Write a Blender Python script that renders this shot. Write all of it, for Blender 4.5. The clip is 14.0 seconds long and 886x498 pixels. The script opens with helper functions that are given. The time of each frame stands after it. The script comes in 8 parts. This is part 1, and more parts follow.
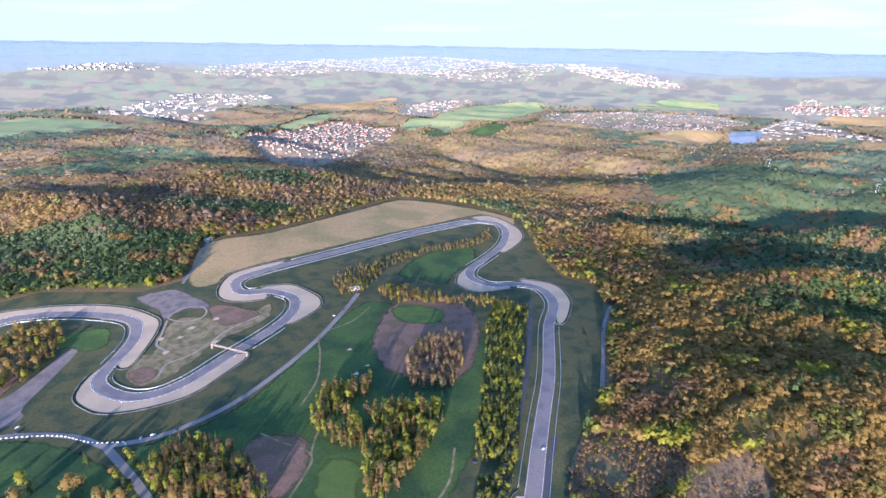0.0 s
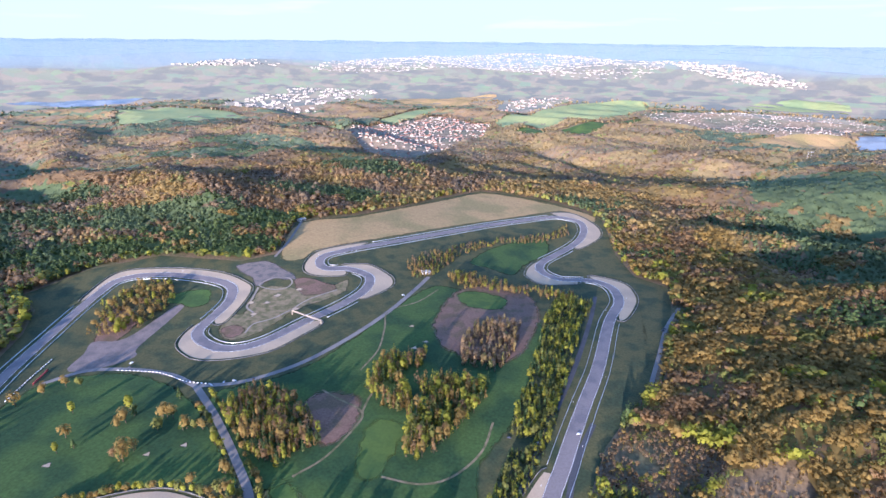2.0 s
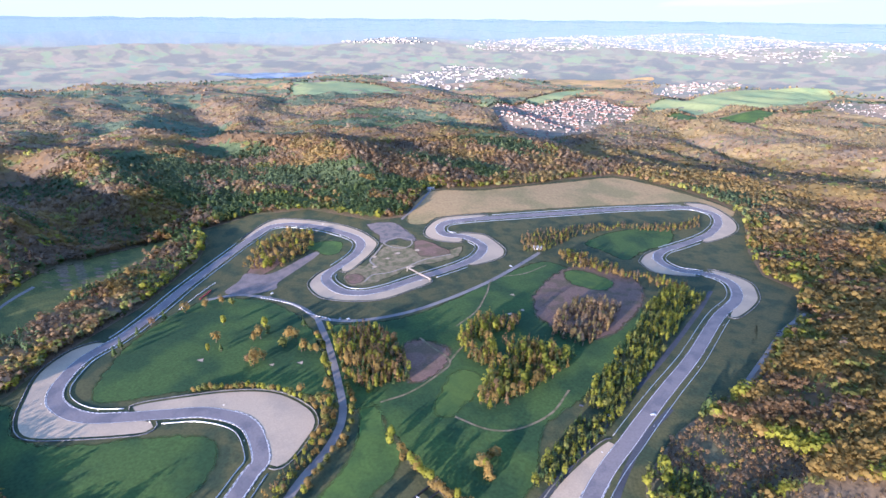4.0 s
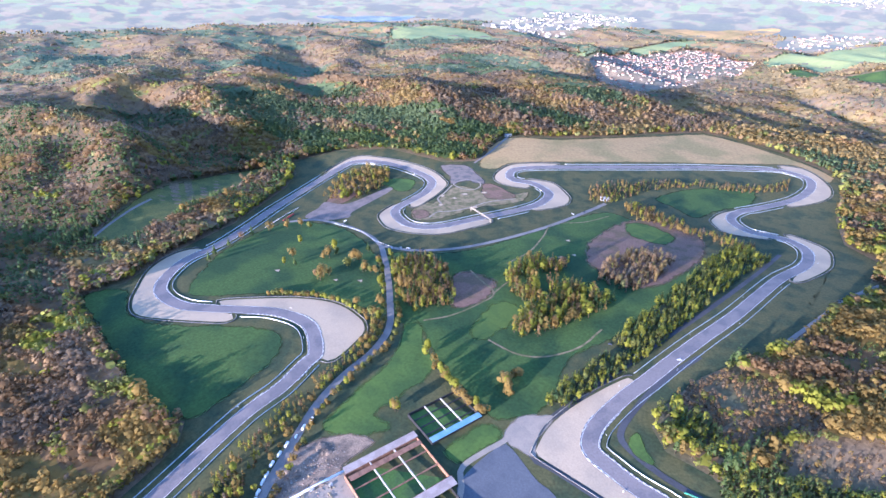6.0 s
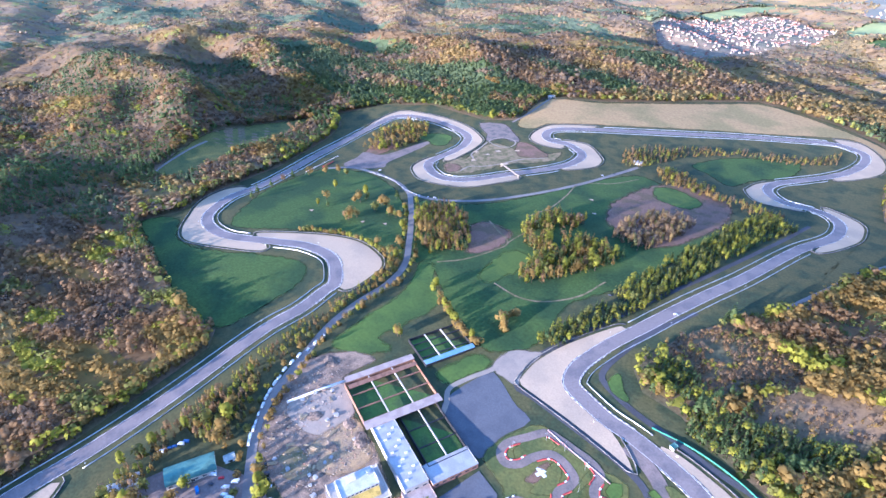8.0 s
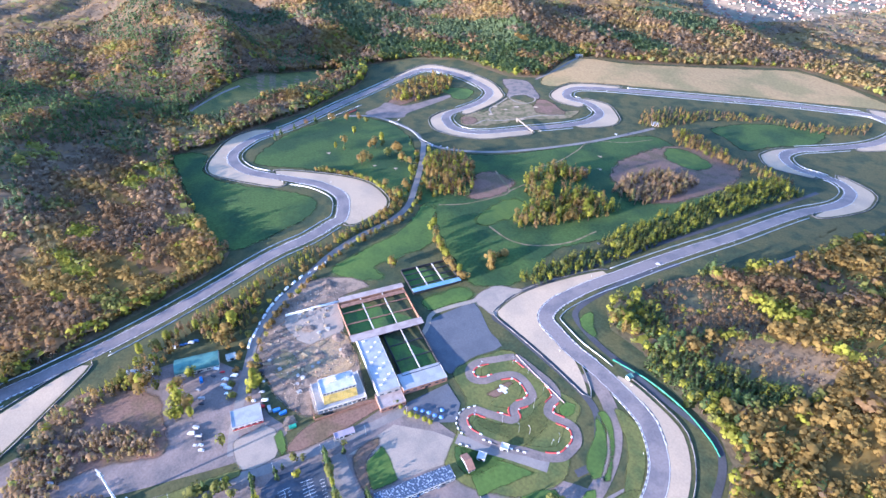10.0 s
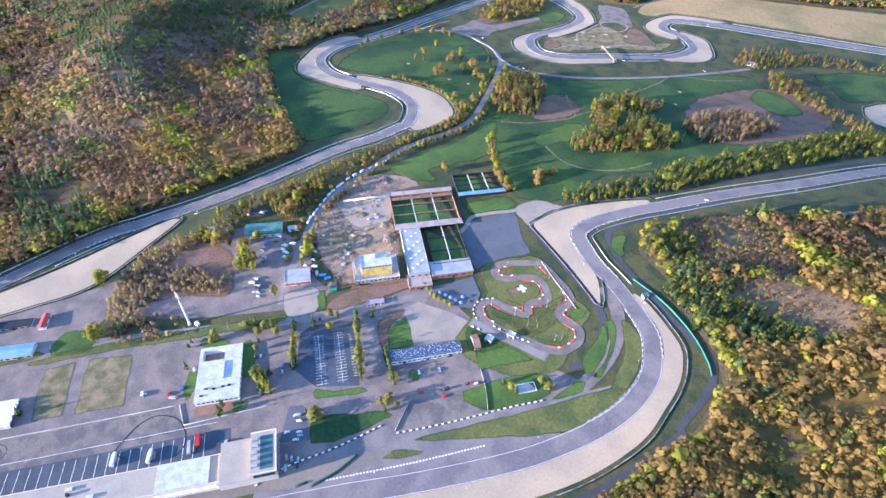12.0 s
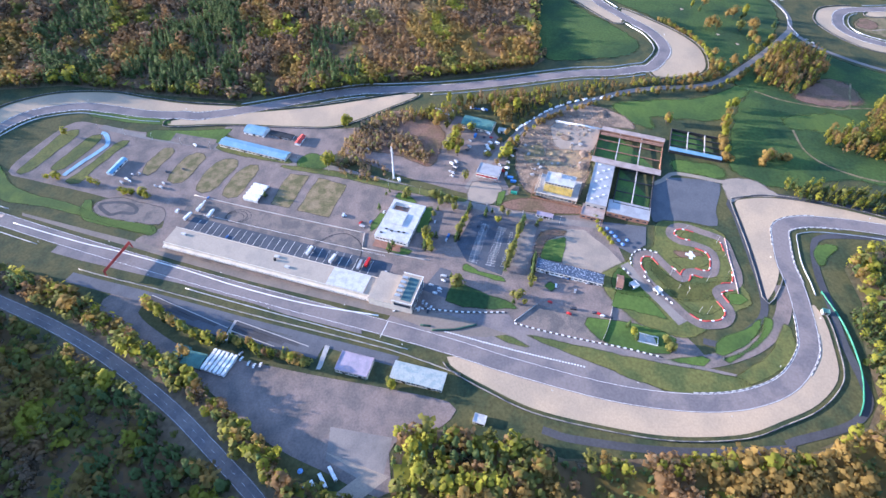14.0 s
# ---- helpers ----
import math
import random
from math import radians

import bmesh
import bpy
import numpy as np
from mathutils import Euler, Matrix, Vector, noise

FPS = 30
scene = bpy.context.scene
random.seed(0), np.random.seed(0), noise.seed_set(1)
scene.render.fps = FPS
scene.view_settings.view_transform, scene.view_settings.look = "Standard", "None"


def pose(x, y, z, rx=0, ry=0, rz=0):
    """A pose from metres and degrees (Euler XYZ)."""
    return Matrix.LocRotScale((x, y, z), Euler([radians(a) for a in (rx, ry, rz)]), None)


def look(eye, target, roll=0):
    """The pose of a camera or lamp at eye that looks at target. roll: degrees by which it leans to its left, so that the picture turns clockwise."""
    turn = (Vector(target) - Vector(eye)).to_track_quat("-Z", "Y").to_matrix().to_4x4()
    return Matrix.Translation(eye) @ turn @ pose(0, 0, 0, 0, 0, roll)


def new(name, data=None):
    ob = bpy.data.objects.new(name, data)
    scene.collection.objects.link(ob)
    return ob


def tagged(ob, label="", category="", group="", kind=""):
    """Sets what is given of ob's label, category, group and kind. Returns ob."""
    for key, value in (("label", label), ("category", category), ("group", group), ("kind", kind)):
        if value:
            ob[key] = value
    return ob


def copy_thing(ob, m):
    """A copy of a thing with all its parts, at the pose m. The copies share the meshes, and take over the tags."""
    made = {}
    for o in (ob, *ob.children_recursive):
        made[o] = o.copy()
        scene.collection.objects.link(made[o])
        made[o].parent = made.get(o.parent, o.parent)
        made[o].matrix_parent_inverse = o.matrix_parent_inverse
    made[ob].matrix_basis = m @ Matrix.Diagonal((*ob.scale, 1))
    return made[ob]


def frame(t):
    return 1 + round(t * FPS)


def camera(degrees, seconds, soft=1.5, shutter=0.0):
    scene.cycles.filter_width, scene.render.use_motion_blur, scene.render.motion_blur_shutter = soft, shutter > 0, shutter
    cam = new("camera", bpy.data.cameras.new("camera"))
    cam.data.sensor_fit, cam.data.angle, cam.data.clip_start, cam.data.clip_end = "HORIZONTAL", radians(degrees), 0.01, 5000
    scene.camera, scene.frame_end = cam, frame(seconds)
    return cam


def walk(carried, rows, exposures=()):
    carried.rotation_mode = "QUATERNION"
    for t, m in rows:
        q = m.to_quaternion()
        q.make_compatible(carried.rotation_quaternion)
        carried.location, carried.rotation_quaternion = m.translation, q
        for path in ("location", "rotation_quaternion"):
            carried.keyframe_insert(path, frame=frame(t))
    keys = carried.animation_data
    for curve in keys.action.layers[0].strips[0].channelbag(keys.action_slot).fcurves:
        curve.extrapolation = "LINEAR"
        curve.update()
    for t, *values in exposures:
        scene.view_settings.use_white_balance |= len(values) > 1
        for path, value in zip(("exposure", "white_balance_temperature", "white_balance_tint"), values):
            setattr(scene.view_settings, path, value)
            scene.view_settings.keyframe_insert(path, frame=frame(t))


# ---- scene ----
cam = camera(78.39, 14.0)
PATH = [
    (0, (0.01, 0.03, 379.40), (-0.33, 93.45, 343.73), 0.92),
    (0.5, (11.10, -9.20, 379.99), (7.96, 84.14, 344.24), 0.81),
    (1, (23.11, -17.82, 380.31), (14.30, 75.09, 344.39), 0.65),
    (1.5, (35.66, -25.42, 379.69), (22.16, 66.88, 343.65), 0.62),
    (2, (48.57, -32.79, 379.30), (30.51, 58.61, 342.96), 0.65),
    (2.5, (63.08, -41.01, 379.53), (37.27, 48.31, 342.71), 0.57),
    (3, (77.81, -46.95, 379.45), (47.94, 40.82, 341.99), 0.49),
    (3.5, (92.15, -53.62, 378.91), (57.75, 32.10, 340.59), 0.51),
    (4, (107.29, -60.60, 379.42), (65.47, 21.12, 339.77), 0.52),
    (6.5, (191.09, -77.21, 378.87), (135.99, -9.64, 329.90), 0.54),
    (7, (208.71, -77.98, 377.85), (151.95, -12.59, 327.84), 0.57),
    (7.5, (225.00, -78.60, 377.16), (166.61, -15.87, 325.64), 0.65),
    (10, (310.79, -75.92, 374.69), (248.95, -23.07, 316.53), 1.34),
    (10.5, (328.63, -74.50, 373.85), (266.69, -24.42, 313.39), 1.32),
    (11, (346.43, -73.11, 373.74), (284.05, -26.74, 310.82), 1.35),
    (11.5, (364.01, -72.09, 374.46), (300.85, -30.58, 308.98), 1.52),
    (12, (381.89, -69.00, 375.05), (317.36, -33.20, 307.56), 1.60),
    (12.5, (397.24, -66.01, 375.23), (332.86, -34.06, 305.69), 1.55),
    (13, (413.17, -62.37, 376.24), (347.75, -39.44, 304.16), 1.34),
    (13.5, (429.21, -58.13, 377.64), (362.40, -50.01, 303.68), 1.13),
    (14, (442.94, -48.39, 380.13), (376.91, -50.39, 305.06), 0.57),
]
walk(cam, [(t, look(eye, target, roll)) for t, eye, target, roll in PATH], [(0, 1.74, 4860, 26), (4, 1.86, 4820, 27), (7, 2.22, 4560, 27), (10, 2.24, 4660, 25), (14, 2.02, 4980, 22)])

# ---- light ----
SUN_AZ = math.atan2(-0.985, -0.17)      # the evening sun stands behind the first view
SUN_EL = radians(9.7)
sun_way = Vector((math.cos(SUN_AZ) * math.cos(SUN_EL), math.sin(SUN_AZ) * math.cos(SUN_EL), math.sin(SUN_EL)))
lamp = bpy.data.lights.new("sun", "SUN")
lamp.energy, lamp.angle, lamp.color = 5.0, radians(0.7), (1.0, 0.77, 0.50)
sun = new("sun", lamp)
sun.rotation_euler = sun_way.to_track_quat("Z", "Y").to_euler()
world = bpy.data.worlds.new("sky")
scene.world = world
world.use_nodes = True
wn, wl = world.node_tree.nodes, world.node_tree.links
sky = wn.new("ShaderNodeTexSky")
sky.sky_type, sky.sun_disc = "NISHITA", False
sky.sun_elevation, sky.sun_rotation = SUN_EL, math.pi / 2 - SUN_AZ
sky.altitude, sky.air_density, sky.dust_density, sky.ozone_density = 300, 1.8, 0.3, 5.0
# thin high cloud, drawn out along the horizon
where = wn.new("ShaderNodeTexCoord")
flat = wn.new("ShaderNodeMapping")
flat.inputs["Scale"].default_value = (1.2, 1.2, 14.0)
veil = wn.new("ShaderNodeTexNoise")
veil.inputs["Scale"].default_value, veil.inputs["Detail"].default_value = 2.2, 5
thin = wn.new("ShaderNodeMapRange")
thin.inputs["From Min"].default_value, thin.inputs["From Max"].default_value = 0.36, 0.62
thin.inputs["To Min"].default_value, thin.inputs["To Max"].default_value = 0.0, 0.5
blend = wn.new("ShaderNodeMix")
blend.data_type = "RGBA"
blend.inputs["B"].default_value = (1.75, 1.82, 1.95, 1)
wl.new(where.outputs["Generated"], flat.inputs["Vector"]), wl.new(flat.outputs[0], veil.inputs["Vector"])
low = wn.new("ShaderNodeSeparateXYZ")
rise_of = wn.new("ShaderNodeMapRange")
rise_of.inputs["From Min"].default_value, rise_of.inputs["From Max"].default_value = 0.0, 0.34
rise_of.inputs["To Min"].default_value, rise_of.inputs["To Max"].default_value = 0.95, 0.0
total = wn.new("ShaderNodeMath")
total.operation, total.use_clamp = "ADD", True
wl.new(where.outputs["Generated"], low.inputs[0]), wl.new(low.outputs["Z"], rise_of.inputs["Value"])
wl.new(veil.outputs["Fac"], thin.inputs["Value"])
wl.new(thin.outputs[0], total.inputs[0]), wl.new(rise_of.outputs[0], total.inputs[1]), wl.new(total.outputs[0], blend.inputs["Factor"])
wl.new(sky.outputs[0], blend.inputs["A"]), wl.new(blend.outputs["Result"], wn["Background"].inputs[0])
wn["Background"].inputs[1].default_value = 0.165

# ---- materials ----
def material(name, color, rough=0.85, vary=0.25, size=8.0, fine=0.0, metal=0.0, tint=None, island=0.0, bump=0.0, random_object=0.0, patch_at=(0.45, 0.6)):
    """A procedural surface: a base colour, patches of a second tint, grain at two sizes, and chance from piece to piece."""
    m = bpy.data.materials.new(name)
    m.use_nodes = True
    n, l = m.node_tree.nodes, m.node_tree.links
    bsdf = n["Principled BSDF"]
    bsdf.inputs["Roughness"].default_value, bsdf.inputs["Metallic"].default_value = rough, metal
    bsdf.inputs["Specular IOR Level"].default_value = 0.25
    geo = n.new("ShaderNodeNewGeometry")
    big = n.new("ShaderNodeTexNoise")
    big.inputs["Scale"].default_value, big.inputs["Detail"].default_value = 1 / size, 6
    l.new(geo.outputs["Position"], big.inputs["Vector"])
    step = n.new("ShaderNodeMapRange")
    step.inputs["From Min"].default_value, step.inputs["From Max"].default_value = patch_at
    l.new(big.outputs["Fac"], step.inputs["Value"])
    mix = n.new("ShaderNodeMix")
    mix.data_type = "RGBA"
    second = tint or tuple(c * 0.7 for c in color)
    mix.inputs["A"].default_value, mix.inputs["B"].default_value = (*color, 1), (*second, 1)
    l.new(step.outputs[0], mix.inputs["Factor"])
    grain = n.new("ShaderNodeTexNoise")
    grain.inputs["Scale"].default_value, grain.inputs["Detail"].default_value = 1 / (fine or size / 9), 4
    l.new(geo.outputs["Position"], grain.inputs["Vector"])
    spread = n.new("ShaderNodeMapRange")
    spread.inputs["From Min"].default_value, spread.inputs["From Max"].default_value = 0.25, 0.75
    spread.inputs["To Min"].default_value, spread.inputs["To Max"].default_value = 1 - vary, 1 + vary
    l.new(grain.outputs["Fac"], spread.inputs["Value"])
    value = spread.outputs[0]
    for amount, source in ((island, geo.outputs["Random Per Island"]), (random_object, None)):
        if not amount:
            continue
        if source is None:
            source = n.new("ShaderNodeObjectInfo").outputs["Random"]
        chance = n.new("ShaderNodeMapRange")
        chance.inputs["To Min"].default_value, chance.inputs["To Max"].default_value = 1 - amount, 1 + amount
        l.new(source, chance.inputs["Value"])
        times = n.new("ShaderNodeMath")
        times.operation = "MULTIPLY"
        l.new(value, times.inputs[0]), l.new(chance.outputs[0], times.inputs[1])
        value = times.outputs[0]
    hsv = n.new("ShaderNodeHueSaturation")
    l.new(mix.outputs["Result"], hsv.inputs["Color"]), l.new(value, hsv.inputs["Value"])
    l.new(hsv.outputs[0], bsdf.inputs["Base Color"])
    if bump:
        b = n.new("ShaderNodeBump")
        b.inputs["Distance"].default_value, b.inputs["Strength"].default_value = bump, 0.7
        l.new(grain.outputs["Fac"], b.inputs["Height"]), l.new(b.outputs[0], bsdf.inputs["Normal"])
    return m


FOREST_FLOOR = material("forest_floor", (0.15, 0.112, 0.07), 0.95, 0.35, 60, 4, tint=(0.10, 0.095, 0.05), bump=0.6)
VERGE = material("rough_grass", (0.115, 0.118, 0.034), 0.95, 0.3, 24, 2.2, tint=(0.07, 0.088, 0.028), bump=0.15)
LAWN = material("mown_grass", (0.075, 0.122, 0.024), 0.95, 0.22, 60, 3, tint=(0.042, 0.078, 0.02), bump=0.1)
MEADOW_GRASS = material("dark_meadow_grass", (0.052, 0.09, 0.021), 0.95, 0.3, 55, 3, tint=(0.025, 0.055, 0.018), bump=0.1)
OPEN_GRASS = material("dull_open_grass", (0.076, 0.074, 0.029), 0.95, 0.3, 28, 2.5, tint=(0.036, 0.05, 0.024), bump=0.15)
FIELD_GREEN = material("young_corn", (0.245, 0.275, 0.115), 0.95, 0.12, 160, 20, tint=(0.18, 0.235, 0.11))
GREEN = material("putting_green", (0.078, 0.118, 0.022), 0.9, 0.16, 26, 3, tint=(0.05, 0.088, 0.02))
DRY = material("dry_meadow", (0.33, 0.225, 0.10), 0.95, 0.2, 90, 5, tint=(0.23, 0.18, 0.075))
SOIL = material("bare_soil", (0.17, 0.105, 0.075), 0.95, 0.3, 20, 2, tint=(0.12, 0.085, 0.05), bump=0.2)
RUBBLE = material("rubble", (0.26, 0.19, 0.135), 0.95, 0.45, 9, 1.1, tint=(0.12, 0.095, 0.075), bump=0.5, patch_at=(0.38, 0.62))
GRAVEL = material("gravel_trap", (0.41, 0.315, 0.21), 0.95, 0.13, 45, 1.5, tint=(0.34, 0.27, 0.19), bump=0.05)
ASPHALT = material("race_asphalt", (0.195, 0.166, 0.158), 0.75, 0.17, 22, 1.8, tint=(0.142, 0.127, 0.13))
ROAD = material("pale_asphalt", (0.22, 0.195, 0.175), 0.85, 0.12, 20, 1.3, tint=(0.175, 0.158, 0.147))
DARK_ROAD = material("dark_asphalt", (0.065, 0.065, 0.072), 0.8, 0.15, 25, 2, tint=(0.05, 0.051, 0.057))
YARD = material("worn_yard", (0.205, 0.161, 0.142), 0.9, 0.2, 16, 1.6, tint=(0.13, 0.112, 0.104), patch_at=(0.4, 0.64))
PALE_YARD = material("pale_concrete_yard", (0.29, 0.24, 0.19), 0.9, 0.13, 18, 1.1, tint=(0.235, 0.2, 0.165))
SOILED_YARD = material("soiled_asphalt", (0.178, 0.146, 0.128), 0.9, 0.28, 12, 1.1, tint=(0.11, 0.10, 0.095))
WORN = material("worn_dry_grass", (0.225, 0.172, 0.10), 0.95, 0.25, 9, 1.2, tint=(0.105, 0.10, 0.043), patch_at=(0.36, 0.62))
OCHRE = material("ochre_earth", (0.34, 0.24, 0.125), 0.95, 0.4, 7, 1.0, tint=(0.22, 0.165, 0.11), bump=0.4, patch_at=(0.38, 0.62))
RUBBERED = material("rubbered_asphalt", (0.03, 0.03, 0.033), 0.8, 0.2, 8)
BAY_BLUE = material("blue_black_asphalt", (0.068, 0.078, 0.098), 0.8, 0.22, 12, 1.5, tint=(0.05, 0.06, 0.078))
TERRACE_GREY = material("blue_grey_asphalt", (0.10, 0.105, 0.12), 0.85, 0.15, 12, 1.5, tint=(0.085, 0.09, 0.105))
TAN_LANE = material("sandy_asphalt", (0.20, 0.165, 0.135), 0.85, 0.12, 30, 2, tint=(0.165, 0.14, 0.12))
WHITE = material("white_paint", (0.78, 0.77, 0.74), 0.6, 0.08, 6, tint=(0.68, 0.67, 0.64))
RED = material("red_paint", (0.45, 0.07, 0.055), 0.6, 0.1, 6)
STEEL = material("galvanised_steel", (0.5, 0.51, 0.52), 0.45, 0.1, 5, metal=0.6)
CONCRETE = material("concrete", (0.42, 0.40, 0.37), 0.9, 0.15, 9, tint=(0.34, 0.32, 0.3))
BARK = material("bark", (0.10, 0.075, 0.05), 0.95, 0.3, 2)
WATER = material("water", (0.20, 0.23, 0.26), 0.15, 0.05, 60)


def leaves(name, color, tint, island=0.08, open_twigs=0.0, thinness=0.42):
    """Thin twigs and leaves, which also let light through; bare twigs leave gaps."""
    m = material(name, color, 0.9, 0.16, 34, 5, tint=tint, island=island)
    n, l = m.node_tree.nodes, m.node_tree.links
    thin, mix = n.new("ShaderNodeBsdfTranslucent"), n.new("ShaderNodeMixShader")
    mix.inputs[0].default_value = thinness
    l.new(n["Principled BSDF"].inputs["Base Color"].links[0].from_socket, thin.inputs["Color"])
    l.new(n["Principled BSDF"].outputs[0], mix.inputs[1]), l.new(thin.outputs[0], mix.inputs[2])
    if open_twigs:
        gaps, bare = n.new("ShaderNodeMixShader"), n.new("ShaderNodeBsdfTransparent")
        gaps.inputs[0].default_value = open_twigs
        l.new(mix.outputs[0], gaps.inputs[1]), l.new(bare.outputs[0], gaps.inputs[2])
        mix = gaps
    l.new(mix.outputs[0], n["Material Output"].inputs["Surface"])
    return m


# the six kinds of the woods, from fresh to pale; pale tones also stand for haze
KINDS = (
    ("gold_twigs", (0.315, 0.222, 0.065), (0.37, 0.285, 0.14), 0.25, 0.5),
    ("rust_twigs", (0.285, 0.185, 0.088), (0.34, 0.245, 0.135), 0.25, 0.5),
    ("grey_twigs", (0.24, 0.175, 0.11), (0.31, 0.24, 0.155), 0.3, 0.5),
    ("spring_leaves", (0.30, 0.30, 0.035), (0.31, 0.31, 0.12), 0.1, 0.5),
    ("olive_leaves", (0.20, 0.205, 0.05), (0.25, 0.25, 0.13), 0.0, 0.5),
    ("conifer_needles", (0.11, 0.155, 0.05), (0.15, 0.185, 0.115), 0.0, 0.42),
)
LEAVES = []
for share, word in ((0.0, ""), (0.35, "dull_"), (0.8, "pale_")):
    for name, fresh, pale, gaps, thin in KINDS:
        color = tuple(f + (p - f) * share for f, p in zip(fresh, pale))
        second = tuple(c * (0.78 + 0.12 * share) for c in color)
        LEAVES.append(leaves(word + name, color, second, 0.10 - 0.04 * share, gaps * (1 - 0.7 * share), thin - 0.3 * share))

# ---- the lie of the land ----
HEIGHTS = [0.0, -1.8, -8.1, -9.7, -4.5, 2.4, -2.0, -2.2, -5.1, -4.3, 4.7, -1.3, 12.2, -0.5, -1.7, -2.6, -10.5, 0.6, 7.2, 20.0, 4.3, 12.7, 4.5, -16.9, 1.7, 5.3, 12.6, 5.7, -5.7, -0.7]
EYE = np.array((50.0, -30.0))
EYE_Z = 379.0
FAR_FROM, FAR_TO = 2300.0, 4250.0


def relief(x, y):
    """Height of the ground: a lattice of soft rises round the circuit, long forest ridges beyond it, and an added ridge
    for shade.
    """
    x, y = np.asarray(x, float), np.asarray(y, float)
    z, k = 0 * x, 0
    for row in range(6):
        for column in range(5):
            gx, gy = (-700 + 250 * column) * 1.15, (-350 + 275 * row) * 1.15
            z = z + HEIGHTS[k] * np.exp(-((x - gx) ** 2 + (y - gy) ** 2) / (2 * 218.5 ** 2))
            k += 1
    out = np.clip((np.hypot(x + 200, y - 330) - 850) / 900, 0, 1)
    # rises also close behind the woods' edge, but for the low ground before the pits
    rim = np.asarray(OPEN_LAND, float)
    gap = np.full(x.shape, 1e9)
    for (ax, ay), (bx, by) in zip(rim, np.roll(rim, -1, 0)):
        k = np.clip(((x - ax) * (bx - ax) + (y - ay) * (by - ay)) / max((bx - ax) ** 2 + (by - ay) ** 2, 1e-6), 0, 1)
        gap = np.minimum(gap, np.hypot(x - ax - k * (bx - ax), y - ay - k * (by - ay)))
    close = np.clip((np.where(inside(rim, x, y), 0, gap) - 45) / 220, 0, 1) * np.clip((y - np.where(x > 0, 120, -250)) / 150, 0, 1)
    out = np.maximum(out, 0.9 * close)
    out = out * out * (3 - 2 * out)
    hills = (14 * np.sin(x / 310 + 0.7) * np.sin(y / 420 + 1.1) + 16 * np.sin((x + 0.6 * y) / 530 + 2.0) + 8 * np.sin((y - 0.4 * x) / 170)
             + 10 * np.sin((0.8 * x + y) / 240 + 4.0)
             + 21 * np.sin((y + 0.25 * x) / 84 + 1.6 * np.sin(x / 260)) * np.clip(0.6 + np.sin(x / 190 + y / 330), 0, 1)
             + 8 * np.sin((y + 0.5 * x) / 33 + 1.5 * np.sin(x / 130)) * np.clip(0.45 + np.sin(x / 97 - y / 150 + 1.0), 0, 1))
    calm = np.clip((np.hypot(x + 200, y - 330) - 1700) / 1200, 0, 1)
    wide = np.clip((np.hypot(x - 50, y + 30) - 4300) / 2500, 0, 1)
    ridges = 45 * np.sin(x / 1150 + 0.4) * np.sin(y / 1500 + 1.0) + 30 * np.sin((x - 0.7 * y) / 760 + 1.0) + 22 * np.sin((x + 0.3 * y) / 420)
    # crests that keep the evening sun from the slopes behind them
    crests = 0 * x
    for x0, x1, yc, high, broad in ((-760, -480, 30, 34, 75), (230, 1400, 800, 36, 62), (330, 1300, 1110, 34, 66), (-1700, -820, 330, 42, 72), (-1700, -720, 640, 40, 74), (-1500, -500, 1040, 34, 70), (-300, 300, 1420, 30, 70)):
        window = 1 / (1 + np.exp(-np.clip((x - x0) / 45, -30, 30))) / (1 + np.exp(np.clip((x - x1) / 45, -30, 30)))
        crests = crests + high * window * np.exp(-((y - yc - 40 * np.sin(x / 130 + yc)) / broad) ** 2)
    # unseen ridge beyond the view, added to shade the low wood and car park
    shade_ridge = 68 * np.exp(-((y + 545 + 25 * np.sin(x / 70)) / 80) ** 2) / (1 + np.exp(-np.clip((x - 230) / 30, -30, 30))) / (1 + np.exp(np.clip((x - 800) / 60, -30, 30)))
    return z + shade_ridge + out * hills * (1 - 0.5 * calm) + wide * ridges + np.maximum(close * close * (3 - 2 * close), out) * crests


def lay(x, y):
    """Places of the plan as points of the world. The far country is drawn in towards the viewer, smaller as it is nearer, and keeps its angles."""
    x, y = np.asarray(x, float), np.asarray(y, float)
    dx, dy = x - EYE[0], y - EYE[1]
    far = np.maximum(np.hypot(dx, dy), 1e-6)
    room = FAR_TO - FAR_FROM
    near = np.where(far > FAR_FROM, FAR_FROM + room * (1 - np.exp(-(far - FAR_FROM) / room)), far)
    s = near / far
    return EYE[0] + dx * s, EYE[1] + dy * s, EYE_Z + (relief(x, y) - EYE_Z) * s, s


def ground_at(x, y):
    return float(lay(x, y)[2])


def inside(poly, x, y):
    p = np.asarray(poly, float)
    hit = np.zeros(np.shape(x), bool)
    for (ax, ay), (bx, by) in zip(p, np.roll(p, -1, 0)):
        if ay != by:
            hit ^= ((ay > y) != (by > y)) & (x < (bx - ax) * (y - ay) / (by - ay) + ax)
    return hit


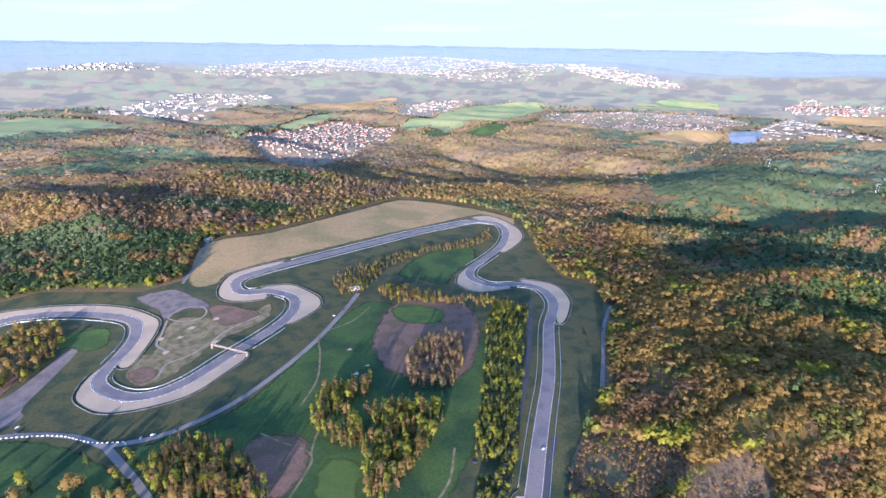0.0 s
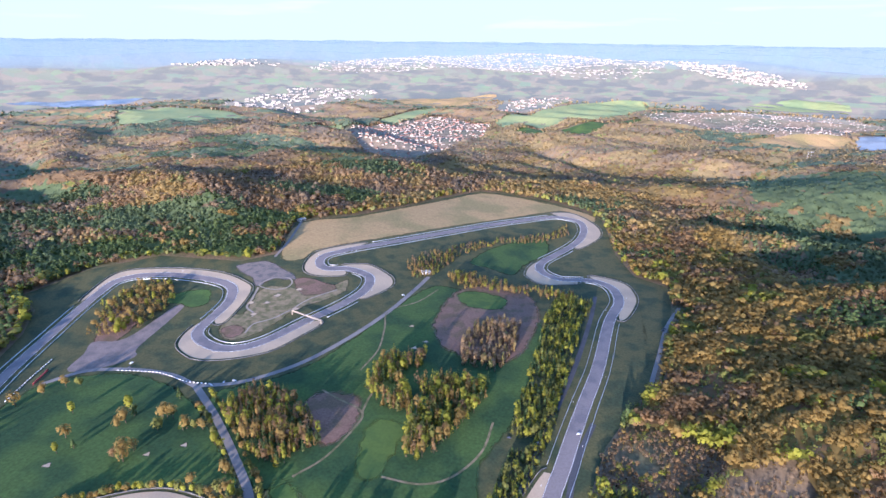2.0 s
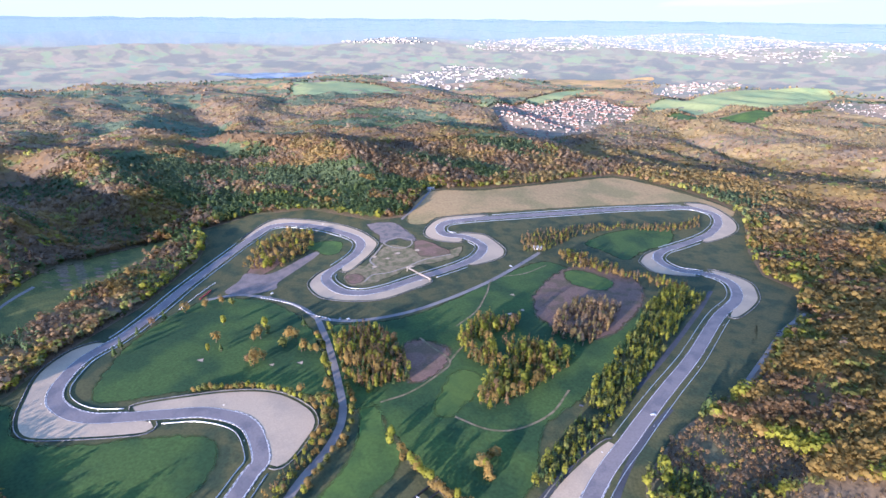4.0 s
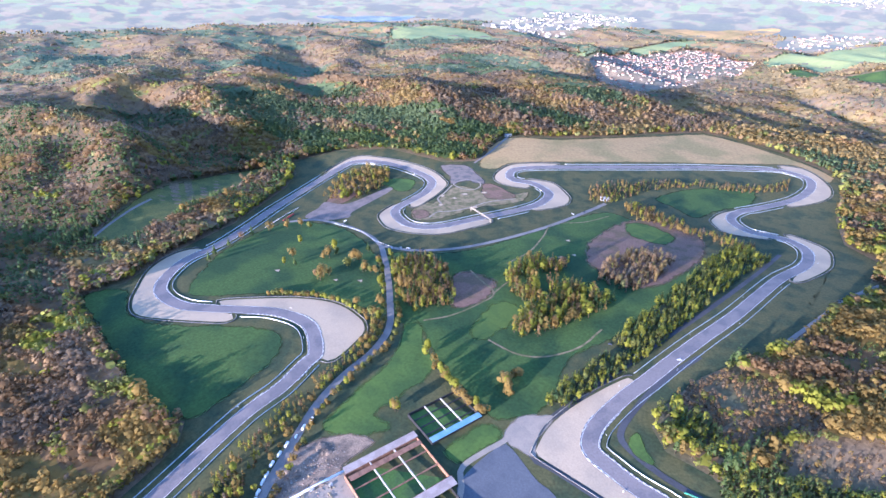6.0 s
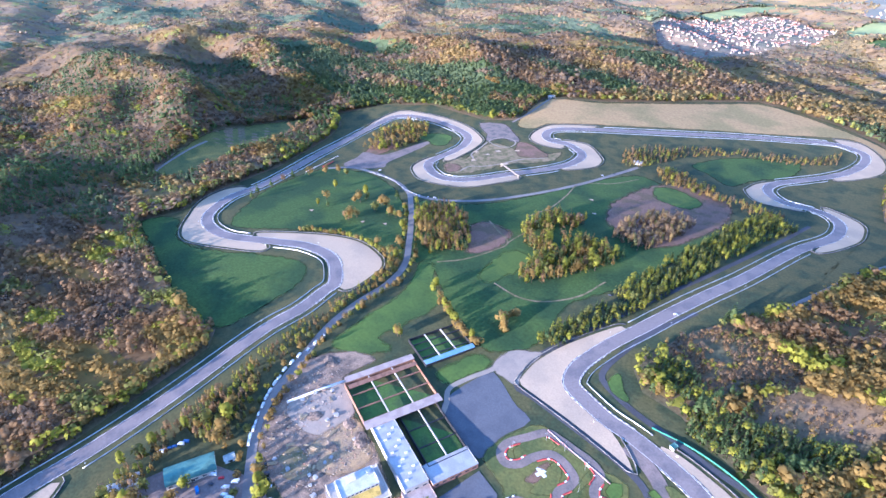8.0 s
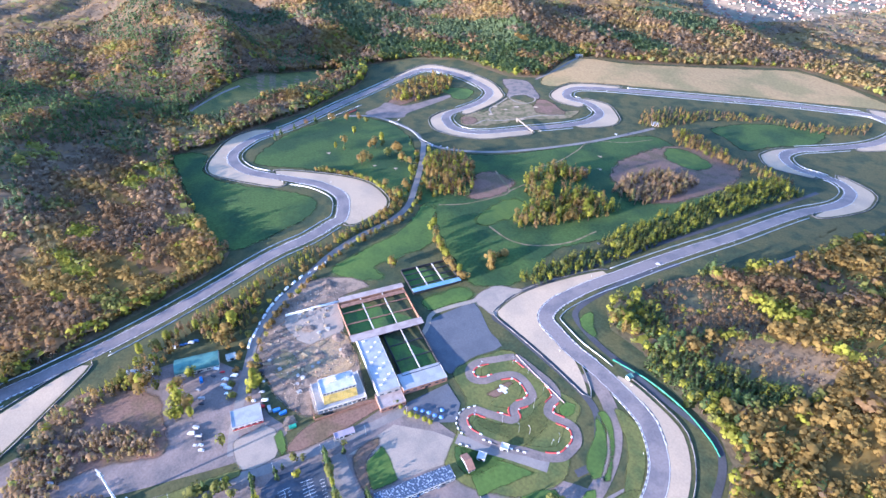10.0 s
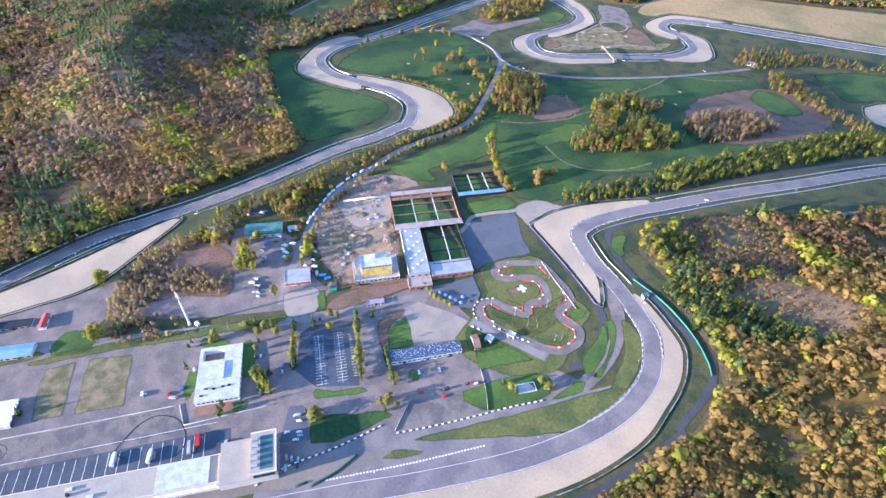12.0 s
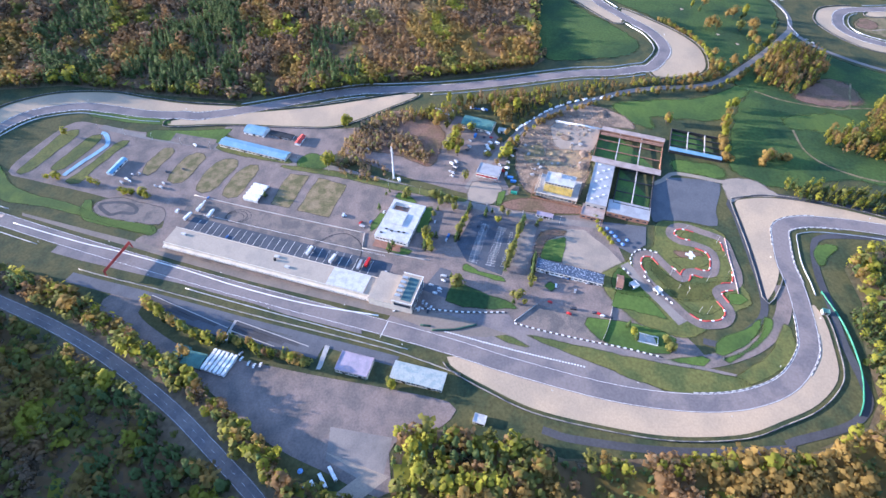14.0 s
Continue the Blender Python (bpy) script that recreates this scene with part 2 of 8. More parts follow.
def smooth(points, closed=False, step=6.0):
    """A Catmull-Rom curve through the points, cut into even steps."""
    p = np.asarray(points, float)
    p = np.vstack([p[-1], p, p[0], p[1]]) if closed else np.vstack([2 * p[0] - p[1], p, 2 * p[-1] - p[-2]])
    out = []
    for a, b, c, d in zip(p, p[1:], p[2:], p[3:]):
        t = np.linspace(0, 1, 24, endpoint=False)[:, None]
        out.append(0.5 * (2 * b + (c - a) * t + (2 * a - 5 * b + 4 * c - d) * t**2 + (3 * b - a - 3 * c + d) * t**3))
    out = np.vstack(out + [p[-2][None]])
    far = np.r_[0, np.cumsum(np.hypot(*np.diff(out, axis=0).T))]
    at = np.linspace(0, far[-1], max(2, int(far[-1] / step) + 1))
    return np.stack([np.interp(at, far, out[:, 0]), np.interp(at, far, out[:, 1])], 1)


def sides(line):
    """The unit normals to the left of a line."""
    t = np.gradient(np.asarray(line, float), axis=0)
    t /= np.maximum(np.hypot(t[:, 0], t[:, 1]), 1e-9)[:, None]
    return np.stack([-t[:, 1], t[:, 0]], 1)


def mesh_from(name, verts, faces, mats, index=None, smooth_faces=False, normals=None):
    me = bpy.data.meshes.new(name)
    verts = np.asarray(verts, np.float32)
    faces = np.asarray(faces, np.int32)
    me.vertices.add(len(verts))
    me.vertices.foreach_set("co", verts.ravel())
    k = faces.shape[1]
    me.loops.add(faces.size)
    me.loops.foreach_set("vertex_index", faces.ravel())
    me.polygons.add(len(faces))
    me.polygons.foreach_set("loop_start", np.arange(0, faces.size, k, dtype=np.int32))
    for m in mats:
        me.materials.append(m)
    if index is not None:
        me.polygons.foreach_set("material_index", np.asarray(index, np.int32))
    if smooth_faces:
        me.polygons.foreach_set("use_smooth", np.ones(len(faces), bool))
    me.update(calc_edges=True)
    if normals is not None:
        me.normals_split_custom_set_from_vertices(normals)
    return me


def patch(name, points, mat, layer, label="", category="", kind="structure", round_off=True, grid=24.0):
    """A flat piece of ground with its outline, laid on the land."""
    p = smooth(points, True, 9.0)[:-1] if round_off else np.asarray(points, float)
    bm = bmesh.new()
    face = bm.faces.new([bm.verts.new((x, y, 0)) for x, y in p])
    bm.normal_update()
    bmesh.ops.triangulate(bm, faces=[face])
    lo, hi = p.min(0), p.max(0)
    for axis in (0, 1):
        normal = (1, 0, 0) if axis == 0 else (0, 1, 0)
        for v in np.arange(math.ceil(lo[axis] / grid) * grid, hi[axis], grid):
            bmesh.ops.bisect_plane(bm, geom=bm.verts[:] + bm.edges[:] + bm.faces[:], plane_co=(v, v, 0), plane_no=normal)
    bmesh.ops.triangulate(bm, faces=bm.faces[:])
    for f in bm.faces:
        if f.normal.z < 0:
            f.normal_flip()
    xy = np.array([v.co[:2] for v in bm.verts])
    for v, at in zip(bm.verts, np.stack(lay(xy[:, 0], xy[:, 1])[:3], 1)):
        v.co = at
        v.co.z += layer
    me = bpy.data.meshes.new(name)
    bm.to_mesh(me)
    bm.free()
    me.materials.append(mat)
    return tagged(new(name, me), label, category, kind=kind)


def melting(mat, soft):
    """The same surface with a ragged rim that thins out over the ground below."""
    name = f"{mat.name}_thinning_{soft}"
    if name in bpy.data.materials:
        return bpy.data.materials[name]
    m = mat.copy()
    m.name = name
    n, l = m.node_tree.nodes, m.node_tree.links
    rim, geo, noise = n.new("ShaderNodeAttribute"), n.new("ShaderNodeNewGeometry"), n.new("ShaderNodeTexNoise")
    rim.attribute_name = "rim"
    noise.inputs["Scale"].default_value, noise.inputs["Detail"].default_value = 1 / 14, 5
    l.new(geo.outputs["Position"], noise.inputs["Vector"])
    sway, edge = n.new("ShaderNodeMath"), n.new("ShaderNodeMapRange")
    sway.operation = "MULTIPLY_ADD"
    sway.inputs[1].default_value = 2.2 * soft
    l.new(noise.outputs["Fac"], sway.inputs[0]), l.new(rim.outputs["Fac"], sway.inputs[2])
    edge.interpolation_type = "SMOOTHSTEP"
    edge.inputs["From Min"].default_value, edge.inputs["From Max"].default_value = 0.55 * soft, 1.75 * soft
    l.new(sway.outputs[0], edge.inputs["Value"])
    bare, mix = n.new("ShaderNodeBsdfTransparent"), n.new("ShaderNodeMixShader")
    l.new(edge.outputs[0], mix.inputs[0]), l.new(bare.outputs[0], mix.inputs[1])
    l.new(n["Principled BSDF"].outputs[0], mix.inputs[2]), l.new(mix.outputs[0], n["Material Output"].inputs["Surface"])
    return m


def soft_patch(name, points, mat, layer, soft, label="", category="", grid=5.0, round_off=True):
    """A piece of ground whose rim fades into its surroundings; it keeps its distance from the outline as an attribute."""
    p = smooth(points, True, 9.0)[:-1] if round_off else np.asarray(points, float)
    lo, hi = p.min(0) - 1.5 * soft, p.max(0) + 1.5 * soft
    x, y = np.meshgrid(np.arange(lo[0], hi[0] + grid, grid), np.arange(lo[1], hi[1] + grid, grid))
    gap = np.full(x.shape, 1e9)
    for (ax, ay), (bx, by) in zip(p, np.roll(p, -1, 0)):
        k = np.clip(((x - ax) * (bx - ax) + (y - ay) * (by - ay)) / max((bx - ax) ** 2 + (by - ay) ** 2, 1e-6), 0, 1)
        gap = np.minimum(gap, np.hypot(x - ax - k * (bx - ax), y - ay - k * (by - ay)))
    gap = np.where(inside(p, x, y), gap, -gap)
    px, py, pz, _ = lay(x, y)
    ids = np.arange(x.size).reshape(x.shape)
    quads = np.stack([ids[:-1, :-1], ids[:-1, 1:], ids[1:, 1:], ids[1:, :-1]], -1).reshape(-1, 4)
    quads = quads[gap.ravel()[quads].max(1) > -soft]
    used, quads = np.unique(quads, return_inverse=True)
    verts = np.stack([px, py, pz + layer], -1).reshape(-1, 3)[used]
    me = mesh_from(name, verts, quads.reshape(-1, 4), [melting(mat, soft)], None, True)
    me.attributes.new("rim", "FLOAT", "POINT").data.foreach_set("value", gap.ravel()[used].astype(np.float32))
    return tagged(new(name, me), label, category, kind="structure")


def strip_mesh(name, line, left, right, layer, mats, pick=None, thick=0.0, columns=2):
    """A ribbon along a line, from one offset to another, laid on the land; thick: a step of that height."""
    line = np.asarray(line, float)
    n = sides(line)
    offs = np.linspace(left, right, columns)
    rows = [line + n * o for o in offs]
    verts = []
    for r in rows:
        z = lay(r[:, 0], r[:, 1])[2] + layer + thick
        verts.append(np.c_[r, z])
    if thick:
        low = [np.c_[v[:, :2], v[:, 2] - thick - 0.3] for v in (verts[0], verts[-1])]
        verts = [low[0], *verts, low[1]]
    m, k = len(line), len(verts)
    v = np.concatenate(verts)
    faces, index = [], []
    for c in range(k - 1):
        for i in range(m - 1):
            a, b = c * m + i, (c + 1) * m + i
            faces.append((a, a + 1, b + 1, b))
            index.append(pick(i) if pick else 0)
    return mesh_from(name, v, faces, mats, index)


def ribbon(name, points, width, mat, layer, label, category="road", kind="structure", closed=False, step=6.0):
    line = smooth(points, closed, step)
    return tagged(new(name, strip_mesh(name, line, -width / 2, width / 2, layer, [mat], columns=3)), label, category, kind=kind)
# ---- plan of the circuit ----
TRACK_A = [(75, -507),(95, -440),(131, -314),(163, -200),(189, -106),(207, -47),(223, -1),(242, 63),(250, 104),(253, 145),(249, 179),(236, 210),(212, 233),(192, 241),(167, 246),(143, 249),(118, 250),(94, 255),(74, 262), (67, 281), (68, 306), (74, 340), (82, 371), (92, 414), (105, 467), (125, 547), (145, 661), (154, 700), (168, 746), (171, 784),(163, 823),(139, 848),(111, 849),(83, 847),(58, 864),(45, 891),(51, 929),(71, 964)]
TRACK_B = [(105, 1025),(124, 1073),(133, 1131),(124, 1177),(98, 1194),(67, 1196),(25, 1171),(-67, 1098),(-152, 1009),(-235, 920),(-317, 837),(-336, 805),(-329, 779),(-311, 767),(-279, 775),(-251, 769),(-231, 754),(-223, 720),(-229, 682),(-249, 635),(-274, 588),(-296, 542),(-320, 515),(-350, 507),(-384, 519),(-405, 539),(-410, 566),(-410, 596),(-413, 631),(-427, 663),(-448, 680),(-485, 689),(-533, 692),(-577, 688),(-613, 675),(-632, 651)]
TRACK_C = [(-628, 609),(-617, 556),(-602, 502),(-576, 420),(-544, 342),(-521, 278),(-514, 225),(-491, 185),(-468, 165),(-439, 158),(-409, 161),(-383, 173),(-340, 200),(-301, 222),(-253, 227),(-210, 201),(-204, 182),(-196, 145),(-195, 98),(-179, 4),(-171, -66),(-169, -133),(-164, -197),(-116, -350),(-113, -391),(-112, -433),(-118, -478),(-121, -514),(-112, -545),(-96, -571),(-68, -589)]
G1 = [(-528, 257),(-544, 229),(-529, 184),(-490, 147),(-468, 130),(-445, 120),(-423, 122),(-383, 143),(-335, 174),(-343, 186),(-381, 171),(-423, 157),(-459, 163),(-488, 187),(-507, 218)]
G2 = [(-380, 193),(-355, 218),(-304, 257),(-260, 275),(-216, 271),(-197, 260),(-191, 248),(-185, 209),(-193, 197),(-213, 205),(-244, 223),(-284, 225),(-316, 215),(-355, 194)]
G3 = [(-635, 586),(-650, 677),(-594, 706),(-523, 715),(-465, 709),(-421, 690),(-400, 672),(-389, 626),(-386, 568),(-403, 577),(-419, 646),(-445, 676),(-493, 690),(-563, 690),(-631, 659)]
G4 = [(-417, 570),(-421, 542),(-413, 509),(-391, 490),(-361, 479),(-320, 488),(-283, 512),(-261, 556),(-248, 589),(-259, 597),(-283, 570),(-308, 528),(-339, 509),(-380, 519),(-403, 540),(-408, 576)]
G5 = [(-291, 785),(-272, 795),(-245, 800),(-209, 776),(-193, 758),(-189, 729),(-210, 687),(-226, 678),(-225, 734),(-241, 762),(-272, 774)]
G6 = [(-284, 892),(-344, 839),(-356, 806),(-352, 767),(-338, 745),(-312, 739),(-276, 750),(-280, 767),(-311, 767),(-328, 780),(-332, 809),(-308, 845)]
G7 = [(62, 1224),(107, 1233),(143, 1192),(165, 1138),(162, 1086),(131, 1030),(111, 1014),(127, 1082),(130, 1136),(120, 1182),(93, 1197)]
G8 = [(66, 968),(30, 903),(23, 862),(26, 845),(52, 817),(92, 825),(114, 836),(87, 848),(55, 868),(46, 892),(53, 931)]
G9 = [(131, 871),(164, 861),(188, 840),(196, 807),(196, 763),(177, 702),(163, 685),(171, 750),(171, 784),(161, 822)]
G10 = [(66, 364),(43, 307),(34, 264),(37, 232),(40, 229),(69, 228),(109, 226),(148, 222),(159, 221),(133, 239),(100, 250),(78, 261),(65, 278),(62, 307),(74, 352)]
G11 = [(164, 257), (180, 259), (203, 256), (228, 250), (243, 238), (256, 220), (266, 196), (277, 163), (279, 112), (271, 61), (260, 17), (245, -14), (225, -47), (215, -47), (227, -2), (243, 63), (251, 104), (254, 144), (250, 178), (237, 210), (215, 232), (192, 242), (169, 245)]
G12 = [(-92, -398),(-102, -395),(-116, -336),(-134, -226),(-157, -129),(-157, -100),(-132, -134),(-97, -192),(-95, -246),(-98, -330)]
G13 = [(-103, -609),(-130, -582),(-146, -548),(-152, -493),(-144, -446),(-136, -392),(-133, -326),(-124, -338),(-117, -407),(-123, -480),(-124, -530),(-104, -568),(-74, -592)]
OPEN_A = [(-143, -631),(-162, -555),(-152, -420),(-145, -323),(-170, -204),(-204, 9),(-212, 48),(-232, 65),(-261, 55),(-332, 60),(-439, 76),(-531, 96),(-517, 144),(-545, 204),(-573, 340),(-638, 490),(-680, 550),(-740, 583),(-709, 682),(-623, 753),(-469, 758),(-420, 799),(-454, 950),(-356, 1024),(-270, 1136),(-203, 1244),(-126, 1339),(-38, 1341),(49, 1319),(133, 1262)]
OPEN_B = [(175, 1199),(185, 1072),(187, 993),(208, 883),(257, 831),(239, 721),(204, 604),(178, 507),(186, 526),(162, 482),(123, 407),(104, 339),(107, 316),(125, 298),(163, 296),(180, 285),(220, 275),(250, 269),(271, 252),(287, 211),(292, 173),(284, 232),(292, 191),(295, 114),(297, 35),(289, 8),(285, -12),(277, -50),(283, -87),(327, -86),(324, -137),(310, -173),(290, -194),(237, -260),(196, -329),(168, -377),(134, -473),(109, -690),(-126, -690)]
GOLD_FIELD = [(-406, 789),(-444, 939),(-352, 1017),(-267, 1128),(-197, 1226),(-121, 1320),(-33, 1324),(54, 1295),(112, 1265),(158, 1222),(154, 1182),(106, 1240),(55, 1230),(-119, 1080),(-247, 944),(-356, 836),(-366, 791)]
GOLF1 = [(-425, 181),(-479, 236),(-509, 309),(-511, 395),(-444, 434),(-368, 424),(-310, 394),(-246, 339),(-199, 292),(-234, 288),(-298, 270),(-364, 224)]
MEADOW = [(-528, 98),(-502, 137),(-446, 115),(-392, 127),(-317, 177),(-276, 195),(-250, 188),(-234, 158),(-227, 100),(-233, 68),(-261, 55),(-332, 60),(-451, 81)]
GOLF2 = [(-299, 403),(-235, 466),(-193, 550),(-134, 735),(-83, 756),(16, 705),(59, 641),(51, 531),(32, 424),(7, 354),(21, 283),(-4, 244),(-29, 242),(-116, 278),(-157, 305),(-185, 296)]
SOIL1 = [(-189, 411), (-175, 440), (-137, 433), (-124, 393), (-135, 363), (-148, 358)]
SOIL2 = [(-95, 652),(-75, 759),(-20, 791),(25, 774),(51, 684),(35, 575),(13, 536),(-46, 547),(-81, 585)]
GREEN2 = [(-79, 728),(-62, 752),(-34, 751),(-2, 737),(-3, 700),(-29, 689),(-58, 695)]
GREEN1 = [(-101, 329),(-111, 381),(-102, 405),(-73, 397),(-73, 367),(-82, 325)]
MEADOW3 = [(-132, 149),(-134, 195),(-144, 254),(-171, 300),(-154, 307),(-127, 281),(-94, 260),(-97, 205),(-99, 176),(-77, 176),(-90, 153),(-123, 134)]
LAWN3 = [(-24, 185), (-17, 228), (-5, 233), (5, 227), (-5, 184)]
DARKLOT = [(12, 156), (3, 178), (11, 220), (24, 220), (51, 208), (72, 203), (64, 172), (65, 145)]
DIRT1 = [(-109, 66),(-126, 101),(-111, 138),(-79, 155),(-81, 117),(-34, 96),(2, 90),(42, 68),(24, 29),(6, 18),(-30, 16),(-81, 30)]
LOT_HOLLOW = [(-80, 879),(-48, 968),(33, 1047),(59, 1019),(53, 963),(20, 906),(0, 845),(-45, 865)]
PADDOCK = [(5, -538),(-37, -533),(-87, -512),(-86, -477),(-78, -434),(-71, -370),(-65, -334),(-31, -245),(-15, -178),(4, -120),(26, -52),(33, -34),(54, 39),(62, 94),(119, 111),(163, 127),(192, 143),(218, 154),(214, 111),(200, 46),(193, -10),(185, -57),(174, -102),(157, -170),(105, -352),(74, -342),(54, -361),(33, -430),(16, -505)]
PITLANE = [(65, -490),(98, -355),(133, -239),(151, -172),(168, -98),(176, -48),(194, 0),(197, -19),(194, -57),(178, -97),(141, -237),(107, -351),(69, -488)]
CARPARK = [(160, -355),(162, -321),(181, -323),(206, -286),(218, -257),(225, -213),(236, -155),(246, -95),(257, -46),(273, -50),(287, -78),(293, -90),(327, -90),(309, -140),(298, -167),(282, -197),(256, -231),(227, -278),(185, -353)]
YARD1 = [(-46, -177),(-82, -162),(-113, -83),(-100, -22),(-72, -3),(-42, 9),(-5, 2),(25, 7),(25, -29),(7, -77),(-12, -121)]
YARD2 = [(-92, -329),(-94, -246),(-90, -191),(-88, -163),(-46, -183),(-31, -220),(-46, -262),(-68, -308)]
LOT_A = [(-518, 466), (-529, 493), (-493, 509), (-485, 597), (-470, 600), (-460, 493), (-446, 472), (-469, 441), (-506, 427)]
INFIELD = [(-388, 592), (-371, 604), (-384, 673), (-350, 691), (-299, 678), (-272, 720), (-263, 740), (-251, 696), (-275, 656), (-303, 618), (-308, 590), (-325, 546), (-345, 528), (-370, 539), (-384, 560)]
ROAD_JUNCTION = [(-328, 424),(-274, 378),(-219, 325),(-178, 280),(-163, 239),(-160, 195),(-151, 151),(-131, 103),(-112, 61),(-90, 33),(-68, 16),(-34, -7),(-3, -27),(16, -36)]
ROAD_HUT = [(-326, 425),(-279, 442),(-232, 488),(-197, 555),(-167, 641),(-146, 739),(-138, 788)]
ROAD_WEST = [(-328, 424),(-373, 441),(-428, 444),(-483, 431),(-513, 396)]
ROAD_FOREST = [(178, 511),(199, 584),(223, 670),(254, 745)]
ROAD_LOW = [(162, -487),(175, -449),(199, -386),(229, -324),(266, -263),(300, -217),(330, -179),(345, -164)]
ROAD_PITEXIT = [(188, -53),(195, -24),(205, 22),(213, 67),(218, 111),(218, 154),(206, 193),(186, 219),(164, 233),(143, 237)]
ROAD_SERVICE = [(136, 776),(122, 675),(96, 535),(69, 428),(47, 337),(33, 283),(27, 248),(39, 225),(58, 225),(103, 223),(147, 220),(173, 213),(189, 196),(202, 173),(199, 157)]
ROAD_PADDOCK = [(-83, -476),(-70, -424),(-50, -316),(-24, -205),(8, -113),(43, -23),(60, 39),(70, 92)]
ROAD_RIGHT = [(113, 438),(95, 381),(87, 328),(87, 294),(99, 282),(131, 273),(163, 270),(203, 265),(237, 264),(254, 260),(270, 239),(283, 193),(287, 193),(290, 115),(283, 45),(276, 21)]
PATH_FIELD = [(-418, 787),(-425, 857),(-440, 933),(-447, 966)]
PATH_LEFT = [(-680, 170),(-705, 202),(-730, 249),(-744, 294)]
GROVE1 = [(-80, 469), (-40, 490), (-12, 482), (2, 488), (0, 449), (-18, 412), (-32, 374), (-45, 352), (-64, 357), (-80, 411), (-75, 423), (-55, 429), (-68, 452)]
GROVE1B = [(-140, 462), (-130, 520), (-78, 530), (-80, 508), (-106, 488), (-82, 455), (-75, 422), (-93, 418), (-109, 426), (-133, 450)]
GROVE2 = [(-276, 387), (-262, 421), (-237, 435), (-199, 419), (-145, 360), (-163, 338), (-174, 319), (-207, 326)]
GROVE3 = [(-47, 583), (-36, 520), (7, 512), (27, 562), (26, 642), (-5, 646), (-34, 632)]
ROW1 = [(16, 285), (30, 360), (34, 430), (42, 500), (52, 580), (60, 680), (80, 760), (130, 740), (108, 650), (98, 560), (82, 480), (70, 400), (52, 340), (34, 276)]
BELT1 = [(-109, 795),(-79, 821),(9, 783),(102, 775),(103, 734),(25, 759),(-72, 752)]
BELT2 = [(-187, 823),(-161, 889),(-83, 975),(48, 1068),(95, 1129),(100, 1077),(48, 1026),(-34, 990),(-100, 904),(-129, 791),(-162, 772)]
WOOD_LOT = [(-87, -166),(-129, -127),(-106, -102),(-83, -127),(-45, -74),(-31, -78),(-52, -132),(-33, -154),(7, -120),(-23, -188),(-60, -176)]
FAR_MEADOW_A = [(-2110, 2400),(-2000, 2450),(-1810, 2540),(-1550, 2500),(-1400, 2350),(-1440, 2130),(-1700, 2060),(-1810, 2040)]
FAR_MEADOW_B = [(-1040, 1940),(-1050, 2190),(-980, 2300),(-890, 2330),(-870, 2050),(-930, 1840)]
FAR_PLOUGH_A = [(-970, 3470),(-860, 3660),(-590, 3860),(-360, 3930),(-490, 3390),(-600, 3090),(-870, 3160)]
FAR_MEADOW_C = [(-830, 2580),(-710, 3000),(-570, 3100),(-660, 2800),(-710, 2560)]
FAR_MEADOW_D = [(-270, 2650),(-40, 3170),(210, 3490),(570, 3540),(540, 3240),(320, 2920),(-30, 2450),(-170, 2360)]
FAR_SHADOW_BAND = [(-110, 2270),(-30, 2420),(210, 2590),(460, 2920),(460, 2810),(200, 2390),(-20, 2210)]
FAR_STUBBLE = [(800, 2420),(1070, 2550),(1260, 2500),(1120, 2310),(850, 2300)]
FAR_MEADOW_F = [(1170, 3630),(1830, 4170),(1790, 3720),(1590, 3500)]
FAR_PLOUGH_C = [(2050, 3070),(2560, 3300),(2350, 2890),(1990, 2750)]
POND = [(1290, 2520),(1430, 2520),(1330, 2350),(1210, 2310)]
LAKE = [(-3150, 2710),(-2660, 2850),(-2470, 3130),(-2330, 2810),(-2570, 2610)]
VILLAGE = [(-900, 2040),(-880, 2280),(-740, 2490),(-620, 2740),(-500, 2870),(-230, 2510),(-230, 2230),(-320, 2070),(-360, 1810),(-440, 1730),(-570, 1740),(-690, 1930)]
GARDENS = [(500, 3110),(1010, 3230),(1470, 3160),(1540, 2800),(1220, 2530),(800, 2540),(540, 2780)]
HAMLET = [(-320, 3130),(-250, 3480),(-120, 3850),(190, 3830),(30, 3310),(-220, 2990)]
WORKS = [(1450, 2610),(1910, 3100),(1860, 2560),(1870, 2340),(1790, 2170),(1730, 2240),(1570, 2380),(1360, 2360)]
SUBURB = [(2200, 3780),(2720, 4310),(2870, 3710),(2780, 3410),(2310, 3220),(2130, 3460)]
ESTATE = [(-1730, 2670),(-1840, 3050),(-1870, 3760),(-1740, 4080),(-1240, 4080),(-1250, 3130),(-1200, 2740),(-1480, 2620)]
CITY = [(-3060, 6650),(-3790, 10300),(-2890, 12620),(100, 15410),(1950, 10580),(1060, 6360),(50, 6300),(-1190, 6970),(-1840, 5910)]
CITY_EAST = [(1850, 10060),(2570, 9070),(2800, 7120),(2450, 6060),(1980, 6490),(1600, 7800)]
CITY_WEST = [(-4880, 6590),(-4640, 7270),(-3580, 7030),(-3300, 6340),(-4070, 5890)]
BELT3 = [(-183, 262),(-181, 206),(-179, 159),(-172, 108),(-164, 61),(-154, 19),(-148, 2),(-124, 22),(-131, 51),(-143, 93),(-154, 126),(-160, 158),(-162, 205),(-168, 247)]
BELT4 = [(-153, 75),(-152, 13),(-138, -30),(-126, -69),(-116, -100),(-132, -124),(-101, -103),(-97, -69),(-116, -35),(-104, -1),(-86, 3),(-103, 28),(-127, 56)]
